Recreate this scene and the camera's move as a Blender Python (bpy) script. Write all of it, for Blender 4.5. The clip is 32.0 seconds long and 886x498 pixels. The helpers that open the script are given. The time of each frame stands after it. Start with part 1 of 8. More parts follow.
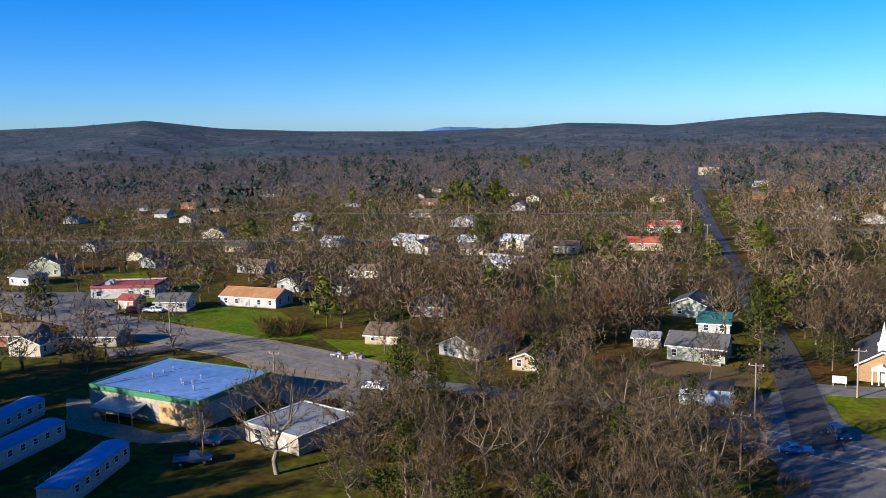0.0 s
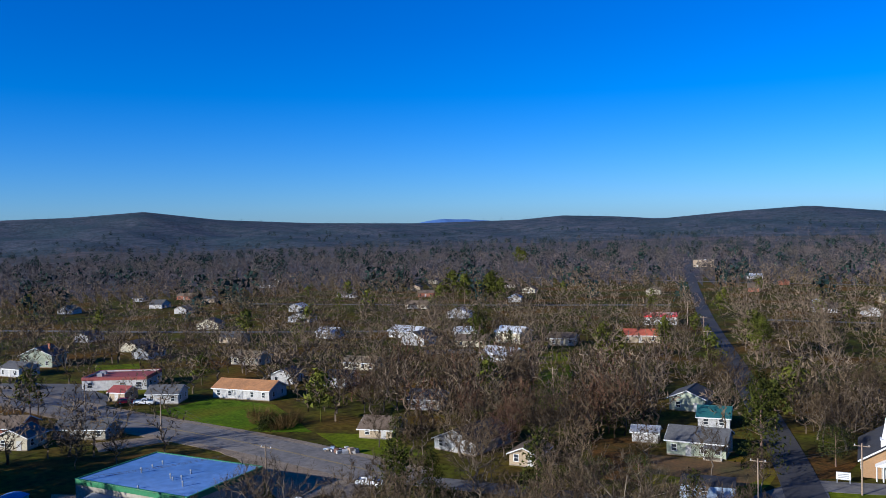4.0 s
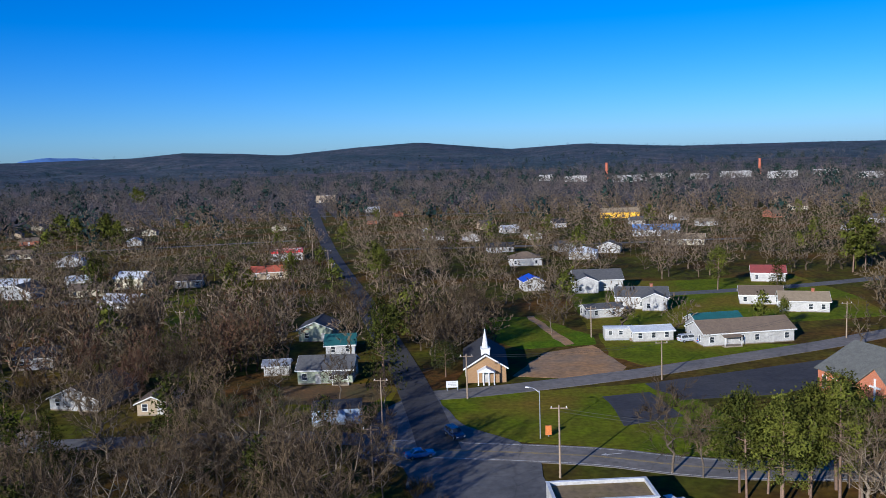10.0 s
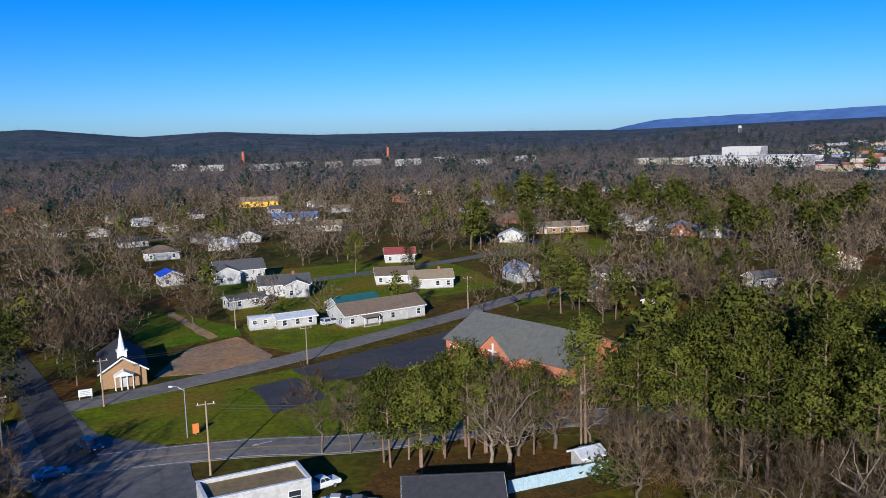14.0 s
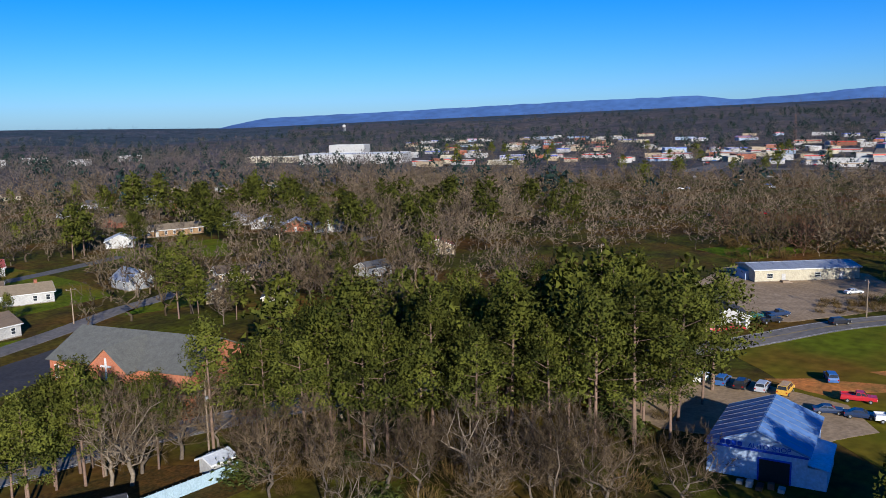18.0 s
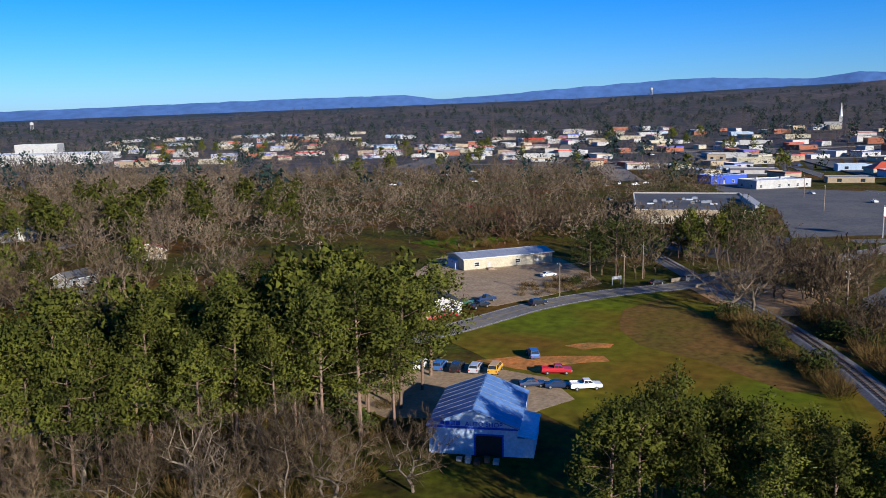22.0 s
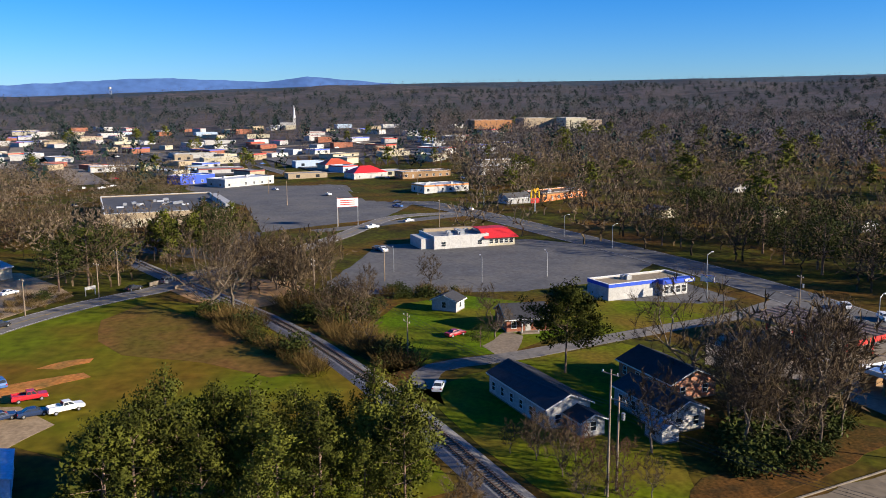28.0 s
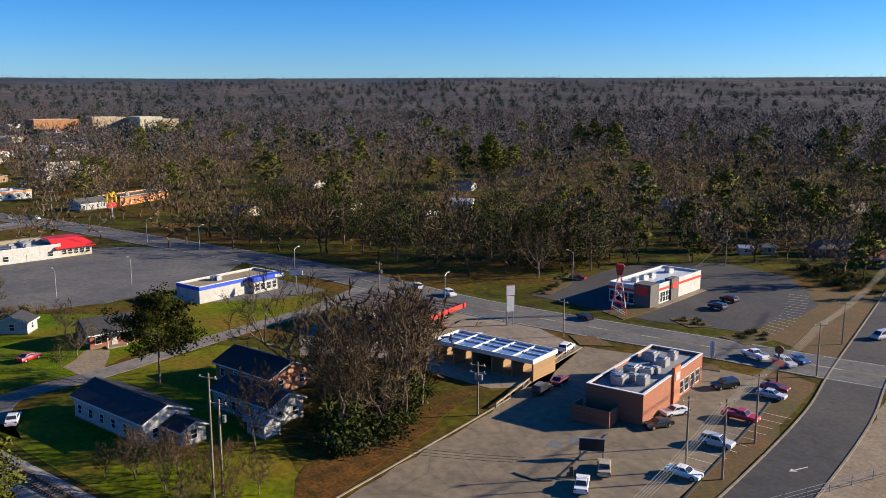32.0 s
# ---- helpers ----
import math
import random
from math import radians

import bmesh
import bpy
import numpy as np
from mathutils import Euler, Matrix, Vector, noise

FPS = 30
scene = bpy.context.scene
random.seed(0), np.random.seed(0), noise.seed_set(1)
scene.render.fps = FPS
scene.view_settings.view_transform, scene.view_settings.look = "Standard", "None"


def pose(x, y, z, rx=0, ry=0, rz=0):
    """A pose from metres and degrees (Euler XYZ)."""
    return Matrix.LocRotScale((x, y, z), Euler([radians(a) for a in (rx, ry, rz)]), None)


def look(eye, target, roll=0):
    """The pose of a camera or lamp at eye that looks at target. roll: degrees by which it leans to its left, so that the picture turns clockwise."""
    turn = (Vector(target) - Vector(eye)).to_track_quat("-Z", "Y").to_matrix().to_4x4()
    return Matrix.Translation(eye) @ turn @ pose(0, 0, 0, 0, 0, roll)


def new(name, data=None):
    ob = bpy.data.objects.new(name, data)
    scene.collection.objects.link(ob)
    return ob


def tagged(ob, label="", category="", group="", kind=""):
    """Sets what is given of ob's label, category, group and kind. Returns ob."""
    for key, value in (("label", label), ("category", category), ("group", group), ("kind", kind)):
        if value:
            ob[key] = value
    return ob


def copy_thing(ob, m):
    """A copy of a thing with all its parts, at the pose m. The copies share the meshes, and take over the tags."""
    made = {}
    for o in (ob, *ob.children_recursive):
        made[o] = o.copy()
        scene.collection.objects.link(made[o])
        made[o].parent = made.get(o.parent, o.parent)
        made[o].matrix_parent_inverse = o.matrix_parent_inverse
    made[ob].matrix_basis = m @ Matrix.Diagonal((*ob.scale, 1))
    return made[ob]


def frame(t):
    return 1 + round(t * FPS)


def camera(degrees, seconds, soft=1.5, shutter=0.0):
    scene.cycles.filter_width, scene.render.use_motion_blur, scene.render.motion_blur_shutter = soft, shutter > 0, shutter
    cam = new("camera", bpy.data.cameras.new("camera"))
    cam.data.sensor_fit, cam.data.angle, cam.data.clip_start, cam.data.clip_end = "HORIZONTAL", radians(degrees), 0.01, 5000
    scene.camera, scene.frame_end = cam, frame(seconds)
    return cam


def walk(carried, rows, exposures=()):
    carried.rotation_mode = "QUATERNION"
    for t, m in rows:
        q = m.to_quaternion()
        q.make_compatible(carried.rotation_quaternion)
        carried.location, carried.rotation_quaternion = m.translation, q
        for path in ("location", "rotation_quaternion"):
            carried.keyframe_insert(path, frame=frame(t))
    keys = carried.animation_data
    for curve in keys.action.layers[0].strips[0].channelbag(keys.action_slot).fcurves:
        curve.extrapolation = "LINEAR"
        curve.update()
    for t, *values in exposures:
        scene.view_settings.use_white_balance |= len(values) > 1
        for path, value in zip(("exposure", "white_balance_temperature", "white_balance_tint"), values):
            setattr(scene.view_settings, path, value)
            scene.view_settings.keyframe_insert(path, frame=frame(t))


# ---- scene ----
FOV = 55.635
cam = camera(FOV, 32.0, soft=0.9)
PATH = [  # seconds, pitch + 90, roll, yaw
    (0, 82.22, 1.58, 29.38), (0.5, 83.51, 1.58, 29.36), (1, 85.09, 1.51, 29.35), (1.5, 86.34, 1.51, 29.31),
    (2, 87.26, 1.49, 29.24), (2.5, 87.90, 1.52, 29.14), (4.5, 88.46, 1.40, 29.12), (5, 87.54, 1.42, 28.58),
    (5.5, 86.67, 1.48, 26.88), (6, 85.98, 1.59, 24.86), (6.5, 85.49, 1.65, 23.41), (7, 85.08, 1.69, 21.41),
    (7.5, 84.71, 1.77, 18.31), (8, 84.36, 1.79, 15.10), (8.5, 84.07, 1.84, 11.96), (9, 83.83, 1.91, 9.25),
    (9.5, 83.65, 1.93, 6.85), (10, 83.45, 1.97, 3.89), (10.5, 83.22, 2.01, 0.63), (11, 83.04, 2.02, -1.85),
    (11.5, 82.78, 1.98, -5.80), (12, 82.45, 1.88, -11.35), (12.5, 82.24, 1.79, -14.84), (13, 82.12, 1.74, -16.52),
    (13.5, 82.01, 1.64, -18.41), (15.5, 81.72, 1.75, -28.66), (16, 81.58, 1.77, -32.79), (16.5, 81.41, 1.76, -36.85),
    (17, 81.29, 1.55, -40.77), (17.5, 81.22, 1.35, -44.13), (18, 81.18, 1.27, -46.36), (18.5, 81.06, 1.18, -49.75),
    (19, 80.95, 1.21, -53.45), (19.5, 80.85, 1.23, -56.15), (20, 80.80, 1.17, -57.52), (20.5, 80.79, 1.13, -58.61),
    (21, 80.75, 1.05, -61.49), (21.5, 80.72, 1.03, -63.78), (22, 80.68, 0.95, -65.57), (22.5, 80.69, 0.91, -67.07),
    (23, 80.68, 0.85, -69.65), (23.5, 80.68, 0.82, -71.74), (24, 80.62, 0.70, -74.66), (24.5, 80.55, 0.64, -77.84),
    (25, 80.49, 0.51, -81.41), (25.5, 80.45, 0.47, -84.55), (27.5, 80.37, 0.31, -97.56), (28, 80.34, 0.26, -100.59),
    (28.5, 80.36, 0.29, -103.04), (29, 80.32, 0.21, -106.24), (29.5, 80.31, 0.15, -109.73), (30, 80.28, 0.12, -112.83),
    (30.5, 80.26, 0.10, -116.36), (31, 80.24, 0.09, -120.27), (31.5, 80.23, -0.06, -124.07), (32, 80.24, -0.12, -128.47),
]
walk(cam, [(t, pose(0, 0, 48, *p)) for t, *p in PATH],
     exposures=[(0, 1.25, 6200, 10), (1, 0.96, 5850, 10), (2.5, 0.80, 5600, 10), (6, 0.68, 5350, 10), (9, 0.62, 5350, 10), (11, 0.62, 5500, 10), (17, 0.62, 5650, 10),
                (21, 0.74, 5800, 10), (24, 0.93, 5900, 10), (28, 1.15, 6600, 10), (32, 1.20, 7000, 10)])
# ---- light: low winter sun over a clear sky ----
SUN_AZ, SUN_EL = 150.0, 18.4
world = bpy.data.worlds.new("sky")
scene.world = world
world.use_nodes = True
wn = world.node_tree
sky = wn.nodes.new("ShaderNodeTexSky")
sky.sky_type = "NISHITA"
sky.sun_disc = False
sky.sun_elevation = radians(SUN_EL)
sky.sun_rotation = radians(360 - SUN_AZ)
sky.air_density, sky.dust_density, sky.ozone_density = 1.0, 0.5, 5.5
wn.nodes["Background"].inputs["Strength"].default_value = 0.060
sky.altitude = 900
hue = wn.nodes.new("ShaderNodeHueSaturation")
hue.inputs["Saturation"].default_value = 1.3
tint = wn.nodes.new("ShaderNodeMix")
tint.data_type, tint.blend_type = "RGBA", "MULTIPLY"
tint.inputs["Factor"].default_value = 1.0
tint.inputs[7].default_value = (0.79, 1.0, 1.35, 1)
wn.links.new(sky.outputs["Color"], hue.inputs["Color"])
wn.links.new(hue.outputs["Color"], tint.inputs[6])
wn.links.new(tint.outputs[2], wn.nodes["Background"].inputs["Color"])
sun_dir = Vector((-math.sin(radians(SUN_AZ)) * math.cos(radians(SUN_EL)),
                  math.cos(radians(SUN_AZ)) * math.cos(radians(SUN_EL)), math.sin(radians(SUN_EL))))
sun = new("sun", bpy.data.lights.new("sun", "SUN"))
sun.data.energy, sun.data.angle, sun.data.color = 4.8, radians(0.6), (1.0, 0.89, 0.73)
sun.matrix_world = look(sun_dir * 200, (0, 0, 0))
# ---- materials ----
MATS = {}


def mat(name, a, b=None, scale=1.0, rough=0.85, bump=0.0, metal=0.0, fine=None, vary=0.0, c=None, cscale=0.05, spec=0.3, grain=0.16, stains=None, cracks=0.0):
    """A procedural surface: colours a and b mixed by noise of that scale (1/m), c by broad patches, brightness varied per object."""
    if name in MATS:
        return MATS[name]
    m = bpy.data.materials.new(name)
    m.use_nodes = True
    nt = m.node_tree
    N, K = nt.nodes, nt.links
    bs = N["Principled BSDF"]
    bs.inputs["Roughness"].default_value = rough
    bs.inputs["Metallic"].default_value = metal
    bs.inputs["Specular IOR Level"].default_value = spec
    b = b or tuple(v * 0.78 for v in a)
    geo = N.new("ShaderNodeNewGeometry")
    n1 = N.new("ShaderNodeTexNoise")
    n1.inputs["Scale"].default_value = scale
    n1.inputs["Detail"].default_value = 6
    n1.inputs["Roughness"].default_value = 0.65
    K.new(geo.outputs["Position"], n1.inputs["Vector"])
    r1 = N.new("ShaderNodeMapRange")
    r1.inputs["From Min"].default_value, r1.inputs["From Max"].default_value = 0.34, 0.66
    K.new(n1.outputs["Fac"], r1.inputs["Value"])
    mx = N.new("ShaderNodeMix")
    mx.data_type = "RGBA"
    mx.inputs[6].default_value, mx.inputs[7].default_value = (*a, 1), (*b, 1)
    K.new(r1.outputs["Result"], mx.inputs["Factor"])
    col = mx.outputs[2]
    if c:
        n2 = N.new("ShaderNodeTexNoise")
        n2.inputs["Scale"].default_value = cscale
        n2.inputs["Detail"].default_value = 5
        K.new(geo.outputs["Position"], n2.inputs["Vector"])
        r2 = N.new("ShaderNodeMapRange")
        r2.inputs["From Min"].default_value, r2.inputs["From Max"].default_value = 0.44, 0.72
        K.new(n2.outputs["Fac"], r2.inputs["Value"])
        m2 = N.new("ShaderNodeMix")
        m2.data_type = "RGBA"
        m2.inputs[7].default_value = (*c, 1)
        K.new(r2.outputs["Result"], m2.inputs["Factor"])
        K.new(col, m2.inputs[6])
        col = m2.outputs[2]
    if grain:
        n4 = N.new("ShaderNodeTexNoise")
        n4.inputs["Scale"].default_value = scale * 5
        n4.inputs["Detail"].default_value = 3
        K.new(geo.outputs["Position"], n4.inputs["Vector"])
        r4 = N.new("ShaderNodeMapRange")
        r4.inputs["From Min"].default_value, r4.inputs["From Max"].default_value = 0.3, 0.7
        r4.inputs["To Min"].default_value, r4.inputs["To Max"].default_value = 1 - grain, 1 + grain
        K.new(n4.outputs["Fac"], r4.inputs["Value"])
        h4 = N.new("ShaderNodeHueSaturation")
        K.new(r4.outputs["Result"], h4.inputs["Value"])
        K.new(col, h4.inputs["Color"])
        col = h4.outputs["Color"]
    if stains:
        n5 = N.new("ShaderNodeTexNoise")
        n5.inputs["Scale"].default_value = 0.33
        n5.inputs["Detail"].default_value = 7
        n5.inputs["Roughness"].default_value = 0.7
        K.new(geo.outputs["Position"], n5.inputs["Vector"])
        r5 = N.new("ShaderNodeMapRange")
        r5.inputs["From Min"].default_value, r5.inputs["From Max"].default_value = 0.56, 0.68
        r5.inputs["To Max"].default_value = 0.75
        K.new(n5.outputs["Fac"], r5.inputs["Value"])
        m5 = N.new("ShaderNodeMix")
        m5.data_type = "RGBA"
        m5.inputs[7].default_value = (*stains, 1)
        K.new(r5.outputs["Result"], m5.inputs["Factor"])
        K.new(col, m5.inputs[6])
        col = m5.outputs[2]
    if cracks:
        vo = N.new("ShaderNodeTexVoronoi")
        vo.feature = "DISTANCE_TO_EDGE"
        vo.inputs["Scale"].default_value = cracks
        wv = N.new("ShaderNodeMix")
        wv.data_type = "RGBA"
        wv.inputs["Factor"].default_value = 0.3
        K.new(geo.outputs["Position"], wv.inputs[6])
        K.new(n1.outputs["Color"], wv.inputs[7])
        K.new(wv.outputs[2], vo.inputs["Vector"])
        r6 = N.new("ShaderNodeMapRange")
        r6.inputs["From Min"].default_value, r6.inputs["From Max"].default_value = 0.004, 0.016
        r6.inputs["To Min"].default_value, r6.inputs["To Max"].default_value = 0.84, 1.0
        K.new(vo.outputs["Distance"], r6.inputs["Value"])
        h6 = N.new("ShaderNodeHueSaturation")
        K.new(r6.outputs["Result"], h6.inputs["Value"])
        K.new(col, h6.inputs["Color"])
        col = h6.outputs["Color"]
    if vary:
        oi = N.new("ShaderNodeObjectInfo")
        hs = N.new("ShaderNodeHueSaturation")
        rv = N.new("ShaderNodeMapRange")
        rv.inputs["To Min"].default_value, rv.inputs["To Max"].default_value = 1 - vary, 1 + vary
        K.new(oi.outputs["Random"], rv.inputs["Value"])
        K.new(rv.outputs["Result"], hs.inputs["Value"])
        K.new(col, hs.inputs["Color"])
        col = hs.outputs["Color"]
    K.new(col, bs.inputs["Base Color"])
    if bump:
        n3 = N.new("ShaderNodeTexNoise")
        n3.inputs["Scale"].default_value = fine or scale * 6
        n3.inputs["Detail"].default_value = 4
        K.new(geo.outputs["Position"], n3.inputs["Vector"])
        bp = N.new("ShaderNodeBump")
        bp.inputs["Strength"].default_value = bump
        K.new(n3.outputs["Fac"], bp.inputs["Height"])
        K.new(bp.outputs["Normal"], bs.inputs["Normal"])
    MATS[name] = m
    return m


def brick_mat(name, a, b, mortar):
    m = mat(name, a, b, 3.0, 0.9)
    nt = m.node_tree
    bs = nt.nodes["Principled BSDF"]
    br = nt.nodes.new("ShaderNodeTexBrick")
    tc = nt.nodes.new("ShaderNodeTexCoord")
    mp = nt.nodes.new("ShaderNodeMapping")
    mp.inputs["Rotation"].default_value = (radians(90), 0, 0)
    br.inputs["Scale"].default_value = 2.4
    br.inputs["Mortar Size"].default_value = 0.012
    br.inputs["Color1"].default_value, br.inputs["Color2"].default_value = (*a, 1), (*b, 1)
    br.inputs["Mortar"].default_value = (*mortar, 1)
    nt.links.new(tc.outputs["Object"], mp.inputs["Vector"])
    nt.links.new(mp.outputs["Vector"], br.inputs["Vector"])
    nt.links.new(br.outputs["Color"], bs.inputs["Base Color"])
    return m


GROUND = mat("winter_ground", (0.070, 0.074, 0.006), (0.030, 0.024, 0.007), 0.13, 0.95, 0.6, fine=3.0, c=(0.115, 0.052, 0.012), cscale=0.03, grain=0.4, spec=0.05)
VERGE = mat("orange_dry_grass", (0.125, 0.062, 0.018), (0.075, 0.046, 0.014), 0.35, 0.95, 0.5, fine=4.0, c=(0.06, 0.052, 0.011), cscale=0.1, grain=0.3)
TANASPHALT = mat("tan_worn_asphalt", (0.175, 0.138, 0.094), (0.115, 0.092, 0.066), 0.15, 0.9, 0.3, fine=8.0, c=(0.2, 0.155, 0.10), cscale=0.06, grain=0.2, stains=(0.085, 0.07, 0.055), cracks=0.14)
DIRTYWHITE = mat("dirty_white_block", (0.36, 0.33, 0.27), (0.21, 0.19, 0.155), 0.45, 0.85, c=(0.27, 0.24, 0.18), cscale=0.3)
FORESTFLOOR = mat("leaf_litter", (0.13, 0.058, 0.014), (0.045, 0.028, 0.010), 0.4, 0.95, 0.6, fine=3.0, c=(0.042, 0.038, 0.009), grain=0.4, spec=0.05)
GRASS = mat("mown_grass", (0.115, 0.138, 0.004), (0.054, 0.078, 0.004), 0.2, 0.95, 0.5, fine=4.0, c=(0.15, 0.098, 0.014), cscale=0.05, grain=0.3, spec=0.05)
LUSH = mat("lush_grass", (0.088, 0.142, 0.003), (0.046, 0.082, 0.003), 0.22, 0.95, 0.5, fine=4.0, c=(0.115, 0.098, 0.008), cscale=0.06, grain=0.3, spec=0.05)
FIELD = mat("dry_field", (0.10, 0.125, 0.004), (0.085, 0.088, 0.006), 0.07, 0.95, 0.5, fine=4.0, c=(0.165, 0.062, 0.012), cscale=0.022, grain=0.3, spec=0.05)
CLAY = mat("red_clay", (0.56, 0.20, 0.045), (0.36, 0.14, 0.04), 0.25, 0.95, 0.4, fine=3.0, c=(0.2, 0.12, 0.03), cscale=0.2, grain=0.3, spec=0.1)
DIRT = mat("tan_dirt", (0.36, 0.195, 0.075), (0.21, 0.13, 0.065), 0.16, 0.95, 0.5, fine=3.0, c=(0.165, 0.135, 0.098), cscale=0.07, grain=0.25)
GRAVEL = mat("pale_gravel", (0.25, 0.20, 0.14), (0.165, 0.13, 0.092), 0.3, 0.95, 0.5, fine=6.0, c=(0.18, 0.13, 0.082), grain=0.25)
ASPHALT = mat("worn_asphalt", (0.108, 0.105, 0.103), (0.070, 0.069, 0.069), 0.15, 0.9, 0.3, fine=8.0, c=(0.128, 0.118, 0.105), cscale=0.05, grain=0.2, stains=(0.046, 0.045, 0.045), cracks=0.14)
DARKASPHALT = mat("dark_asphalt", (0.046, 0.044, 0.045), (0.03, 0.029, 0.031), 0.25, 0.85, 0.3, fine=8.0, c=(0.06, 0.055, 0.048), grain=0.2, stains=(0.022, 0.021, 0.021), cracks=0.11)
CONCRETE = mat("pale_concrete", (0.24, 0.195, 0.14), (0.17, 0.14, 0.105), 0.2, 0.9, 0.2, fine=8.0, c=(0.19, 0.15, 0.11), grain=0.18, stains=(0.09, 0.075, 0.06), cracks=0.12)
PALEASPHALT = mat("sun_bleached_asphalt", (0.165, 0.150, 0.132), (0.11, 0.102, 0.094), 0.15, 0.9, 0.3, fine=8.0, c=(0.19, 0.165, 0.135), cscale=0.05, grain=0.2, stains=(0.075, 0.07, 0.064), cracks=0.14)
YELLOW = mat("yellow_paint", (0.30, 0.21, 0.055), (0.18, 0.14, 0.06), 3.0, 0.8)
WHITELINE = mat("white_road_paint", (0.55, 0.54, 0.5), (0.35, 0.34, 0.33), 2.0, 0.8)
BARK = mat("grey_bark", (0.16, 0.125, 0.09), (0.085, 0.066, 0.048), 3.0, 0.95, vary=0.3)
TWIG = mat("bare_twigs", (0.125, 0.090, 0.052), (0.046, 0.033, 0.021), 0.3, 0.95, vary=0.4, spec=0.05)
TWIGRED = mat("reddish_twigs", (0.125, 0.068, 0.04), (0.07, 0.04, 0.025), 0.35, 0.95, vary=0.25, spec=0.05)
PALEBARK = mat("pale_bark", (0.235, 0.19, 0.135), (0.13, 0.10, 0.07), 2.0, 0.95, vary=0.2)
PINEBARK = mat("pine_bark", (0.20, 0.13, 0.09), (0.12, 0.08, 0.06), 2.5, 0.95, vary=0.2)
PINE = mat("pine_needles", (0.100, 0.104, 0.015), (0.026, 0.032, 0.007), 0.25, 0.9, vary=0.35, spec=0.05)
CEDAR = mat("cedar_foliage", (0.044, 0.048, 0.007), (0.014, 0.018, 0.004), 0.5, 0.9, vary=0.25, spec=0.05)
IVY = mat("evergreen_leaves", (0.05, 0.058, 0.010), (0.02, 0.028, 0.006), 0.6, 0.85, vary=0.3, spec=0.1)
RUSTLEAF = mat("rust_leaves", (0.24, 0.085, 0.032), (0.15, 0.06, 0.026), 0.8, 0.9, vary=0.15)
BRUSH = mat("dry_brush", (0.125, 0.078, 0.028), (0.062, 0.046, 0.014), 0.3, 0.95, vary=0.35, spec=0.05)
# distance haze is put into these three colours: greyer and bluer than near woods
FARBARE = mat("far_bare_forest_hazed", (0.150, 0.118, 0.104), (0.045, 0.040, 0.042), 0.05, 0.95, c=(0.06, 0.058, 0.042), cscale=0.012, spec=0.05)
FARHILL = mat("far_hill_forest_hazed", (0.082, 0.084, 0.100), (0.022, 0.040, 0.052), 0.022, 0.95, c=(0.030, 0.050, 0.060), cscale=0.0035, spec=0.05, grain=.4)
FARFLOOR = mat("far_wood_floor_hazed", (0.110, 0.091, 0.090), (0.040, 0.044, 0.047), 0.02, 0.95, c=(0.05, 0.056, 0.056), cscale=0.006, spec=0.05, grain=.35)
SAND = mat("pale_tan_gravel", (0.36, 0.265, 0.165), (0.25, 0.18, 0.11), 0.25, 0.95, 0.5, fine=6.0, c=(0.27, 0.19, 0.11), grain=0.22, spec=0.1)
FARPINE = mat("far_pine_forest", (0.024, 0.040, 0.030), (0.013, 0.024, 0.024), 0.05, 0.95, spec=0.05)
GLASS = mat("window_glass", (0.03, 0.035, 0.045), (0.02, 0.025, 0.03), 0.5, 0.08, spec=0.6)
WHITE = mat("white_siding", (0.43, 0.42, 0.40), (0.33, 0.32, 0.30), 0.5, 0.7, vary=0.1)
TRIM = mat("white_trim", (0.66, 0.66, 0.64), (0.56, 0.56, 0.54), 1.5, 0.6)
CREAM = mat("cream_siding", (0.43, 0.39, 0.28), (0.35, 0.31, 0.225), 0.6, 0.75, vary=0.08)
TAN = mat("tan_siding", (0.34, 0.27, 0.175), (0.28, 0.215, 0.145), 0.6, 0.8, vary=0.1)
PALEGREEN = mat("pale_green_siding", (0.31, 0.34, 0.25), (0.25, 0.28, 0.205), 0.6, 0.75, vary=0.06)
GREY = mat("grey_siding", (0.35, 0.35, 0.34), (0.27, 0.27, 0.27), 0.6, 0.75, vary=0.12)
BLUEGREY = mat("blue_grey_siding", (0.34, 0.42, 0.52), (0.27, 0.34, 0.44), 0.6, 0.7, vary=0.08)
BRICK = brick_mat("red_brick", (0.29, 0.095, 0.05), (0.21, 0.07, 0.04), (0.28, 0.2, 0.15))
BRICKORANGE = brick_mat("orange_brick", (0.42, 0.145, 0.07), (0.33, 0.11, 0.055), (0.4, 0.24, 0.17))
TANBRICK = brick_mat("tan_brick", (0.31, 0.185, 0.085), (0.24, 0.14, 0.068), (0.28, 0.21, 0.14))
SHINGLE = mat("grey_shingles", (0.095, 0.094, 0.094), (0.062, 0.062, 0.063), 1.2, 0.9, 0.3, fine=9.0, vary=0.2)
DARKSHINGLE = mat("dark_shingles", (0.04, 0.04, 0.045), (0.027, 0.027, 0.03), 1.2, 0.9, 0.3, fine=9.0, vary=0.15)
BROWNSHINGLE = mat("brown_shingles", (0.16, 0.118, 0.08), (0.12, 0.088, 0.062), 1.0, 0.9, 0.3, fine=9.0, vary=0.15)
TANSHINGLE = mat("tan_shingles", (0.25, 0.195, 0.125), (0.2, 0.155, 0.1), 1.0, 0.9, 0.3, fine=9.0, vary=0.1)
REDROOF = mat("bright_red_metal", (0.62, 0.03, 0.03), (0.5, 0.025, 0.028), 0.7, 0.45)
DULLRED = mat("dull_red_roof", (0.26, 0.06, 0.05), (0.2, 0.05, 0.045), 0.7, 0.7)
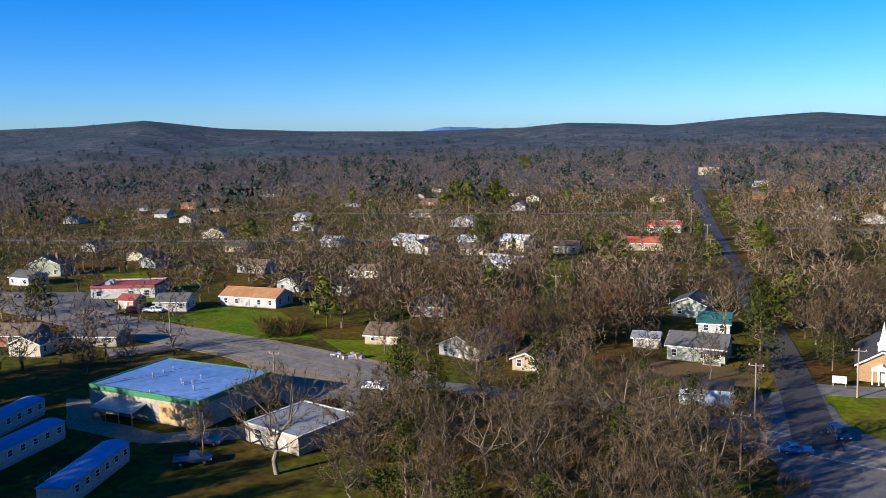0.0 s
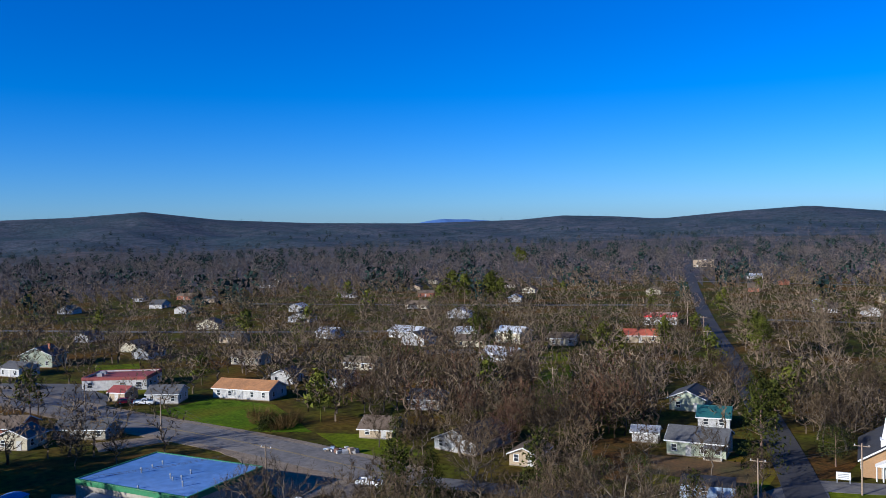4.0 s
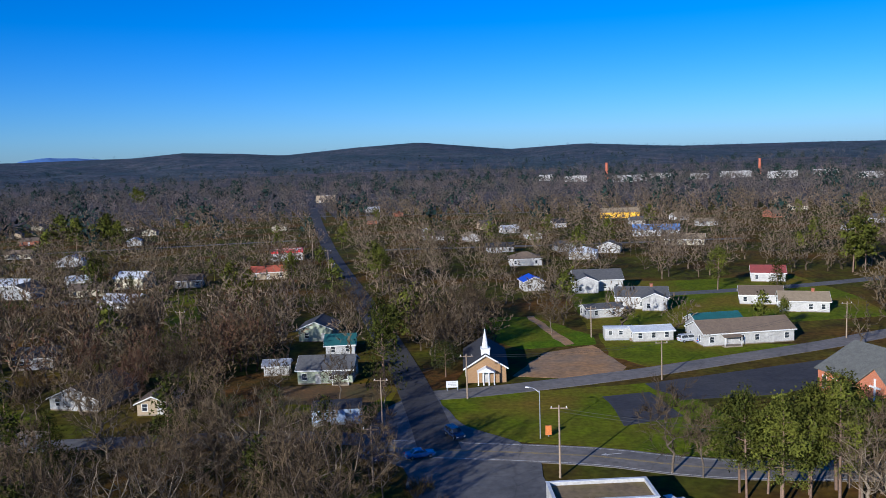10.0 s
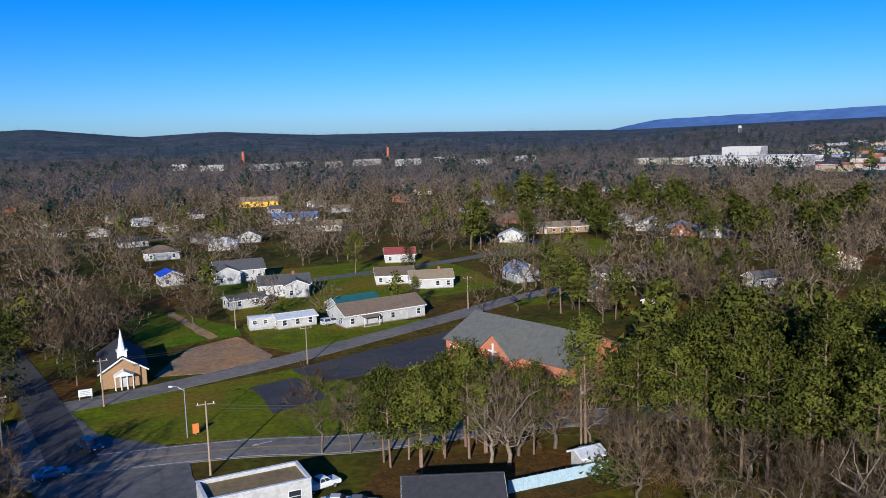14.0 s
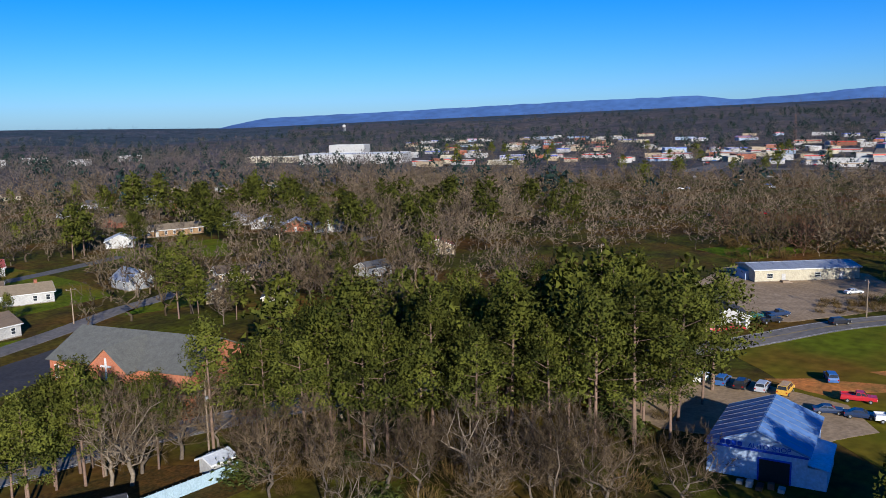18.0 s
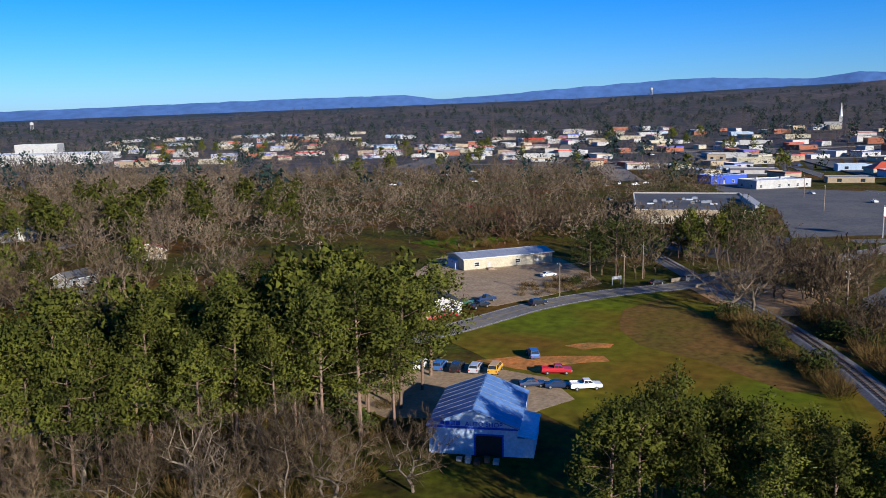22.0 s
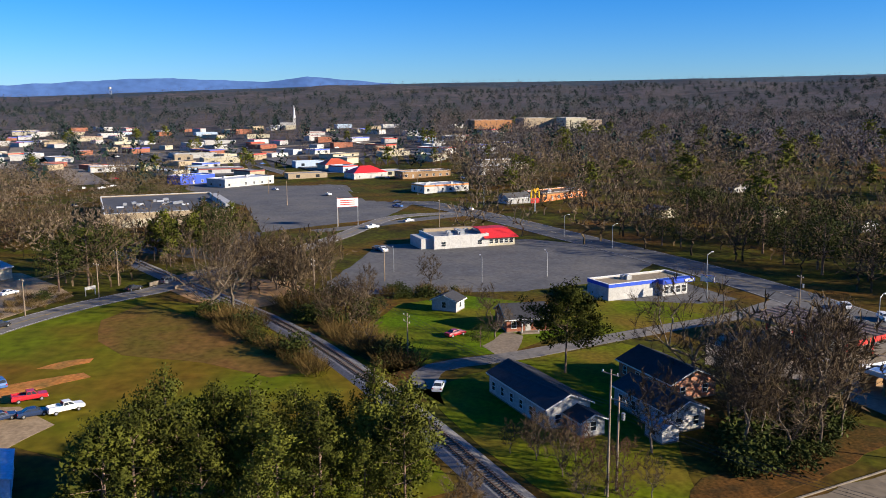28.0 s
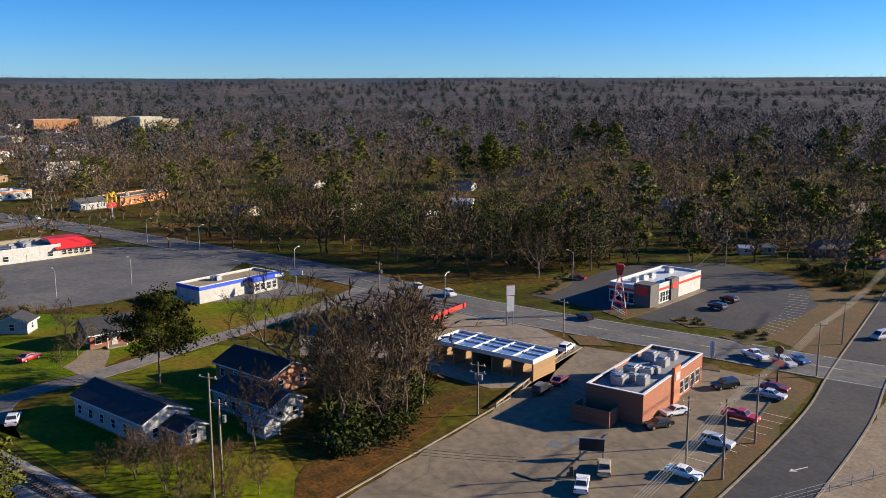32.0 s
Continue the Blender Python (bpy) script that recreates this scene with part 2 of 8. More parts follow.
ORANGEROOF = mat("orange_shingles", (0.36, 0.175, 0.07), (0.25, 0.125, 0.055), 0.4, 0.85)
TEALROOF = mat("teal_metal_roof", (0.025, 0.105, 0.105), (0.02, 0.08, 0.08), 0.7, 0.5)
METALROOF = mat("galvanised_roof", (0.32, 0.34, 0.37), (0.26, 0.275, 0.30), 0.4, 0.45, metal=0.3, vary=0.08)
WHITEROOF = mat("white_metal_roof", (0.5, 0.52, 0.54), (0.41, 0.43, 0.46), 0.4, 0.5)
# pale blue roofing, deepened with the sky's reflected blue in its base colour
BLUEROOF = mat("sky_tinted_blue_roof", (0.11, 0.21, 0.42), (0.085, 0.17, 0.36), 0.15, 0.5, c=(0.14, 0.24, 0.46), cscale=0.08)
GRAVELROOF = mat("flat_gravel_roof", (0.2, 0.21, 0.23), (0.15, 0.158, 0.172), 0.25, 0.9, c=(0.24, 0.235, 0.23), cscale=0.1)
ROOFTAN = mat("dirty_tan_roof", (0.22, 0.155, 0.08), (0.13, 0.095, 0.055), 0.3, 0.95, c=(0.16, 0.125, 0.05), cscale=0.2)
BLUEPAINT = mat("bright_blue_paint", (0.02, 0.07, 0.48), (0.018, 0.06, 0.4), 0.8, 0.5)
GREENPAINT = mat("green_paint", (0.03, 0.17, 0.07), (0.025, 0.13, 0.055), 0.8, 0.6)
REDPAINT = mat("red_paint", (0.6, 0.035, 0.025), (0.48, 0.03, 0.022), 0.8, 0.5)
ORANGEPAINT = mat("orange_paint", (0.62, 0.2, 0.05), (0.5, 0.16, 0.045), 0.8, 0.6)
YELLOWPAINT = mat("golden_yellow_paint", (0.85, 0.5, 0.02), (0.75, 0.42, 0.02), 0.8, 0.45)
BLACK = mat("black_plastic", (0.02, 0.02, 0.022), (0.015, 0.015, 0.016), 2.0, 0.5)
RUBBER = mat("tyre_rubber", (0.018, 0.018, 0.018), (0.025, 0.024, 0.022), 6.0, 0.9)
STEEL = mat("grey_steel", (0.38, 0.39, 0.40), (0.28, 0.29, 0.3), 3.0, 0.45, metal=0.6)
POLEWOOD = mat("weathered_pole_wood", (0.30, 0.225, 0.155), (0.2, 0.15, 0.105), 4.0, 0.9, vary=0.2)
RUST = mat("rusty_steel", (0.16, 0.08, 0.05), (0.1, 0.055, 0.04), 2.0, 0.8)
BALLAST = mat("rail_ballast", (0.21, 0.20, 0.19), (0.12, 0.115, 0.11), 1.5, 0.95, 0.6, fine=9.0)
LAMP = mat("lamp_lens", (0.75, 0.72, 0.65), None, 4.0, 0.2)
REDLAMP = mat("red_lens", (0.35, 0.01, 0.01), None, 4.0, 0.2)


# ---- mesh helpers ----
class MB:
    """Collects vertices and faces of one mesh."""

    def __init__(self):
        self.v, self.f = [], []

    def add(self, pts, faces):
        n = len(self.v)
        self.v += [tuple(p) for p in pts]
        self.f += [tuple(i + n for i in f) for f in faces]
        return self

    def box(self, x0, y0, z0, x1, y1, z1):
        return self.add([(x0, y0, z0), (x1, y0, z0), (x1, y1, z0), (x0, y1, z0), (x0, y0, z1), (x1, y0, z1), (x1, y1, z1), (x0, y1, z1)],
                        [(3, 2, 1, 0), (4, 5, 6, 7), (0, 1, 5, 4), (1, 2, 6, 5), (2, 3, 7, 6), (3, 0, 4, 7)])

    def slab(self, quad, t):
        """A plate of thickness t under a quad."""
        q = [Vector(p) for p in quad]
        n = (q[1] - q[0]).cross(q[2] - q[0]).normalized() * t
        return self.add([*(p - n for p in q), *q], [(3, 2, 1, 0), (4, 5, 6, 7), (0, 1, 5, 4), (1, 2, 6, 5), (2, 3, 7, 6), (3, 0, 4, 7)])

    def prism(self, outline, z0, z1):
        n = len(outline)
        return self.add([(x, y, z0) for x, y in outline] + [(x, y, z1) for x, y in outline],
                        [tuple(range(n - 1, -1, -1)), tuple(range(n, 2 * n))] + [(i, (i + 1) % n, (i + 1) % n + n, i + n) for i in range(n)])

    def side(self, outline, y0, y1, inset=0.0):
        """An outline in x and z, drawn out along y."""
        n = len(outline)
        return self.add([(x, y0, z) for x, z in outline] + [(x, y1, z) for x, z in outline],
                        [tuple(range(n)), tuple(range(2 * n - 1, n - 1, -1))] + [(i + n, (i + 1) % n + n, (i + 1) % n, i) for i in range(n)])

    def tube(self, p, q, r0, r1=None, n=6):
        p, q = Vector(p), Vector(q)
        r1 = r0 if r1 is None else r1
        d = (q - p).normalized()
        u = d.cross(Vector((0, 0, 1)) if abs(d.z) < 0.9 else Vector((1, 0, 0))).normalized()
        w = d.cross(u)
        ring = [u * math.cos(2 * math.pi * i / n) + w * math.sin(2 * math.pi * i / n) for i in range(n)]
        return self.add([p + o * r0 for o in ring] + [q + o * r1 for o in ring],
                        [(i, (i + 1) % n, (i + 1) % n + n, i + n) for i in range(n)] + [tuple(range(n - 1, -1, -1)), tuple(range(n, 2 * n))])

    def mesh(self, name="mesh"):
        me = bpy.data.meshes.new(name)
        me.from_pydata(self.v, [], self.f)
        me.update()
        return me


def part(name, me, material, parent=None, label="", m=None):
    """Links a mesh (or an MB) as one object under a thing or under a part."""
    if isinstance(me, MB):
        me = me.mesh(name)
    if material and not me.materials:
        me.materials.append(material)
    ob = new(name, me)
    ob.parent = parent
    if m is not None:
        ob.matrix_basis = m
    if label:
        ob["label"] = label
    return ob


def thing(name, x, y, z=0.0, rot=0.0, label="", category="", group="", kind=""):
    e = new(name)
    e.empty_display_size = 0.5
    e.matrix_basis = pose(x, y, z, 0, 0, rot)
    return tagged(e, label, category, group, kind)


def bulk_mesh(name, V, F, N=None):
    """A triangle mesh from arrays, with soft normals if they are given."""
    me = bpy.data.meshes.new(name)
    me.vertices.add(len(V))
    me.vertices.foreach_set("co", np.ascontiguousarray(V, dtype=np.float32).ravel())
    me.loops.add(F.size)
    me.loops.foreach_set("vertex_index", np.ascontiguousarray(F, dtype=np.int32).ravel())
    me.polygons.add(len(F))
    me.polygons.foreach_set("loop_start", np.arange(0, F.size, 3, dtype=np.int32))
    me.update(calc_edges=True)
    if N is not None:
        me.normals_split_custom_set_from_vertices(np.ascontiguousarray(N, dtype=np.float32).tolist())
    return me


# ---- terrain: a flat town ringed by low wooded hills ----
AZ_SKY = [-180, -156, -132, -125, -110, -101, -96, -85, -75, -60, -45, -32, -20, -12, -5.6, -0.6, 5.5, 9.7, 14.6, 17.5, 21, 24, 31, 38, 44, 48.7, 53, 57, 70, 180]
EL_SKY = [1.5, 1.8, 1.9, 1.85, 1.7, 1.65, 1.55, 1.2, 0.8, 0.45, 0.1, -0.3, -0.05, 0.0, 0.41, 0.2, 0.85, 0.65, 0.28, 0.5, 0.65, 0.42, 0.36, 0.54, 0.88, 1.5, 1.2, 1.1, 1.0, 1.5]


def terrain(x, y):
    x, y = np.asarray(x, float), np.asarray(y, float)
    r = np.hypot(x, y)
    az = np.degrees(np.arctan2(-x, y))
    el = np.interp(az, AZ_SKY, EL_SKY)
    start = np.interp(az, [-180, -100, -75, -45, 60, 120, 180], [420, 420, 800, 1900, 2200, 600, 420])
    top = 48 + 3600 * np.tan(np.radians(el)) - 7
    u = np.clip((r - start) / (3600 - start), 0, 1)
    roll = np.sin(x / 171 + 1.3 * np.sin(y / 240)) * np.sin(y / 190 + 1.1 * np.sin(x / 310)) + .5 * np.sin(x / 83 + y / 120) * np.sin(y / 71 - x / 260)
    return np.maximum(top, 2) * u ** 1.25 + np.clip((r - 1500) / 900, 0, 1) * np.clip((3600 - r) / 500, 0, 1) * (11 * roll + 2)


radii = np.array([0, 40, 80, 130, 190, 260, 340, 420, 520, 640, 780, 940, 1120, 1320, *range(1500, 3700, 70), 3800, 4100, 4500, 4900], float)
NA = 480
aa = np.linspace(0, 2 * math.pi, NA, endpoint=False)
gx = np.concatenate([[0], *[-r * np.sin(aa) for r in radii[1:]]])
gy = np.concatenate([[0], *[r * np.cos(aa) for r in radii[1:]]])
gz = terrain(gx, gy)
gf = [(0, 1 + j, 1 + (j + 1) % NA) for j in range(NA)]
for i in range(len(radii) - 2):
    a0, b0 = 1 + i * NA, 1 + (i + 1) * NA
    for j in range(NA):
        k = (j + 1) % NA
        gf += [(a0 + j, b0 + j, b0 + k), (a0 + j, b0 + k, a0 + k)]
ground = part("ground", bulk_mesh("ground", np.stack([gx, gy, gz], 1), np.array(gf)), GROUND)
tagged(ground, "brown and green winter ground rising to low hills", "ground", kind="structure")
# the outer rings take the materials with haze mixed into their colour
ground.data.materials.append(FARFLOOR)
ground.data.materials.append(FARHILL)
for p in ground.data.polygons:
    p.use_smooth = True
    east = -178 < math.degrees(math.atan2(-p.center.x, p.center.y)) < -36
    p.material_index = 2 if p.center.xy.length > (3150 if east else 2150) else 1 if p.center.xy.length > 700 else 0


def ridge(name, prof, r, depth, material, label):
    """A far mountain ridge by azimuth and height angle."""
    azs = np.linspace(prof[0][0], prof[-1][0], 260)
    els = np.interp(azs, [p[0] for p in prof], [p[1] for p in prof])
    els = els + np.array([noise.noise((a * 0.9, 3.1, r)) * 0.05 + noise.noise((a * 4.0, 1.1, r)) * 0.02 for a in azs])
    V = []
    for k, f in ((0, -0.01), (0.55, 0.45), (1.0, 1.0)):
        rr = r + depth * k
        z = 48 + rr * np.tan(np.radians(els)) * f - 40 * (1 - k)
        V.append(np.stack([-rr * np.sin(np.radians(azs)), rr * np.cos(np.radians(azs)), z], 1))
    n = len(azs)
    F = [t for k in range(2) for i in range(n - 1) for t in ((k * n + i, (k + 1) * n + i + 1, k * n + i + 1), (k * n + i, (k + 1) * n + i, (k + 1) * n + i + 1))]
    tagged(part(name, bulk_mesh(name, np.concatenate(V), np.array(F)), material), label, "mountain", kind="structure")


# atmospheric haze over the far ridges, painted as a flat blue base colour
HAZEBLUE = mat("haze_blue_ridge", (0.065, 0.14, 0.33), (0.05, 0.115, 0.28), 0.004, 1.0)
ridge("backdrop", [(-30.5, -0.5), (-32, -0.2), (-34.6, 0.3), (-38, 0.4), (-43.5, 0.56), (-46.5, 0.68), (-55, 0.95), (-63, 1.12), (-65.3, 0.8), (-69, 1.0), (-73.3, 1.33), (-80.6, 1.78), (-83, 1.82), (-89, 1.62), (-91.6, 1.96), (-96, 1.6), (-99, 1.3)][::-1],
      4300, 400, HAZEBLUE, "long mountain ridge coloured haze-blue on the far horizon")
ridge("backdrop", [(24, -0.2), (26, 0.3), (27.5, 0.44), (29, 0.5), (30.5, 0.36), (32, -0.2)], 4300, 300, HAZEBLUE, "far hill coloured haze-blue, seen through a gap")


# ---- lawns, lots, roads and the railway ----
OPEN, ROADS, BLD = [], [], []


def patch(name, pts, z, material, label, category, keep=True):
    """A sheet of ground cover with an outline of its own."""
    c = np.mean(pts, axis=0)
    out = []
    for (x0, y0), (x1, y1) in zip(pts, pts[1:] + pts[:1]):
        n = max(2, int(math.hypot(x1 - x0, y1 - y0) / 4))
        for i in range(n):
            f = i / n
            x, y = x0 + (x1 - x0) * f, y0 + (y1 - y0) * f
            w = noise.noise((x * 0.21, y * 0.21, 4.0)) * 0.9
            out.append((x + w, y + w * 0.7))
    mb = MB()
    n = len(out)
    mb.add([(x, y, z) for x, y in out] + [(x * 1.0, y * 1.0, -0.3) for x, y in out], [tuple(range(n))] + [(i, i + n, (i + 1) % n + n, (i + 1) % n) for i in range(n)])
    if keep:
        OPEN.append(pts)
    return tagged(part(name, mb, material), label, category, kind="structure")


def smooth_line(pts, step=4.0):
    P = [Vector((*p, 0)) for p in pts]
    P = [P[0] * 2 - P[1]] + P + [P[-1] * 2 - P[-2]]
    out = []
    for i in range(1, len(P) - 2):
        n = max(2, int((P[i + 1] - P[i]).length / step))
        for k in range(n):
            t = k / n
            out.append(0.5 * ((2 * P[i]) + (P[i + 1] - P[i - 1]) * t + (2 * P[i - 1] - 5 * P[i] + 4 * P[i + 1] - P[i + 2]) * t * t
                              + (3 * P[i] - P[i - 1] - 3 * P[i + 1] + P[i + 2]) * t ** 3))
    return out + [P[-2]]


def ribbon(line, off0, off1, z0, z1, lift=True):
    """A band along a line between two side offsets, its top at z1."""
    mb = MB()
    V = []
    for i, p in enumerate(line):
        d = (line[min(i + 1, len(line) - 1)] - line[max(i - 1, 0)]).normalized()
        s = Vector((d.y, -d.x, 0))
        g = float(terrain(p.x, p.y))
        for o, z in ((off0, z0), (off0, z1), (off1, z1), (off1, z0)):
            q = p + s * o
            V.append((q.x, q.y, g + z))
    F = []
    for i in range(len(line) - 1):
        a, b = 4 * i, 4 * i + 4
        F += [(a + 1, b + 1, b, a), (a + 2, b + 2, b + 1, a + 1), (a + 3, b + 3, b + 2, a + 2)]
    return mb.add(V, F)


def dashes(line, off, w, z, on, gap):
    acc, run, out = 0.0, [], MB()
    for p, q in zip(line, line[1:]):
        ph = acc % (on + gap)
        if ph < on:
            r = ribbon([p, q], off - w / 2, off + w / 2, z - 0.03, z)
            out.add(r.v, r.f)
        acc += (q - p).length
    return out


def road(name, pts, w, material, label, z=0.08, lines="", kerb=False):
    line = smooth_line(pts)
    ob = tagged(part(name, ribbon(line, -w / 2, w / 2, -0.2, z), material), label, "road", kind="structure")
    if "y" in lines:
        for o in (-0.16, 0.16):
            part("centre_line", ribbon(line, o - 0.07, o + 0.07, z - 0.02, z + 0.008), YELLOW, ob, "worn yellow line")
    if "e" in lines:
        for o in (-w / 2 + 0.5, w / 2 - 0.5):
            part("edge_line", ribbon(line, o - 0.06, o + 0.06, z - 0.02, z + 0.008), WHITELINE, ob, "worn white line")
    if "d" in lines:
        part("lane_dashes", dashes(line, 0, 0.15, z + 0.008, 3, 9), WHITELINE, ob, "broken white lane line")
    if kerb:
        for o in (-w / 2 - 0.15, w / 2 + 0.15):
            part("kerb", ribbon(line, o - 0.15, o + 0.15, -0.2, z + 0.12), CONCRETE, ob, "pale concrete kerb")
    ROADS.append(([(p.x, p.y) for p in line[::2]], w))
    return ob


GREENS = [
    ([(-15, 160), (22, 167.5), (33, 170), (38, 150), (36, 126), (13.6, 132.2), (-5.3, 137), (-11, 147)], GRASS, "mown green corner lawn with tan thatch patches"),
    ([(-7.7, 240), (8.6, 240), (22, 214), (22, 204), (4, 200), (-2, 208)], LUSH, "green grass behind the small church"),
    ([(24, 216), (52, 202), (70, 200.5), (52, 191.5), (31.1, 182), (24, 192)], GRASS, "grass verge before the white houses"),
    ([(-178, 158), (-177, 177), (-153, 178), (-124.7, 157), (-143, 149)], LUSH, "bright green grass bank beside the road"),
    ([(-123, 157), (-105, 162), (-89, 151), (-99, 141)], GRASS, "brown and green rough lawn"),
    ([(-97, 229), (-122, 291), (-112, 295), (-88, 235), (-80, 202), (-86, 200)], GRASS, "long strip of mown grass between the trees"),
    ([(-55, 160), (-31, 176), (-22, 168), (-24, 150), (-40, 150)], FIELD, "tan and green front yard"),
    ([(161, 76.5), (192, 62), (211, 49), (221, 37), (203, 15), (180, 4), (150, -8), (121, -16), (98, -20), (90, 2), (112, 24), (128, 46), (146, 56)], FIELD, "open dry grass field going brown"),
    ([(276, 140), (301, 126), (296, 105), (262, 116)], LUSH, "green grass behind the metal store"),
    ([(146, -17), (176, -14), (200, -26), (206, -44), (196, -57), (166, -58), (155, -42), (153, -28)], LUSH, "green yard beside the railway"),
    ([(158, -63), (190, -58), (198, -100), (176, -104), (168, -84)], GRASS, "dry grass beside the side street"),
    ([(136, -21), (149, -42), (157, -66), (150, -72), (128, -62), (100, -52), (86, -48), (84, -34), (110, -26)], GRASS, "shady lawn round the white houses"),
    ([(300, -112), (200, -138), (160, -143), (150, -160), (230, -190), (330, -150)], GROUND, "brown and green park ground under oak trees"),
    ([(68, -152), (96, -160), (98, -185), (112, -212), (80, -230), (60, -190)], VERGE, "dry orange-brown grass slope"),
    ([(150, 330), (190, 310), (168, 268), (128, 290)], GRASS, "open lawn between the houses"),
    ([(22, 222), (60, 222), (105, 232), (108, 262), (104, 306), (60, 300), (20, 302)], GRASS, "grass yards among the white houses"),
    ([(128, -24), (150, -16), (176, -6), (204, 6), (214, -8), (206, -26), (180, -16), (156, -20), (146, -25)], FORESTFLOOR, "brown leaf-strewn bank beside the railway"),
    ([(200, 14), (214, 24), (236, 36), (246, 22), (234, 0), (216, -6), (206, 4)], DIRT, "orange-brown bank beneath the bridge"),
    ([(95, 205), (115, 200), (120, 212), (102, 214)], LUSH, "green verge by the curve"),
    ([(-200, 175), (-250, 215), (-262, 205), (-215, 170)], GRASS, "grass between the houses"),
]
GREENS += [([(-19, 186), (-8, 192), (-10, 176), (-12, 168.5), (-15, 166), (-17.5, 174)], FORESTFLOOR, "orange leaf-strewn ground under the oaks"),
           ([(-50, 170), (-27, 172), (-24, 163), (-27, 156), (-48, 158)], VERGE, "orange and green rough front yard"),
           ([(-62, 176), (-52, 150), (-44, 151), (-48, 172), (-52, 186)], FORESTFLOOR, "brown leaf litter beside the cottage")]
GREENS.append(([(198, 43), (211.4, 36.4), (196, 21), (178, 10), (150, -2), (148, 4), (160, 17), (168, 33), (180, 40)], mat("brown_dry_grass", (0.17, 0.082, 0.024), (0.11, 0.066, 0.016), 0.12, 0.95, 0.5, fine=4.0, c=(0.1, 0.08, 0.012), cscale=0.05, grain=0.3, spec=0.05), "dead brown grass on the upper side of the field"))
for k, (pts, m, label) in enumerate(GREENS):
    patch("lawn", pts, 0.03 if k < 20 else 0.03 + .004 * (k - 19), m, label, "grass")
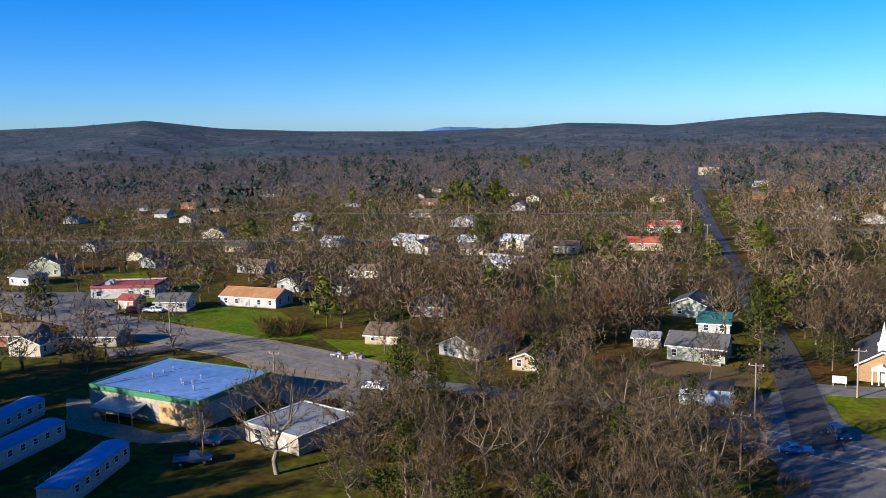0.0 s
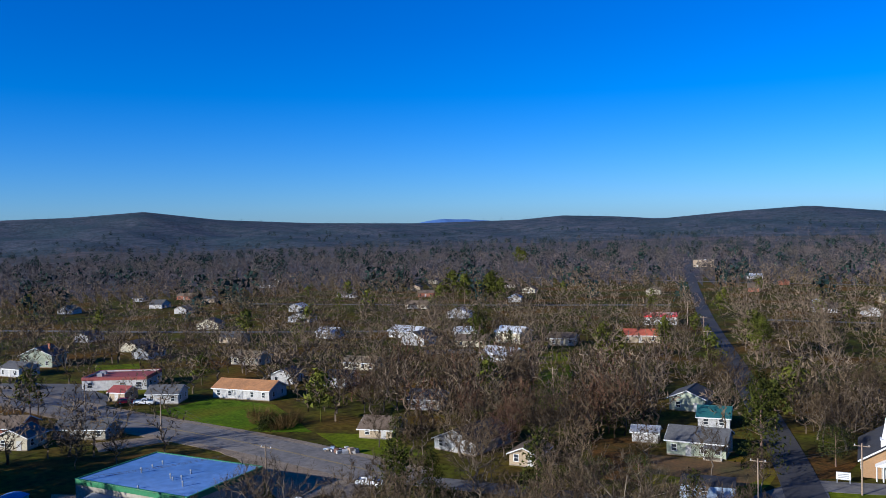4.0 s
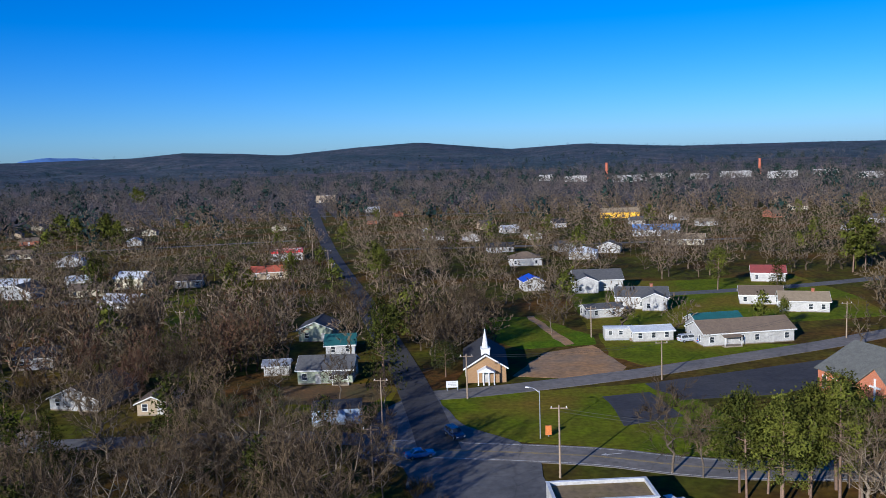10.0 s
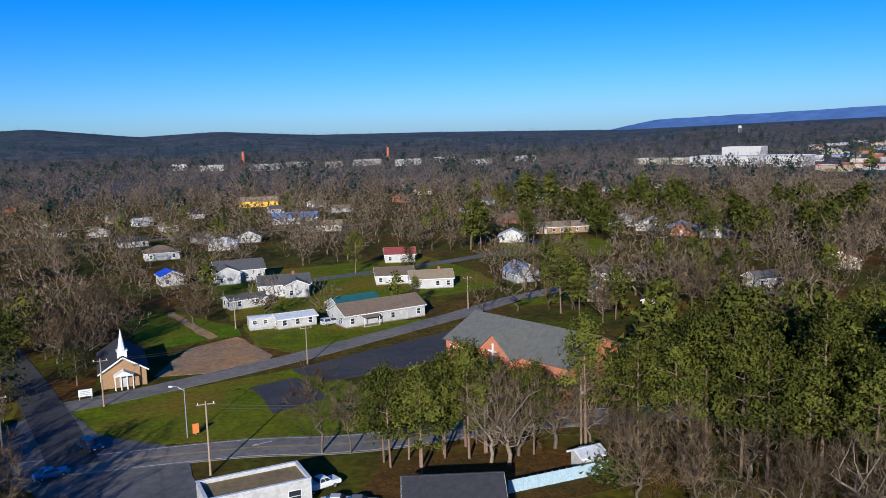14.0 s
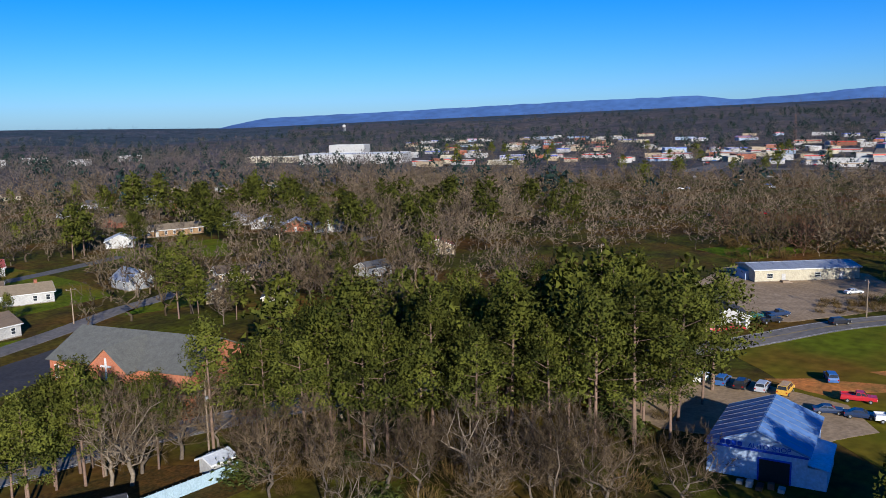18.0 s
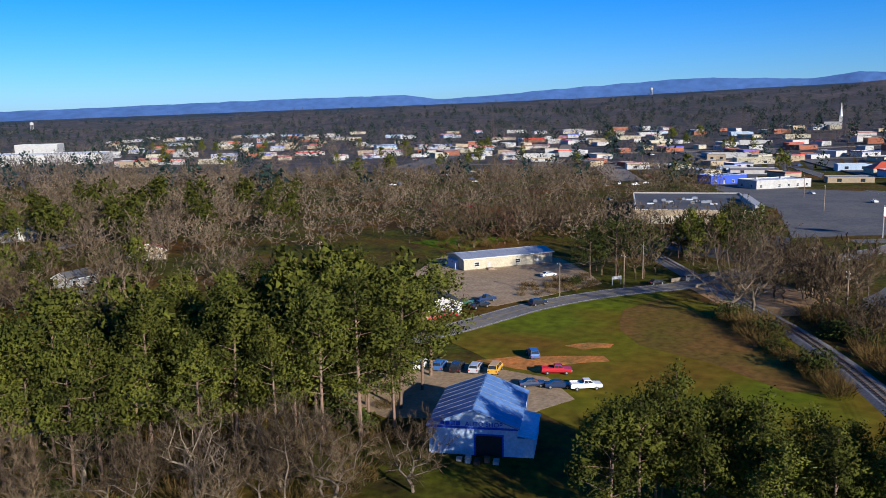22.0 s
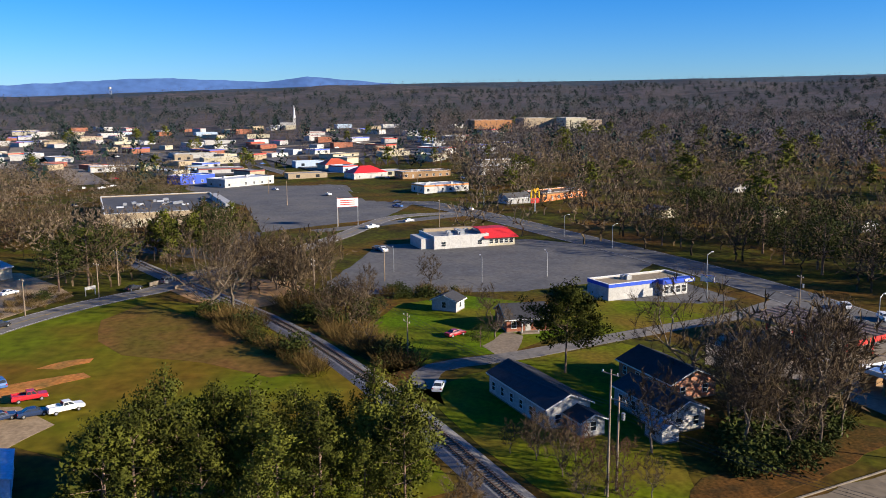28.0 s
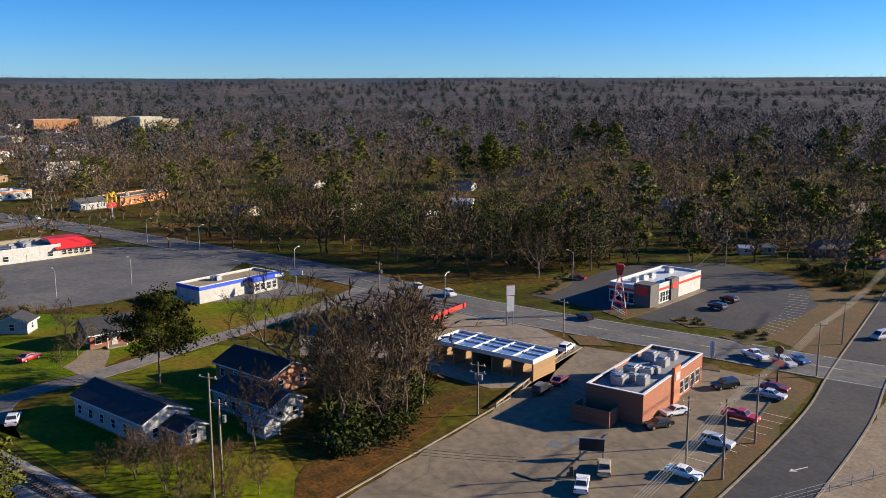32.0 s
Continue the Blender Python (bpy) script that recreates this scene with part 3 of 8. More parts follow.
LOTS = [
    ("lot", [(18.6, 160), (28, 162.6), (31.5, 147.5), (20.4, 142.5)], DARKASPHALT, "small dark asphalt pad in the lawn", "car park"),
    ("lot", [(28, 168.5), (71, 186), (66, 168), (52, 160), (33, 157)], DARKASPHALT, "dark asphalt church car park", "car park"),
    ("dirt_lot", [(1, 175.5), (9, 196), (21, 203), (26.5, 182), (22, 171.5)], DIRT, "bare tan dirt lot beside the small church", "ground"),
    ("dirt_path", [(6.2, 240), (8, 241), (17, 205), (14.5, 203)], DIRT, "narrow tan dirt track across the grass", "path"),
    ("lot", [(-160, 270), (-142, 282), (-150, 290), (-166, 280)], ASPHALT, "small asphalt yard with parked cars", "car park"),
    ("gravel_lot", [(-165, 128), (-157, 138), (-150, 136), (-157, 123)], GRAVEL, "pale gravel yard", "ground"),
    ("lot", [(-142, 138), (-104, 136), (-84, 131), (-78, 118), (-90, 108), (-102, 117), (-117, 129)], GRAVEL, "pale worn gravel forecourt of the shop", "car park"),
    ("gravel_drive", [(-140, 99), (-125, 88), (-107, 88.5), (-94, 97), (-88, 118), (-93, 121), (-99, 101), (-108, 93), (-122, 93.5), (-135, 101)], GRAVEL, "pale gravel drive round the shop", "drive"),
    ("lot", [(-300, 160), (-262, 168), (-234, 178), (-205, 166), (-195, 155), (-225, 150)], ASPHALT, "worn asphalt market car park", "car park"),
    ("gravel_lot", [(205, 108), (246, 116), (262, 112), (262, 78), (241, 63), (226, 55), (190, 73), (190, 94)], SAND, "pale gravel yard of the metal store", "ground"),
    ("clay_patch", [(146, 60), (152, 53), (158, 38), (155, 36), (148, 45), (143, 46), (144, 52)], CLAY, "bare orange clay in the field", "ground"),
    ("clay_patch", [(162, 47), (166, 43), (167, 38), (164, 38), (161, 43)], CLAY, "small patch of bare orange clay", "ground"),
    ("clay_patch", [(140, 90), (147, 84), (146, 76), (142, 78)], CLAY, "bare orange clay beside the parked cars", "ground"),
    ("gravel_lot", [(124, 90), (142, 88), (143.5, 64), (141, 44), (131, 36), (118, 44), (112, 62)], SAND, "pale gravel yard behind the car shop", "ground"),
    ("lot", [(230, -10), (262, -22), (290, -30), (292, -86), (270, -108), (238, -110), (216, -92), (208, -60), (214, -8)], ASPHALT, "wide worn grey asphalt car park", "car park"),
    ("lot", [(196, -72), (206, -74), (210, -106), (188, -110), (186, -98)], ASPHALT, "cracked asphalt round the blue-trimmed shop", "car park"),
    ("lot", [(150, -148), (162, -198), (146, -226), (121, -222), (99, -196), (96, -181), (97, -159), (115, -151)], DARKASPHALT, "dark asphalt restaurant car park", "car park"),
    ("lot", [(83, -50), (97, -92), (106, -112), (110, -124), (92, -131), (78, -134), (72.5, -132), (65.8, -112), (58.8, -88), (54.5, -72), (66, -48)], TANASPHALT, "tan worn asphalt restaurant car park with oil stains", "car park"),
    ("lot", [(158, -86), (140, -76), (128, -88), (103, -92), (98, -100), (110, -123), (128, -127), (150, -121), (166, -116)], CONCRETE, "pale stained concrete forecourt of the petrol station", "car park"),
    ("lot", [(330, 10), (420, 20), (520, 60), (640, 60), (660, -40), (560, -80), (430, -70), (360, -40)], ASPHALT, "large grey asphalt shopping centre car park", "car park"),
    ("lot", [(262, 12), (330, 10), (350, 40), (300, 60)], DARKASPHALT, "dark asphalt yard beside the large store", "car park"),
    ("dirt_lot", [(31, 112), (52, 110), (62, 100), (60, 92), (40, 92), (24, 103)], FORESTFLOOR, "leaf-strewn brown dirt yard", "ground"),
    ("dirt_lot", [(52.5, -80), (54.9, -88), (58.2, -100), (63.8, -120), (69.5, -138.5), (76, -140), (79, -134.5), (72.3, -132), (65.6, -112), (58.6, -88), (55, -76)], VERGE, "dry orange-brown grass verge strip", "ground"),
    ("dirt_lot", [(95, -52), (108, -84), (103, -90), (90, -62), (84, -50), (82, -40)], FORESTFLOOR, "leaf-strewn bank under the thicket", "ground"),
    ("gravel_lot", [(36, -50), (42, -70), (46, -92), (54, -125), (60, -147), (40, -152), (18, -100)], GRAVEL, "bare gravel ground beyond the fence", "ground"),
    ("dirt_drive", [(160, -38), (168, -44), (170, -46), (166, -48), (154, -43), (154, -39)], GRAVEL, "pale dirt drive", "drive"),
]
for name, pts, m, label, cat in LOTS:
    patch(name, pts, 0.05, m, label, cat)
OPEN.pop(-2)
road("road", [(-420, 180), (-330, 166), (-229, 154), (-186, 148), (-138, 143.5), (-111, 139.5), (-84, 134.5)], 12, PALEASPHALT, "worn grey two-lane road", lines="y")
SH = smooth_line([(-420, 180), (-330, 166), (-229, 154), (-186, 148), (-138, 143.5), (-111, 139.5), (-84, 134.5)])
tagged(part("road_shoulder", ribbon(SH, -8.2, 8.2, -.2, .06), GRAVEL), "pale gravel road shoulder", "road", kind="structure")
road("road", [(-84, 134.5), (-62, 137), (-45, 138.5), (-28, 137.5), (-14, 134)], 6, ASPHALT, "narrow worn asphalt street", z=0.07)
road("road", [(-24, 133), (-12, 131.5), (13, 128), (31, 122.5), (60, 120), (90, 111), (125, 96), (162, 76), (192, 64.5), (211, 53), (222, 43), (232, 33), (265, 11), (311, -18), (363, -46), (372, -80)], 8, PALEASPHALT, "grey two-lane road with yellow centre lines", z=0.09, lines="ye")
road("road", [(-11, 131), (-16.6, 157), (-25.5, 193), (-46, 269), (-75, 372), (-102, 475), (-147, 656), (-243, 1056)], 7, DARKASPHALT, "straight grey street running into the trees", z=0.1)
patch("road", [(-24, 152), (-16, 168), (-12, 156), (-8, 143), (2, 135), (5, 128), (5.5, 112), (-2, 104), (-13, 108), (-16, 124), (-23, 130), (-26, 136)], 0.085, ASPHALT, "wide asphalt junction with tree shadows", "road")
road("road", [(-18, 161.5), (-6, 164), (11.6, 170), (30.7, 177.6), (52, 188), (76, 200), (97, 212), (113, 218), (160, 240), (230, 262)], 6.5, PALEASPHALT, "pale grey side street", z=0.075)
road("highway", [(700, 20), (560, -18), (450, -55), (364, -85), (290, -104), (238, -117), (197, -124), (154, -128), (124, -135), (100, -142), (70, -150), (20, -166), (-60, -190)], 15, ASPHALT, "wide grey multi-lane road", z=0.1, lines="yed")
road("road", [(42, -40), (45, -60), (51, -92), (59, -125), (67, -149), (80, -190), (96, -240)], 9, DARKASPHALT, "grey side road with a white arrow", z=0.085, kerb=True)
road("street", [(137, -21), (148, -26), (151, -37), (153, -45), (159, -61), (166, -81), (172, -99), (184, -120)], 5.2, PALEASPHALT, "narrow pale residential street", z=0.075)
road("road", [(328, -10), (338, -30), (352, -52), (366, -78)], 8, ASPHALT, "curving slip road", z=0.085)
for x0, y0, x1, y1 in ((-420, 260, -200, 330), (-380, 420, -120, 480), (-300, 700, 60, 640), (40, 270, 140, 300), (-60, 420, 120, 430), (560, 20, 900, 160), (560, -18, 900, -120)):
    road("street", [(x0, y0), ((x0 + x1) / 2 + 4, (y0 + y1) / 2 - 3), (x1, y1)], 6, ASPHALT, "narrow neighbourhood street", z=0.06)

for k, (x0, y0, x1, y1, w) in enumerate(((600, -40, 980, 90, 26), (560, 120, 900, 250, 22), (620, 40, 1000, 180, 18), (700, -120, 1050, -40, 24), (640, 330, 1000, 420, 24), (690, 220, 1050, 300, 20), (780, -60, 700, 300, 14), (900, -100, 860, 330, 14))):
    road("street", [(x0, y0), ((x0 + x1) / 2 + 5, (y0 + y1) / 2 - 4), (x1, y1)], w, CONCRETE if k % 2 else ASPHALT, "pale paved strip between the town shops", z=0.3)

for pts, label in (([(150, -150), (157, -166), (154, -168), (147, -152)], "planted island strip in the car park"), ([(161, -163), (163, -176), (160, -178), (157.5, -166)], "planted island strip beside the drive"), ([(119, -147), (127, -149), (126, -162), (121, -164)], "dark mulch bed round the lattice mast"), ([(106, -153), (113, -156), (110, -161), (103, -158)], "planted island at the drive-in"), ([(90, -150), (97, -152), (95, -163), (89, -160)], "brown planted corner bed"),
                   ([(86, -134), (93, -132.5), (92, -128), (84, -131)], "brown mulch corner before the restaurant"), ([(111, -124), (118, -127.5), (114, -131), (106, -129)], "dry grass corner beside the highway")):
    patch("planting_bed", pts, 0.14, VERGE, label, "planting bed")

# railway: ballast bed, sleepers and two rails
RAIL = smooth_line([(40, -40), (75, -31), (96, -25.5), (111, -21.8), (123, -18.6), (146, -12), (173, -2.7), (199, 9), (240, 31), (300, 62)], 3.0)
bed = MB()
V, F = [], []
for i, p in enumerate(RAIL):
    d = (RAIL[min(i + 1, len(RAIL) - 1)] - RAIL[max(i - 1, 0)]).normalized()
    s = Vector((d.y, -d.x, 0))
    V += [tuple(p + s * o + Vector((0, 0, z))) for o, z in ((-3.0, 0.0), (-1.7, 0.42), (1.7, 0.42), (3.0, 0.0))]
for i in range(len(RAIL) - 1):
    F += [(4 * i + k, 4 * i + k + 4, 4 * i + k + 5, 4 * i + k + 1) for k in range(3)]
rail = tagged(part("railway", bed.add(V, F), BALLAST), "single railway track on grey stone ballast", "railway", kind="structure")
for o in (-0.72, 0.72):
    part("rail", ribbon(RAIL, o - 0.05, o + 0.05, 0.5, 0.66), RUST, rail, "rusty steel rail")
SL = MB().box(-1.25, -0.12, 0.38, 1.25, 0.12, 0.52).mesh("sleeper")
SL.materials.append(mat("creosote_wood", (0.075, 0.06, 0.05), (0.05, 0.042, 0.036), 2.0, 0.9, vary=0.25))
acc = 0.0
for p, q in zip(RAIL, RAIL[1:]):
    d = q - p
    n = max(1, round(d.length / 0.75))
    for k in range(n):
        c = p + d * (k / n)
        if 85 < c.x < 205:
            part("sleeper", SL, None, rail, m=pose(c.x, c.y, 0, 0, 0, math.degrees(math.atan2(d.y, d.x)) + 90 + random.uniform(-2, 2)))
ROADS.append(([(p.x, p.y) for p in RAIL[::3]], 7))


# ---- buildings ----
WIN = {}


def window_mesh(w, h):
    if (w, h) not in WIN:
        f = MB()
        for x0, z0, x1, z1 in ((-w / 2 - .09, -.09, w / 2 + .09, 0), (-w / 2 - .09, h, w / 2 + .09, h + .09), (-w / 2 - .09, 0, -w / 2, h), (w / 2, 0, w / 2 + .09, h), (-w / 2, h / 2 - .03, w / 2, h / 2 + .03)):
            f.box(x0, -0.07, z0, x1, 0.05, z1)
        fm = f.mesh("window_frame")
        fm.materials.append(TRIM)
        pm = MB().box(-w / 2, -0.02, 0, w / 2, 0.03, h).mesh("pane")
        pm.materials.append(GLASS)
        WIN[(w, h)] = fm, pm
    return WIN[(w, h)]


def window(parent, x, y, z, rot, w=1.0, h=1.35, far=False):
    if far:
        part("window", window_mesh(w, h)[1], None, parent, m=pose(x, y - .02 if rot == 0 else y, z, 0, 0, rot))
        return
    fm, pm = window_mesh(w, h)
    fr = part("window", fm, None, parent, m=pose(x, y, z, 0, 0, rot))
    part("pane", pm, None, fr)


DOORS = {}


def door(parent, x, y, rot, material=None, w=0.95, h=2.05):
    material = material or WHITE
    k = (material.name, w, h)
    if k not in DOORS:
        me = MB().box(-w / 2, -0.05, 0.1, w / 2, 0.05, 0.1 + h).box(-w / 2 - .1, -.07, 0.1, -w / 2, .04, h + .2).box(w / 2, -.07, 0.1, w / 2 + .1, .04, h + .2).box(-w / 2, -.07, h + .1, w / 2, .04, h + .2).mesh("door")
        me.materials.append(material)
        DOORS[k] = me
    part("door", DOORS[k], None, parent, m=pose(x, y, 0, 0, 0, rot))


def side_windows(e, L, W, z, nf, ns, w=1.0, h=1.35, doors=(), skip=(), far=False):
    """Windows round a block: nf on the long walls, ns on the short ones."""
    for s, rot in ((-1, 0), (1, 180)):
        if ("f", s) in skip:
            continue
        for i in range(nf):
            x = -L / 2 + L * (i + 0.5) / nf
            if s == -1 and i in doors:
                door(e, x, -W / 2, 0)
            else:
                window(e, x, s * W / 2, z, rot, w, h, far)
    for s, rot in ((1, 90), (-1, -90)):
        for i in range(ns):
            window(e, s * L / 2, -W / 2 + W * (i + 0.5) / ns, z, rot, w, h, far)


def house(x, y, rot, L, W, h, wall, roof, label, axis="x", pitch=0.42, over=0.45, nf=3, ns=2, doors=(1,), chimney=False, porch=None, far=False, name="house", category="house", hip=False, z=None, group=""):
    """A gabled or hipped house; its long side L lies along its own x, and axis tells along which the ridge runs."""
    e = thing(name, x, y, float(terrain(x, y)) if z is None else z, rot, label, category, group)
    BLD.append((x, y, rot, L, W))
    far or part("foundation", MB().box(-L / 2 - .04, -W / 2 - .04, -0.5, L / 2 + .04, W / 2 + .04, 0.25), CONCRETE, e)
    A, B = (L, W) if axis == "x" else (W, L)
    rise = B / 2 * pitch
    turn = pose(0, 0, 0, 0, 0, 0 if axis == "x" else 90)
    mb = MB()
    if hip:
        mb.box(-A / 2, -B / 2, 0.2, A / 2, B / 2, h)
    else:
        mb.add([(sx * A / 2, *q) for sx in (-1, 1) for q in ((-B / 2, 0.2), (B / 2, 0.2), (B / 2, h), (0, h + rise), (-B / 2, h))],
               [(4, 3, 2, 1, 0), (5, 6, 7, 8, 9), (0, 1, 6, 5), (1, 2, 7, 6), (2, 3, 8, 7), (3, 4, 9, 8), (4, 0, 5, 9)])
    part("wall", mb, wall, e, m=turn)
    a, b = A / 2 + over, B / 2 + over
    ze = h - over * pitch + 0.02
    zr = h + rise + 0.02
    ra = a - b if hip else a
    r = MB()
    for s in (-1, 1):
        q = [(-a, s * b, ze), (a, s * b, ze), (ra, 0, zr), (-ra, 0, zr)]
        r.slab(q if s < 0 else [q[1], q[0], q[3], q[2]], -0.16)
    if hip:
        for s in (-1, 1):
            t = [(s * a, s * -b, ze + .16), (s * a, s * b, ze + .16), (s * ra, 0, zr + .16)]
            r.add(t, [(0, 1, 2)])
    part("roof", r, roof, e, m=turn)
    if not far:
        for s in (-1, 1):
            part("eave_board", MB().box(-a, s * b - .05, ze - .16, a, s * b + .05, ze + .1), TRIM, e, "white eave board", m=turn)
            if not hip:
                rk = [(-b, ze + .12), (0, zr + .12), (b, ze + .12), (b, ze - .1), (0, zr - .1), (-b, ze - .1)]
                part("bargeboard", MB().add([(s * a + k, y_, z_) for k in (-.05, .05) for y_, z_ in rk], [(0, 1, 4, 5), (1, 2, 3, 4), (11, 10, 7, 6), (10, 9, 8, 7), (0, 6, 7, 1), (1, 7, 8, 2), (5, 4, 10, 11), (4, 3, 9, 10), (0, 5, 11, 6), (2, 8, 9, 3)]), TRIM, e, "white bargeboard", m=turn)
        part("ridge_cap", MB().box(-ra, -.14, zr + .1, ra, .14, zr + .2), roof, e, m=turn)
    side_windows(e, L, W, 0.95, nf, ns, doors=doors, skip=(("f", 1),) if far else (), far=far)
    if chimney:
        c = part("chimney", MB().box(L * .2 - .4, -.35, h, L * .2 + .4, .35, h + rise + 1.0).box(L * .2 - .48, -.43, h + rise + .9, L * .2 + .48, .43, h + rise + 1.05), BRICK, e)
    if porch:
        px, pw, pd = porch
        part("porch_roof", MB().slab([(px - pw / 2, -W / 2 - pd, 2.5), (px + pw / 2, -W / 2 - pd, 2.5), (px + pw / 2, -W / 2, 2.95), (px - pw / 2, -W / 2, 2.95)], 0.15), roof, e)
        part("porch_floor", MB().box(px - pw / 2, -W / 2 - pd, 0, px + pw / 2, -W / 2, 0.3), CONCRETE, e)
        for sx in (-1, 1):
            part("porch_post", MB().box(px + sx * (pw / 2 - .15) - .07, -W / 2 - pd + .08, .3, px + sx * (pw / 2 - .15) + .07, -W / 2 - pd + .22, 2.5), TRIM, e)
    return e


def flat_block(x, y, rot, L, W, h, wall, roof, label, name="commercial_building", category="building", trim=None, band=None, nf=4, ns=2, hvac=3, doors=(1,), shop=False, z=None, far=False, group="", drop=.45, inset=0.3, ww=1.6, wh=1.5):
    """A flat-roofed block with a parapet, coping, roof units and openings."""
    e = thing(name, x, y, float(terrain(x, y)) if z is None else z, rot, label, category, group)
    BLD.append((x, y, rot, L, W))
    t = inset
    mb = MB()
    mb.box(-L / 2, -W / 2, -0.5, L / 2, -W / 2 + t, h).box(-L / 2, W / 2 - t, -0.5, L / 2, W / 2, h)
    mb.box(-L / 2, -W / 2 + t, -0.5, -L / 2 + t, W / 2 - t, h).box(L / 2 - t, -W / 2 + t, -0.5, L / 2, W / 2 - t, h)
    part("wall", mb, wall, e)
    part("roof", MB().box(-L / 2 + t, -W / 2 + t, h - drop - .3, L / 2 - t, W / 2 - t, h - drop), roof, e)
    cp = MB()
    k = 0.08
    cp.box(-L / 2 - k, -W / 2 - k, h, L / 2 + k, -W / 2 + t + k, h + .1).box(-L / 2 - k, W / 2 - t - k, h, L / 2 + k, W / 2 + k, h + .1)
    cp.box(-L / 2 - k, -W / 2 + t + k, h, -L / 2 + t + k, W / 2 - t - k, h + .1).box(L / 2 - t - k, -W / 2 + t + k, h, L / 2 + k, W / 2 - t - k, h + .1)
    far or part("coping", cp, trim or TRIM, e)
    if band:
        bm_ = MB()
        bh = 0.9
        bm_.box(-L / 2 - .06, -W / 2 - .06, h - bh, L / 2 + .06, -W / 2 - .002, h - .05).box(-L / 2 - .06, W / 2 + .002, h - bh, L / 2 + .06, W / 2 + .06, h - .05)
        bm_.box(-L / 2 - .06, -W / 2, h - bh, -L / 2 - .002, W / 2, h - .05).box(L / 2 + .002, -W / 2, h - bh, L / 2 + .06, W / 2, h - .05)
        part("fascia_band", bm_, band, e)
    for i in range(hvac):
        ux, uy = random.uniform(-L * .35, L * .35), random.uniform(-W * .3, W * .3)
        s = random.uniform(.7, 1.3)
        u = part("roof_unit", MB().box(ux - s, uy - .7, h - .45, ux + s, uy + .7, h + .55).box(ux - s * .5, uy - .4, h + .55, ux + s * .5, uy + .4, h + .68), STEEL, e, "grey metal roof unit")
    if nf or ns:
        side_windows(e, L, W, 0.9, nf, ns, ww, wh, doors=doors, skip=(("f", 1),) if far else (), far=far)
    return e


# north-west side
e = flat_block(-116.4, 106.3, 2, 26.3, 19, 5, DIRTYWHITE, BLUEROOF, "dirty white shop with a pale blue flat roof and green trim", trim=GREENPAINT, band=GREENPAINT, nf=0, ns=0, hvac=0, inset=0.15, drop=.04)
for k, (vx, vy) in enumerate(((-5.9, 1.4), (-5.6, 3.6), (-5.2, -1.9), (3.6, -3.1), (4.8, -2.2), (7.9, -5.1), (1.6, -9), (3.8, 1.1), (2.6, -2.6))):
    part("roof_vent", MB().tube((vx, vy, 4.4), (vx, vy, 5.4 + .2 * (k % 3)), .13).tube((vx, vy, 5.3 + .2 * (k % 3)), (vx, vy, 5.55 + .2 * (k % 3)), .22, .1), STEEL, e, "small metal roof vent")
part("plywood_panel", MB().box(4, -9.62, 0.3, 12.6, -9.5, 3.6), mat("bare_plywood", (0.5, 0.3, 0.12), (0.38, 0.24, 0.11), 0.5, 0.8), e, "weathered plywood wall panels")
part("lean_to_roof", MB().slab([(-9, -13, 2.3), (1, -13, 2.3), (1, -9.5, 3.1), (-9, -9.5, 3.1)], .1), METALROOF, e, "low metal lean-to roof")
for k in range(4):
    part("post", MB().box(-8.8 + k * 3.2, -12.9, 0, -8.65 + k * 3.2, -12.75, 2.3), POLEWOOD, e)
door(e, -11, -9.5, 0, GREY)
e = flat_block(-85.6, 102.6, -8, 12.4, 13, 3.0, DIRTYWHITE, GRAVELROOF, "dirty white block annexe with a wide grey roof", nf=2, ns=1, hvac=0, inset=0.15, drop=.04)
house(-168, 184, 7.4, 19, 9, 3, WHITE, ORANGEROOF, "long white house with a weathered orange roof", nf=5, doors=(2,))
house(-209, 230, 1.8, 11.8, 8, 3, CREAM, TANSHINGLE, "small cream house with a tan roof")
house(-172.6, 206.4, 13, 7.5, 8, 3, WHITE, SHINGLE, "small white house with a grey roof", axis="y", nf=2)
e = flat_block(-218, 181, 29, 20, 14, 4, WHITE, DULLRED, "white market with a dull red roof edge", trim=DULLRED, band=DULLRED, nf=4, hvac=2)
house(-200.5, 166.4, 12, 5.5, 6, 2.6, TAN, DULLRED, "small tan stand with a red roof", nf=1, ns=1, doors=(0,))
house(-185.6, 169.3, 27, 9, 8, 3, WHITE, SHINGLE, "white shop with a grey roof", nf=3)
house(-172, 132, 22, 13, 7, 2.6, DIRTYWHITE, SHINGLE, "long white house with a blue-grey roof", nf=4)
house(-178, 119, 20, 8, 7, 3, CREAM, SHINGLE, "cream house with a gabled roof", axis="y", nf=2)
house(-193, 124, 25, 14, 9, 2.8, BRICK, BROWNSHINGLE, "low brick house with a brown roof", nf=4)
house(-281, 198, 20, 13, 9, 4.5, PALEGREEN, SHINGLE, "tall pale green house with gables", axis="y", chimney=True)
house(-270, 181, 2.5, 10, 8, 3, GREY, SHINGLE, "grey house with a dark roof")


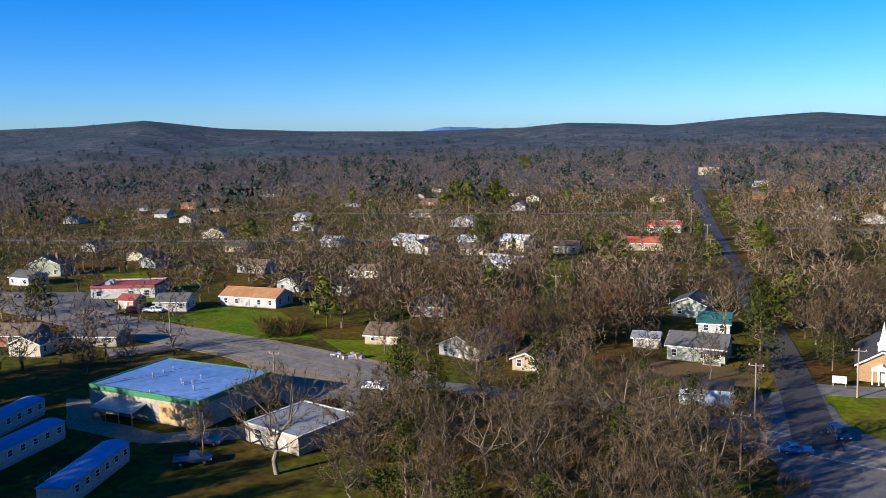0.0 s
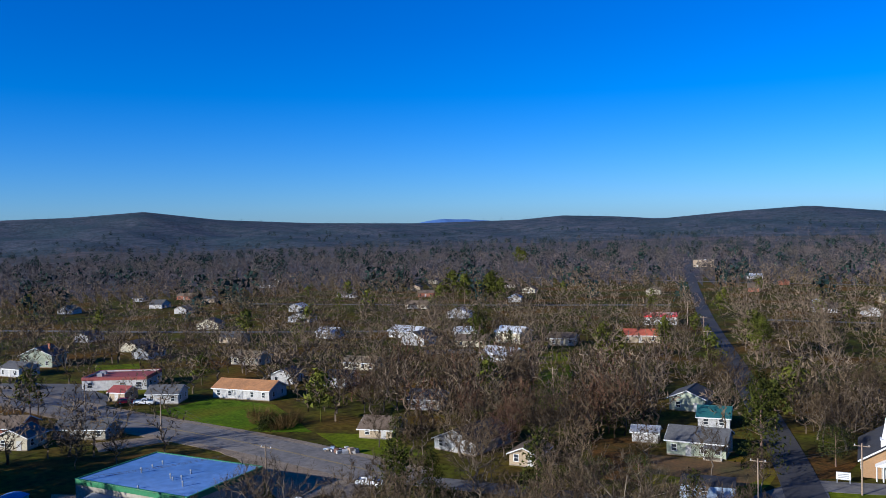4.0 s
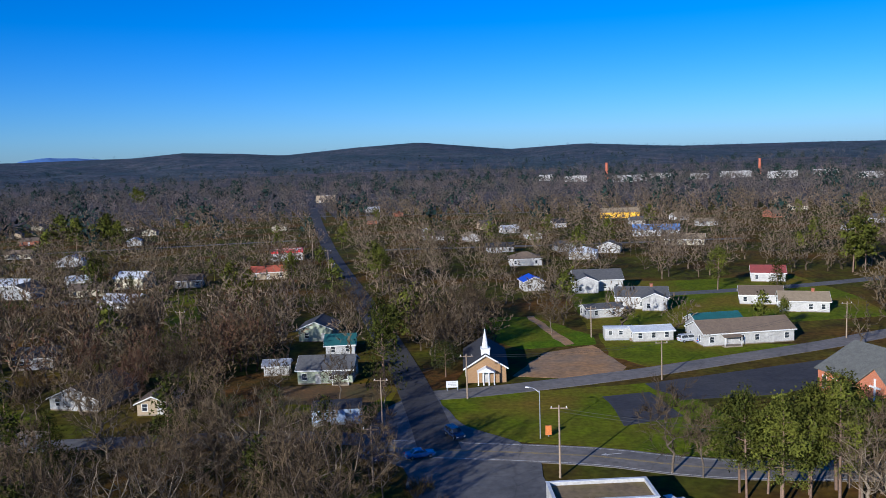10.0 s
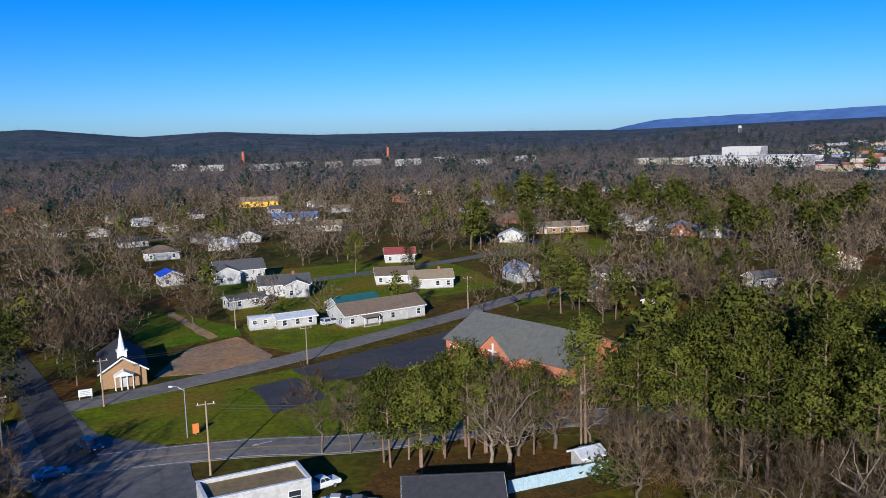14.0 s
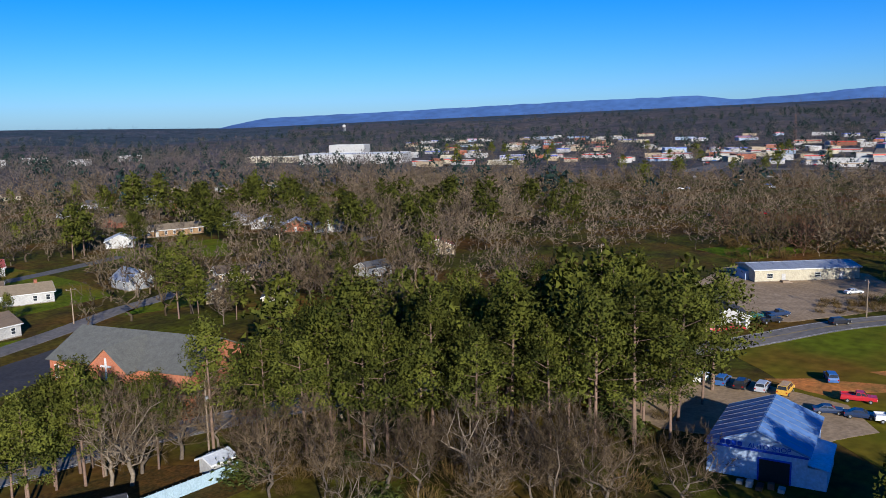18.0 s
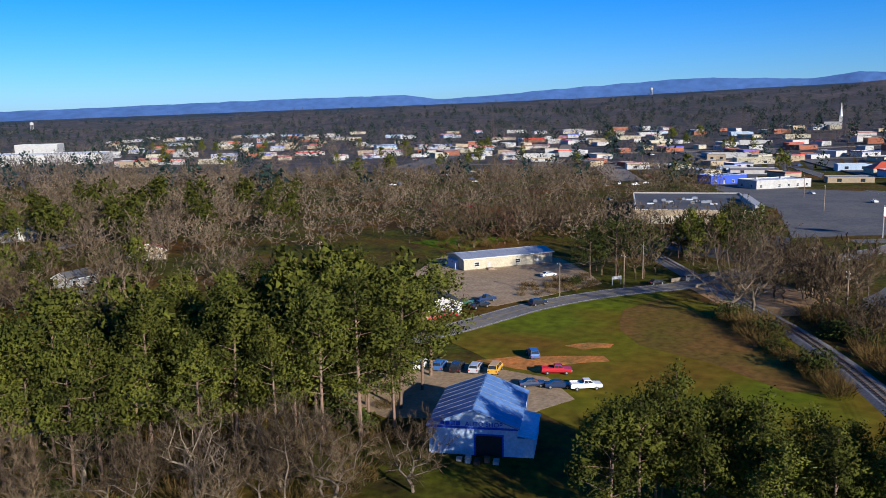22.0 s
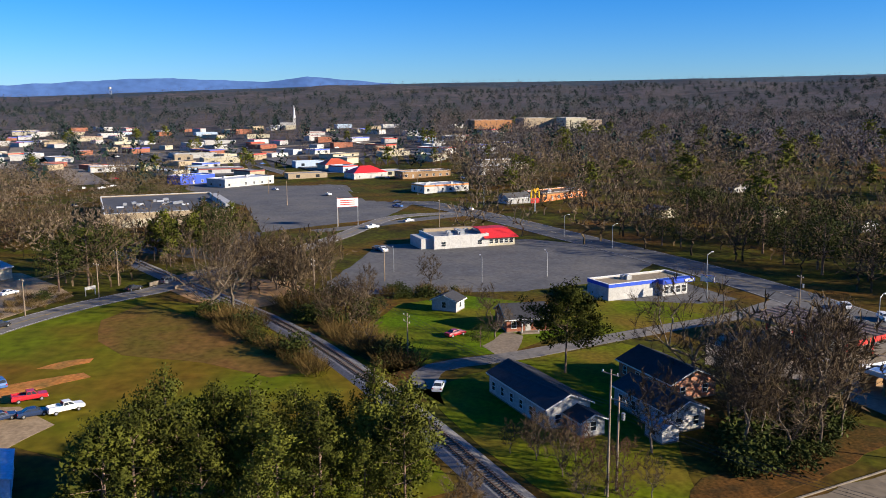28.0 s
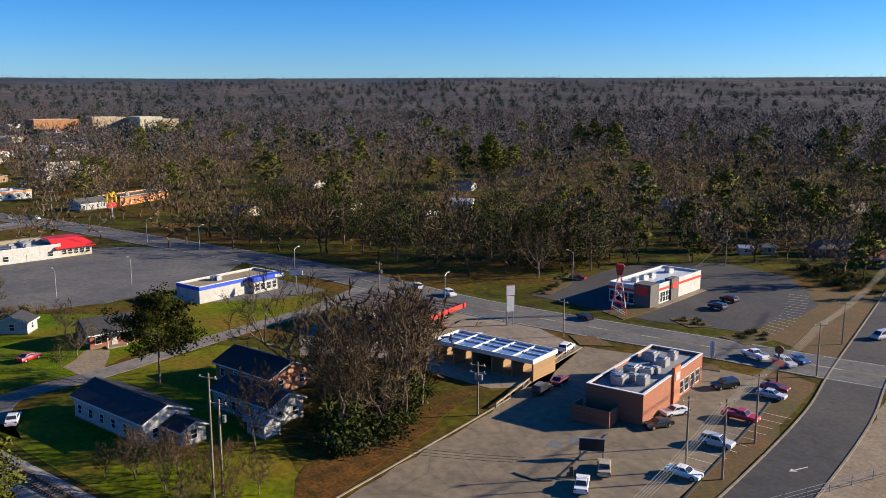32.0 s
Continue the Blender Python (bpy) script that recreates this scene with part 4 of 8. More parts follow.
def trailer(x, y, rot, L, wall, roof, label, W=4.2):
    e = thing("mobile_home", x, y, 0, rot, label, "mobile home")
    BLD.append((x, y, rot, L, W))
    part("skirting", MB().box(-L / 2 + .1, -W / 2 + .1, 0, L / 2 - .1, W / 2 - .1, .6), GREY, e)
    part("wall", MB().box(-L / 2, -W / 2, .6, L / 2, W / 2, 3.0), wall, e)
    n = 8
    arc = [(-W / 2 - .12 + (W + .24) * i / n, 3.0 + .38 * math.sin(math.pi * i / n)) for i in range(n + 1)]
    out = [(y_, z_) for y_, z_ in arc] + [(W / 2 + .12, 2.9), (-W / 2 - .12, 2.9)]
    part("roof", MB().side([(a, b) for a, b in out], -L / 2 - .1, L / 2 + .1), roof, e, m=pose(0, 0, 0, 0, 0, 90))
    for i in range(int(L / 2.6)):
        xx = -L / 2 + 1.4 + i * 2.6
        (door if i == 2 else lambda *a: window(a[0], a[1], a[2], 1.5, a[3], 0.9, 0.9))(e, xx, -W / 2, 0)
        window(e, xx, W / 2, 1.5, 180, 0.9, 0.9)
    part("steps", MB().box(-L / 2 + 6.1, -W / 2 - 1.2, 0, -L / 2 + 7.3, -W / 2, .35).box(-L / 2 + 6.1, -W / 2 - .6, .35, -L / 2 + 7.3, -W / 2, .62), POLEWOOD, e)
    return e


trailer(-135, 84, -73, 14, WHITE, BLUEROOF, "white mobile home with a pale blue roof")
trailer(-121, 77, -77, 15, WHITE, BLUEROOF, "white mobile home with a rounded blue-white roof")
trailer(-101.5, 74, -68, 17, WHITE, BLUEROOF, "long white mobile home with a ribbed roof")
DECK = thing("wooden_deck", -105.4, 72, 0, -68, "small weathered wooden deck beside a mobile home", "deck")
for k in range(8):
    part("plank", MB().box(-2.4 + .6 * k, -1.5, .55, -1.85 + .6 * k, 1.5, .6), POLEWOOD, DECK)
for k in range(4):
    for s in (-1.45, 1.45):
        part("post", MB().box(-2.35 + 1.5 * k, s - .05, 0, -2.25 + 1.5 * k, s + .05, 1.5), POLEWOOD, DECK)
for s in (-1.45, 1.45):
    part("rail", MB().box(-2.4, s - .04, 1.42, 2.3, s + .04, 1.5), POLEWOOD, DECK)
jr = random.Random(12)
for k in range(26):
    jx, jy, js = -108 + jr.gauss(0, 2.0), 145.3 + jr.gauss(0, .8), jr.uniform(.3, .8)
    jm = MB().prism([(-js, -js * .6), (js * .9, -js * .7), (js, js * .5), (-js * .8, js * .7)], -.05, js * jr.uniform(.6, 1.5))
    tagged(part("rubbish", jm, jr.choice((GREY, WHITE, TAN, GREENPAINT, BLUEGREY, POLEWOOD, RUST)), m=pose(jx, jy, .06, jr.uniform(-9, 9), jr.uniform(-9, 9), jr.uniform(0, 180))), "piece of mixed rubbish heaped by the roadside", "rubbish", "roadside rubbish heap")
house(-38.6, 176.4, 2, 11.7, 9, 3.2, PALEGREEN, SHINGLE, "pale green cottage with a grey gabled roof", nf=4, doors=(1,), porch=(3.5, 3.6, 1.8))
trailer(-31, 147.5, 9, 9, BLUEGREY, DARKSHINGLE, "small blue-grey house with a dark roof", W=6)
house(-49.6, 217.7, 0, 8.7, 10, 3.4, PALEGREEN, SHINGLE, "pale green gable-fronted house", axis="y", nf=2)
house(-40.5, 201, 8, 7, 8, 2.7, GREY, TEALROOF, "low building with a teal metal roof", nf=2, doors=())
house(-83.7, 161.9, -9.7, 11, 14, 2.5, GREY, DARKSHINGLE, "grey house with a dark low roof", axis="y", nf=3)
house(-67.7, 155.5, 3, 6, 8, 2.5, TAN, BROWNSHINGLE, "tan house with a brown gable", axis="y", nf=2)
house(-107.8, 162.2, 12, 8, 9, 2.3, TAN, BROWNSHINGLE, "low tan house with a brown roof", nf=2)
house(-112.5, 191.6, 12, 8.5, 8, 3, WHITE, SHINGLE, "white house with a grey roof")
house(-152.7, 208, 1, 8, 8, 3, GREY, DARKSHINGLE, "grey house with a dark roof")
house(-51.1, 180.8, 8, 5.5, 4, 2.4, WHITE, METALROOF, "white garden shed with metal roof", nf=1, ns=1, doors=(0,), name="shed", category="shed")
house(-191, 311, -10, 17, 9, 3, WHITE, WHITEROOF, "white house with a pale roof", nf=4)
house(-142, 312, -10, 12, 9, 4.6, CREAM, WHITEROOF, "tall cream house with a pale roof")
flat_block(-103, 392, 15, 15, 13, 4.5, WHITE, REDROOF, "shop with a bright red roof", band=REDROOF, trim=REDROOF, hvac=1)
house(-95, 331, 14, 15, 9, 3, TAN, mat("rust_red_roof", (0.4, 0.1, 0.05), (0.32, 0.08, 0.045), 0.6, 0.7), "tan house with a rust red roof")
house(-126, 268, -10, 13, 9, 3, WHITE, WHITEROOF, "white house with a pale metal roof behind a cedar", nf=4)
house(-176, 293, -8, 12, 8, 3, WHITE, SHINGLE, "white house with a low grey gable", axis="y", nf=3)
house(-121, 313, 12, 10, 8, 3, CREAM, BROWNSHINGLE, "cream house with a brown roof")
house(-164, 236, 8, 12, 7, 2.7, CREAM, TANSHINGLE, "long low cream house with a tan roof", nf=4)
house(9.5, 288, 12, 7, 8, 3.4, WHITE, BLUEPAINT, "white house with a blue tarpaulin over its roof", axis="y", nf=2)
house(9, 352, 4, 13, 10, 3.2, WHITE, BROWNSHINGLE, "white house with a brown hipped roof", hip=True, nf=3)
house(49, 388, -12, 10, 9, 3, WHITE, SHINGLE, "white gabled house with a grey roof", axis="y", nf=2)
house(88, 411, -16, 18, 10, 3, CREAM, TANSHINGLE, "long cream house with a tan roof", nf=5)
house(82, 455, -8, 24, 12, 3.4, WHITE, BLUEROOF, "long white building with a blue-grey roof", nf=7)
house(80, 578, -8, 26, 12, 4, YELLOWPAINT, TANSHINGLE, "yellow building with a tan roof", nf=6, far=True)
# a flat-roofed yellow block far up the street
flat_block(-186, 880, 12, 20, 12, 7, TAN, GRAVELROOF, "distant cream block of two storeys", nf=8, ns=3, hvac=2, far=True)
# the small brick church with a white steeple
e = thing("church", -4.6, 179.5, 0, 2.6, "small tan brick church with a white steeple and portico", "church")
BLD.append((-4.6, 179.5, 2.6, 9, 18))
W_, D_, h_, ri = 8.4, 17.0, 3.4, 2.6
part("wall", MB().add([(sx * W_ / 2, y, z) for y in (-D_ / 2, D_ / 2) for sx, z in ((-1, -.3), (1, -.3), (1, h_), (-1, h_))] + [(0, -D_ / 2, h_ + ri), (0, D_ / 2, h_ + ri)],
                      [(0, 1, 2, 8, 3), (5, 4, 7, 9, 6), (1, 5, 6, 2), (4, 0, 3, 7), (2, 6, 9, 8), (7, 3, 8, 9)]), TANBRICK, e)
part("roof", MB().slab([(-W_ / 2 - .5, -D_ / 2 - .5, h_ - .3), (0, -D_ / 2 - .5, h_ + ri + .02), (0, D_ / 2 + .5, h_ + ri + .02), (-W_ / 2 - .5, D_ / 2 + .5, h_ - .3)], -.15).slab([(0, -D_ / 2 - .5, h_ + ri + .02), (W_ / 2 + .5, -D_ / 2 - .5, h_ - .3), (W_ / 2 + .5, D_ / 2 + .5, h_ - .3), (0, D_ / 2 + .5, h_ + ri + .02)], -.15), DARKSHINGLE, e)
for s in (-1, 1):
    part("bargeboard", MB().slab([(s * (W_ / 2 + .5), -D_ / 2 - .56, h_ - .2), (0, -D_ / 2 - .56, h_ + ri + .15), (0, -D_ / 2 - .56, h_ + ri - .2), (s * (W_ / 2 + .5), -D_ / 2 - .56, h_ - .5)], .08), TRIM, e, "white bargeboard")
part("portico_roof", MB().add([(-1.9, -D_ / 2 - 2.2, 2.7), (1.9, -D_ / 2 - 2.2, 2.7), (0, -D_ / 2 - 2.2, 3.7), (-1.9, -D_ / 2, 2.7), (1.9, -D_ / 2, 2.7), (0, -D_ / 2, 3.7)], [(0, 1, 2), (0, 2, 5, 3), (1, 4, 5, 2), (0, 3, 4, 1)]), TRIM, e, "white pediment")
for k in range(4):
    part("column", MB().tube((-1.65 + 1.1 * k, -D_ / 2 - 2.0, 0), (-1.65 + 1.1 * k, -D_ / 2 - 2.0, 2.7), .14, .12, 10), TRIM, e, "white column")
st = part("steeple", MB().box(-.9, -D_ / 2 + .6, h_ + ri - .7, .9, -D_ / 2 + 2.4, h_ + ri + 1.0).box(-1.05, -D_ / 2 + .45, h_ + ri + 1.0, 1.05, -D_ / 2 + 2.55, h_ + ri + 1.15), TRIM, e, "white steeple base")
part("spire", MB().tube((0, -D_ / 2 + 1.5, h_ + ri + 1.15), (0, -D_ / 2 + 1.5, h_ + ri + 5.2), .75, .03, 8), TRIM, st, "slender white spire")
door(e, 0, -D_ / 2, 0, WHITE, 1.5, 2.2)
for k in range(4):
    for s, r_ in ((-1, -90), (1, 90)):
        window(e, s * W_ / 2, -6 + 4 * k, 1.0, r_, .9, 1.7)
# white houses and trailers along the side street
trailer(28.2, 209.5, 0, 7, WHITE, WHITEROOF, "short white trailer beside the street", W=3.6)
house(36, 209, 8, 10, 6, 2.6, WHITE, WHITEROOF, "white shed with a pale metal roof", nf=3, doors=(), name="shed", category="shed", pitch=0.25)
house(57.2, 206.3, 11.7, 22.8, 10, 3.2, WHITE, BROWNSHINGLE, "long white house with a grey-brown roof", nf=6, doors=(1, 4), porch=(-5, 4.5, 2))
house(53, 214, 11.7, 12, 8, 3.6, WHITE, TEALROOF, "white wing with a teal metal roof", nf=3)
house(27.5, 239, 15, 10.5, 6, 2.7, WHITE, SHINGLE, "white garage with a grey roof", nf=2, doors=(), name="garage", category="garage", pitch=.3)
house(41, 252.6, -6, 15, 10, 3.8, WHITE, SHINGLE, "white house with grey gables", chimney=True, nf=5)
house(44, 248, -6, 7, 7, 3.8, WHITE, SHINGLE, "white gabled wing of a house", axis="y", nf=2)
house(31.5, 287, 2, 16, 12, 4, WHITE, SHINGLE, "large white house with a blue-grey roof", nf=4)
house(27, 281, 2, 8, 8, 4, WHITE, SHINGLE, "white front gable of a house", axis="y", nf=2)
house(91.8, 297, -14, 11, 9, 3.2, WHITE, DULLRED, "white house with a red-brown roof")
house(76.9, 255.5, -13, 12, 9, 3, WHITE, BROWNSHINGLE, "white house with a brown roof", nf=4)
house(85, 243, -12.5, 13, 9, 3.2, WHITE, TANSHINGLE, "white house with a tan roof", nf=4, chimney=True)
house(35, 367, -10, 12, 9, 3.2, WHITE, WHITEROOF, "white house with a pale roof", hip=True)
house(151, 324, -28, 11, 9, 3, WHITE, WHITEROOF, "white gabled house by the lawn", axis="y", nf=3)
house(183, 343, -12, 26, 12, 3, TANBRICK, TANSHINGLE, "long low brick house with a tan roof", nf=7, pitch=.3)
for k, (x, y) in enumerate(((221, 348), (222, 326), (224, 306), (231, 292))):
    house(x, y, -38, 13, 11, 2.8, BRICK if k == 2 else WHITE, WHITEROOF if k < 3 else TANSHINGLE, "low house with a pale gabled roof", axis="y", nf=3, group="row of pale-roofed houses")
house(128, 184, -40, 8, 8, 2.8, CREAM, SHINGLE, "small cream house with a grey porch roof", axis="y", nf=2)
house(114, 239, 3, 8, 10, 3, GREY, METALROOF, "grey barn with a curved metal roof", axis="y", nf=1, doors=(0,), name="barn", category="barn", pitch=.7)
house(120.6, 200.6, -30, 8, 8, 3, TAN, TANSHINGLE, "tan house among the trees", axis="y", nf=2)
house(215, 210, -40, 12, 10, 3.2, TAN, mat("rust_red_roof", (0.4, 0.1, 0.05)), "house with a rusty orange roof and white gable", axis="y")
house(172, 195.6, -4, 9, 7, 3, WHITE, SHINGLE, "white house hidden among the trees")
house(150, 172, -20, 12, 8, 2.8, CREAM, SHINGLE, "low house with a grey roof", nf=3)
house(140, 225, -20, 11, 8, 3, TAN, BROWNSHINGLE, "tan house with a brown roof")
# the large brick church with a cross
CX, CY, CR = 73.8, 149.1, -68.7
e = thing("brick_church", CX, CY, 0, CR, "orange brick church with a wide grey roof and a white cross", "church")
BLD.append((CX, CY, CR, 32, 26))


def gable_block(e, x0, x1, y0, y1, h, rise, axis, wall, roof, over=.5):
    if axis == "x":
        yc = (y0 + y1) / 2
        part("wall", MB().add([(x, y, z) for x in (x0, x1) for y, z in ((y0, -.3), (y1, -.3), (y1, h), (yc, h + rise), (y0, h))], [(4, 3, 2, 1, 0), (5, 6, 7, 8, 9), (0, 1, 6, 5), (1, 2, 7, 6), (2, 3, 8, 7), (3, 4, 9, 8), (4, 0, 5, 9)]), wall, e)
        k = rise / (yc - y0) * over
        part("roof", MB().slab([(x0 - over, y0 - over, h - k), (x1 + over, y0 - over, h - k), (x1 + over, yc, h + rise), (x0 - over, yc, h + rise)], -.18).slab([(x1 + over, y1 + over, h - k), (x0 - over, y1 + over, h - k), (x0 - over, yc, h + rise), (x1 + over, yc, h + rise)], -.18), roof, e)
    else:
        xc = (x0 + x1) / 2
        part("wall", MB().add([(x, y, z) for y in (y0, y1) for x, z in ((x0, -.3), (x1, -.3), (x1, h), (xc, h + rise), (x0, h))], [(0, 1, 2, 3, 4), (9, 8, 7, 6, 5), (0, 5, 6, 1), (1, 6, 7, 2), (2, 7, 8, 3), (3, 8, 9, 4), (4, 9, 5, 0)]), wall, e)
        k = rise / (xc - x0) * over
        part("roof", MB().slab([(x0 - over, y1 + over, h - k), (x0 - over, y0 - over, h - k), (xc, y0 - over, h + rise), (xc, y1 + over, h + rise)], -.18).slab([(x1 + over, y0 - over, h - k), (x1 + over, y1 + over, h - k), (xc, y1 + over, h + rise), (xc, y0 - over, h + rise)], -.18), roof, e)


GREYROOF = mat("grey_green_shingles", (0.135, 0.135, 0.118), (0.1, 0.1, 0.088), 0.8, 0.9, 0.3, fine=9.0)
gable_block(e, -16.5, 16.5, -9, 9, 4.8, 4.2, "x", BRICKORANGE, GREYROOF)
gable_block(e, -4.6, 4.6, -11.5, 0, 4.8, 3.9, "y", BRICKORANGE, GREYROOF)
part("cross", MB().box(-.16, -11.8, 2.4, .16, -11.6, 7.0).box(-1.2, -11.8, 5.3, 1.2, -11.6, 5.62), TRIM, e, "tall white cross")
for k in range(4):
    window(e, -14.8 + 2.6 * k, -9, 1.2, 0, .9, 2.4)
    part("pilaster", MB().box(-16.2 + 2.6 * k, -9.25, 0, -15.8 + 2.6 * k, -9, 4.8), BRICKORANGE, e)
    window(e, -16.5, -6 + 4 * k, 1.2, -90, 1, 2)
# buildings at the foot of the picture by the junction
e = flat_block(12, 106.5, 6, 13.5, 6.5, 3.6, WHITE, ROOFTAN, "white flat-roofed shop with a dirty tan roof", trim=WHITEROOF, nf=3, ns=1, hvac=0, doors=(1,))
house(35, 94, -18, 12, 9, 3.2, GREY, DARKSHINGLE, "grey house with a dark roof near the clay yard", nf=3)
f = thing("metal_fence", 51.5, 96.7, 0, 2.6, "pale blue corrugated metal fence", "fence")
for k in range(14):
    part("panel", MB().box(-7.8 + k * 1.12, -.03 + .02 * (k % 2), .1, -6.7 + k * 1.12, .03 + .02 * (k % 2), 1.9), mat("pale_blue_sheet", (0.36, 0.47, 0.52), (0.3, 0.4, 0.45), 1, .5), f)
    part("post", MB().box(-7.84 + k * 1.12, .06, 0, -7.76 + k * 1.12, .14, 2.0), STEEL, f)
house(58, 100.5, 6, 3.6, 2.8, 2.1, WHITE, WHITEROOF, "small white metal shed", nf=1, ns=0, doors=(0,), name="shed", category="shed")
# metal store and white house by the field road
e = house(245.7, 92.5, -42.6, 30.8, 12, 3.6, CREAM, METALROOF, "long cream metal store with a grey ribbed roof", nf=0, ns=0, doors=(), pitch=.16, name="metal_store", category="building")
for k, (x, w) in enumerate(((-11, 1.6), (-7, 1.1), (3, 2.4), (10, 1.0))):
    (door if k % 2 else lambda p, a, b, c: window(p, a, b, 1.1, c, 1.6, 1.2))(e, x, -6, 0)
part("steps", MB().box(-8, -8, 0, -6, -6, .5).box(-8.4, -8.6, 0, -5.6, -8, .25), POLEWOOD, e, "wooden steps")
for k in range(10):
    part("roof_rib", MB().slab([(-15 + 3.3 * k, -6.4, 3.66), (-14.9 + 3.3 * k, -6.4, 3.66), (-14.9 + 3.3 * k, 0, 4.78), (-15 + 3.3 * k, 0, 4.78)], -.06), STEEL, e)
part("lean_to", MB().box(-16.5, -2, 0, -15.4, 5, 2.6), BLUEGREY, e)
house(179.7, 83.5, -50, 8.6, 9, 3, WHITE, DARKSHINGLE, "white gabled house with a dark roof", axis="y", nf=3)
house(188, 92, -50, 7, 9, 2.7, CREAM, SHINGLE, "cream house beside the road", nf=2)
# the car repair shop
e = thing("car_repair_shop", 111.5, 45.3, 0, -76, "blue-white metal car repair shop with a pale blue gabled roof", "workshop")
BLD.append((111.5, 45.3, -76, 14, 18))
BLUEWALL = mat("blue_white_sheet_wall", (0.48, 0.58, 0.72), (0.4, 0.5, 0.64), 0.5, 0.55)
gable_block(e, -6.3, 6.3, -8, 8, 4.2, 2.4, "y", BLUEWALL, BLUEROOF, .3)
for k in range(9):
    for s in (-1, 1):
        part("roof_seam", MB().slab([(s * 6.6, -8.3 + 2.07 * k, 4.28), (s * 6.6, -8.24 + 2.07 * k, 4.28), (0, -8.24 + 2.07 * k, 6.79), (0, -8.3 + 2.07 * k, 6.79)], -.05 * s), STEEL, e)
# a black slab stands in for the shade inside the open bay
part("roller_door", MB().box(.4, -8.12, 0, 4.2, -7.95, 3.0), BLACK, e, "black panel standing for the shaded open bay")
part("door_frame", MB().box(.2, -8.16, 0, .4, -8.0, 3.2).box(4.2, -8.16, 0, 4.4, -8.0, 3.2).box(.4, -8.16, 3.0, 4.2, -8.0, 3.2), BLUEPAINT, e)
part("fascia_band", MB().box(-6.4, -8.1, 3.9, 6.4, -7.98, 4.2), BLUEPAINT, e, "dark blue band")
for k in range(4):
    part("name_bar", MB().box(-4.6 + .75 * k, -8.2, 4.35, -4.0 + .75 * k, -8.12, 4.95), BLUEPAINT, e, "dark blue lettering bar")


def lettering(text, size, material, parent, m, name="lettering", label="", depth=0.03):
    cu = bpy.data.curves.new(name, "FONT")
    cu.body, cu.size, cu.extrude, cu.align_x = text, size, depth, "CENTER"
    tmp = bpy.data.objects.new(name, cu)
    me = bpy.data.meshes.new_from_object(tmp)
    bpy.data.objects.remove(tmp)
    me.materials.clear()
    return part(name, me, material, parent, label, m)


lettering("AUTO SHOP", .95, BLUEPAINT, e, pose(1.6, -8.15, 4.32, 90, 0, 0), label="dark blue letters")
part("side_annexe", MB().box(6.3, -8, 0, 8.6, 2, 2.8).slab([(6.3, -8.2, 3.3), (8.9, -8.2, 2.8), (8.9, 2.2, 2.8), (6.3, 2.2, 3.3)], .1), BLUEWALL, e)
for k in range(5):
    part("scrap", MB().box(-2 + 1.3 * k, -10.5 - .5 * (k % 3), 0, -1.2 + 1.3 * k, -9.8, .5 + .3 * (k % 2)), (STEEL, WHITE, BLACK, RUST, GREY)[k], e, "loose yard parts")
# shopping centre side
e = flat_block(393, 55, -77.5, 51, 74, 6.0, TAN, mat("dark_felt_roof", (0.075, 0.076, 0.082), (0.05, 0.051, 0.056), 0.12, 0.9, c=(0.1, 0.1, 0.1), cscale=0.06), "very large tan store with a flat dark grey roof", nf=0, ns=0, hvac=9, inset=.4)
for k in range(4):
    part("loading_door", MB().box(-19 + 4 * k, -37.15, .2, -15.6 + 4 * k, -37.0, 3.6), CREAM, e, "pale roller door")
for k in range(5):
    part("skylight", MB().box(-20 + 9 * k, -12 + 9 * (k % 3), 5.5, -17 + 9 * k, -10.5 + 9 * (k % 3), 6.1), WHITEROOF, e, "pale roof light")
part("raised_front", MB().box(22, -37.1, 4, 25.6, 10, 8), WHITE, e, "raised white shop front")
flat_block(539, 28, -49, 38, 18, 5, WHITE, WHITEROOF, "long white store with a pale roof", nf=6, ns=2, hvac=2)
flat_block(560, 60, -49, 26, 14, 5.5, BLUEPAINT, BLUEROOF, "store with a bright blue front", band=BLUEPAINT, hvac=1)
house(560, -52, -70, 24, 16, 3.8, WHITE, REDROOF, "restaurant with a bright red hipped roof", hip=True, nf=3, pitch=.5, name="restaurant", category="restaurant")
house(632, -36, -70, 22, 16, 3.8, CREAM, mat("orange_red_roof", (0.5, 0.09, 0.04), (0.42, 0.075, 0.035), .6, .5), "cream restaurant with an orange-red hipped roof", hip=True, nf=3, pitch=.5, name="restaurant", category="restaurant")
flat_block(545, -88, -75, 34, 14, 4.2, TANBRICK, GRAVELROOF, "row of tan brick shops", nf=7, hvac=3)
flat_block(465, -85, -72, 28, 16, 4.4, WHITE, WHITEROOF, "white shop with an orange front", band=ORANGEPAINT, nf=6, hvac=3)
flat_block(420, -138, -60, 34, 14, 4.2, ORANGEPAINT, BROWNSHINGLE, "orange-fronted restaurant with a brown roof", nf=7, hvac=2, band=BROWNSHINGLE)
house(405, -112, -70, 14, 9, 3.2, GREY, SHINGLE, "grey house by the highway", nf=4)
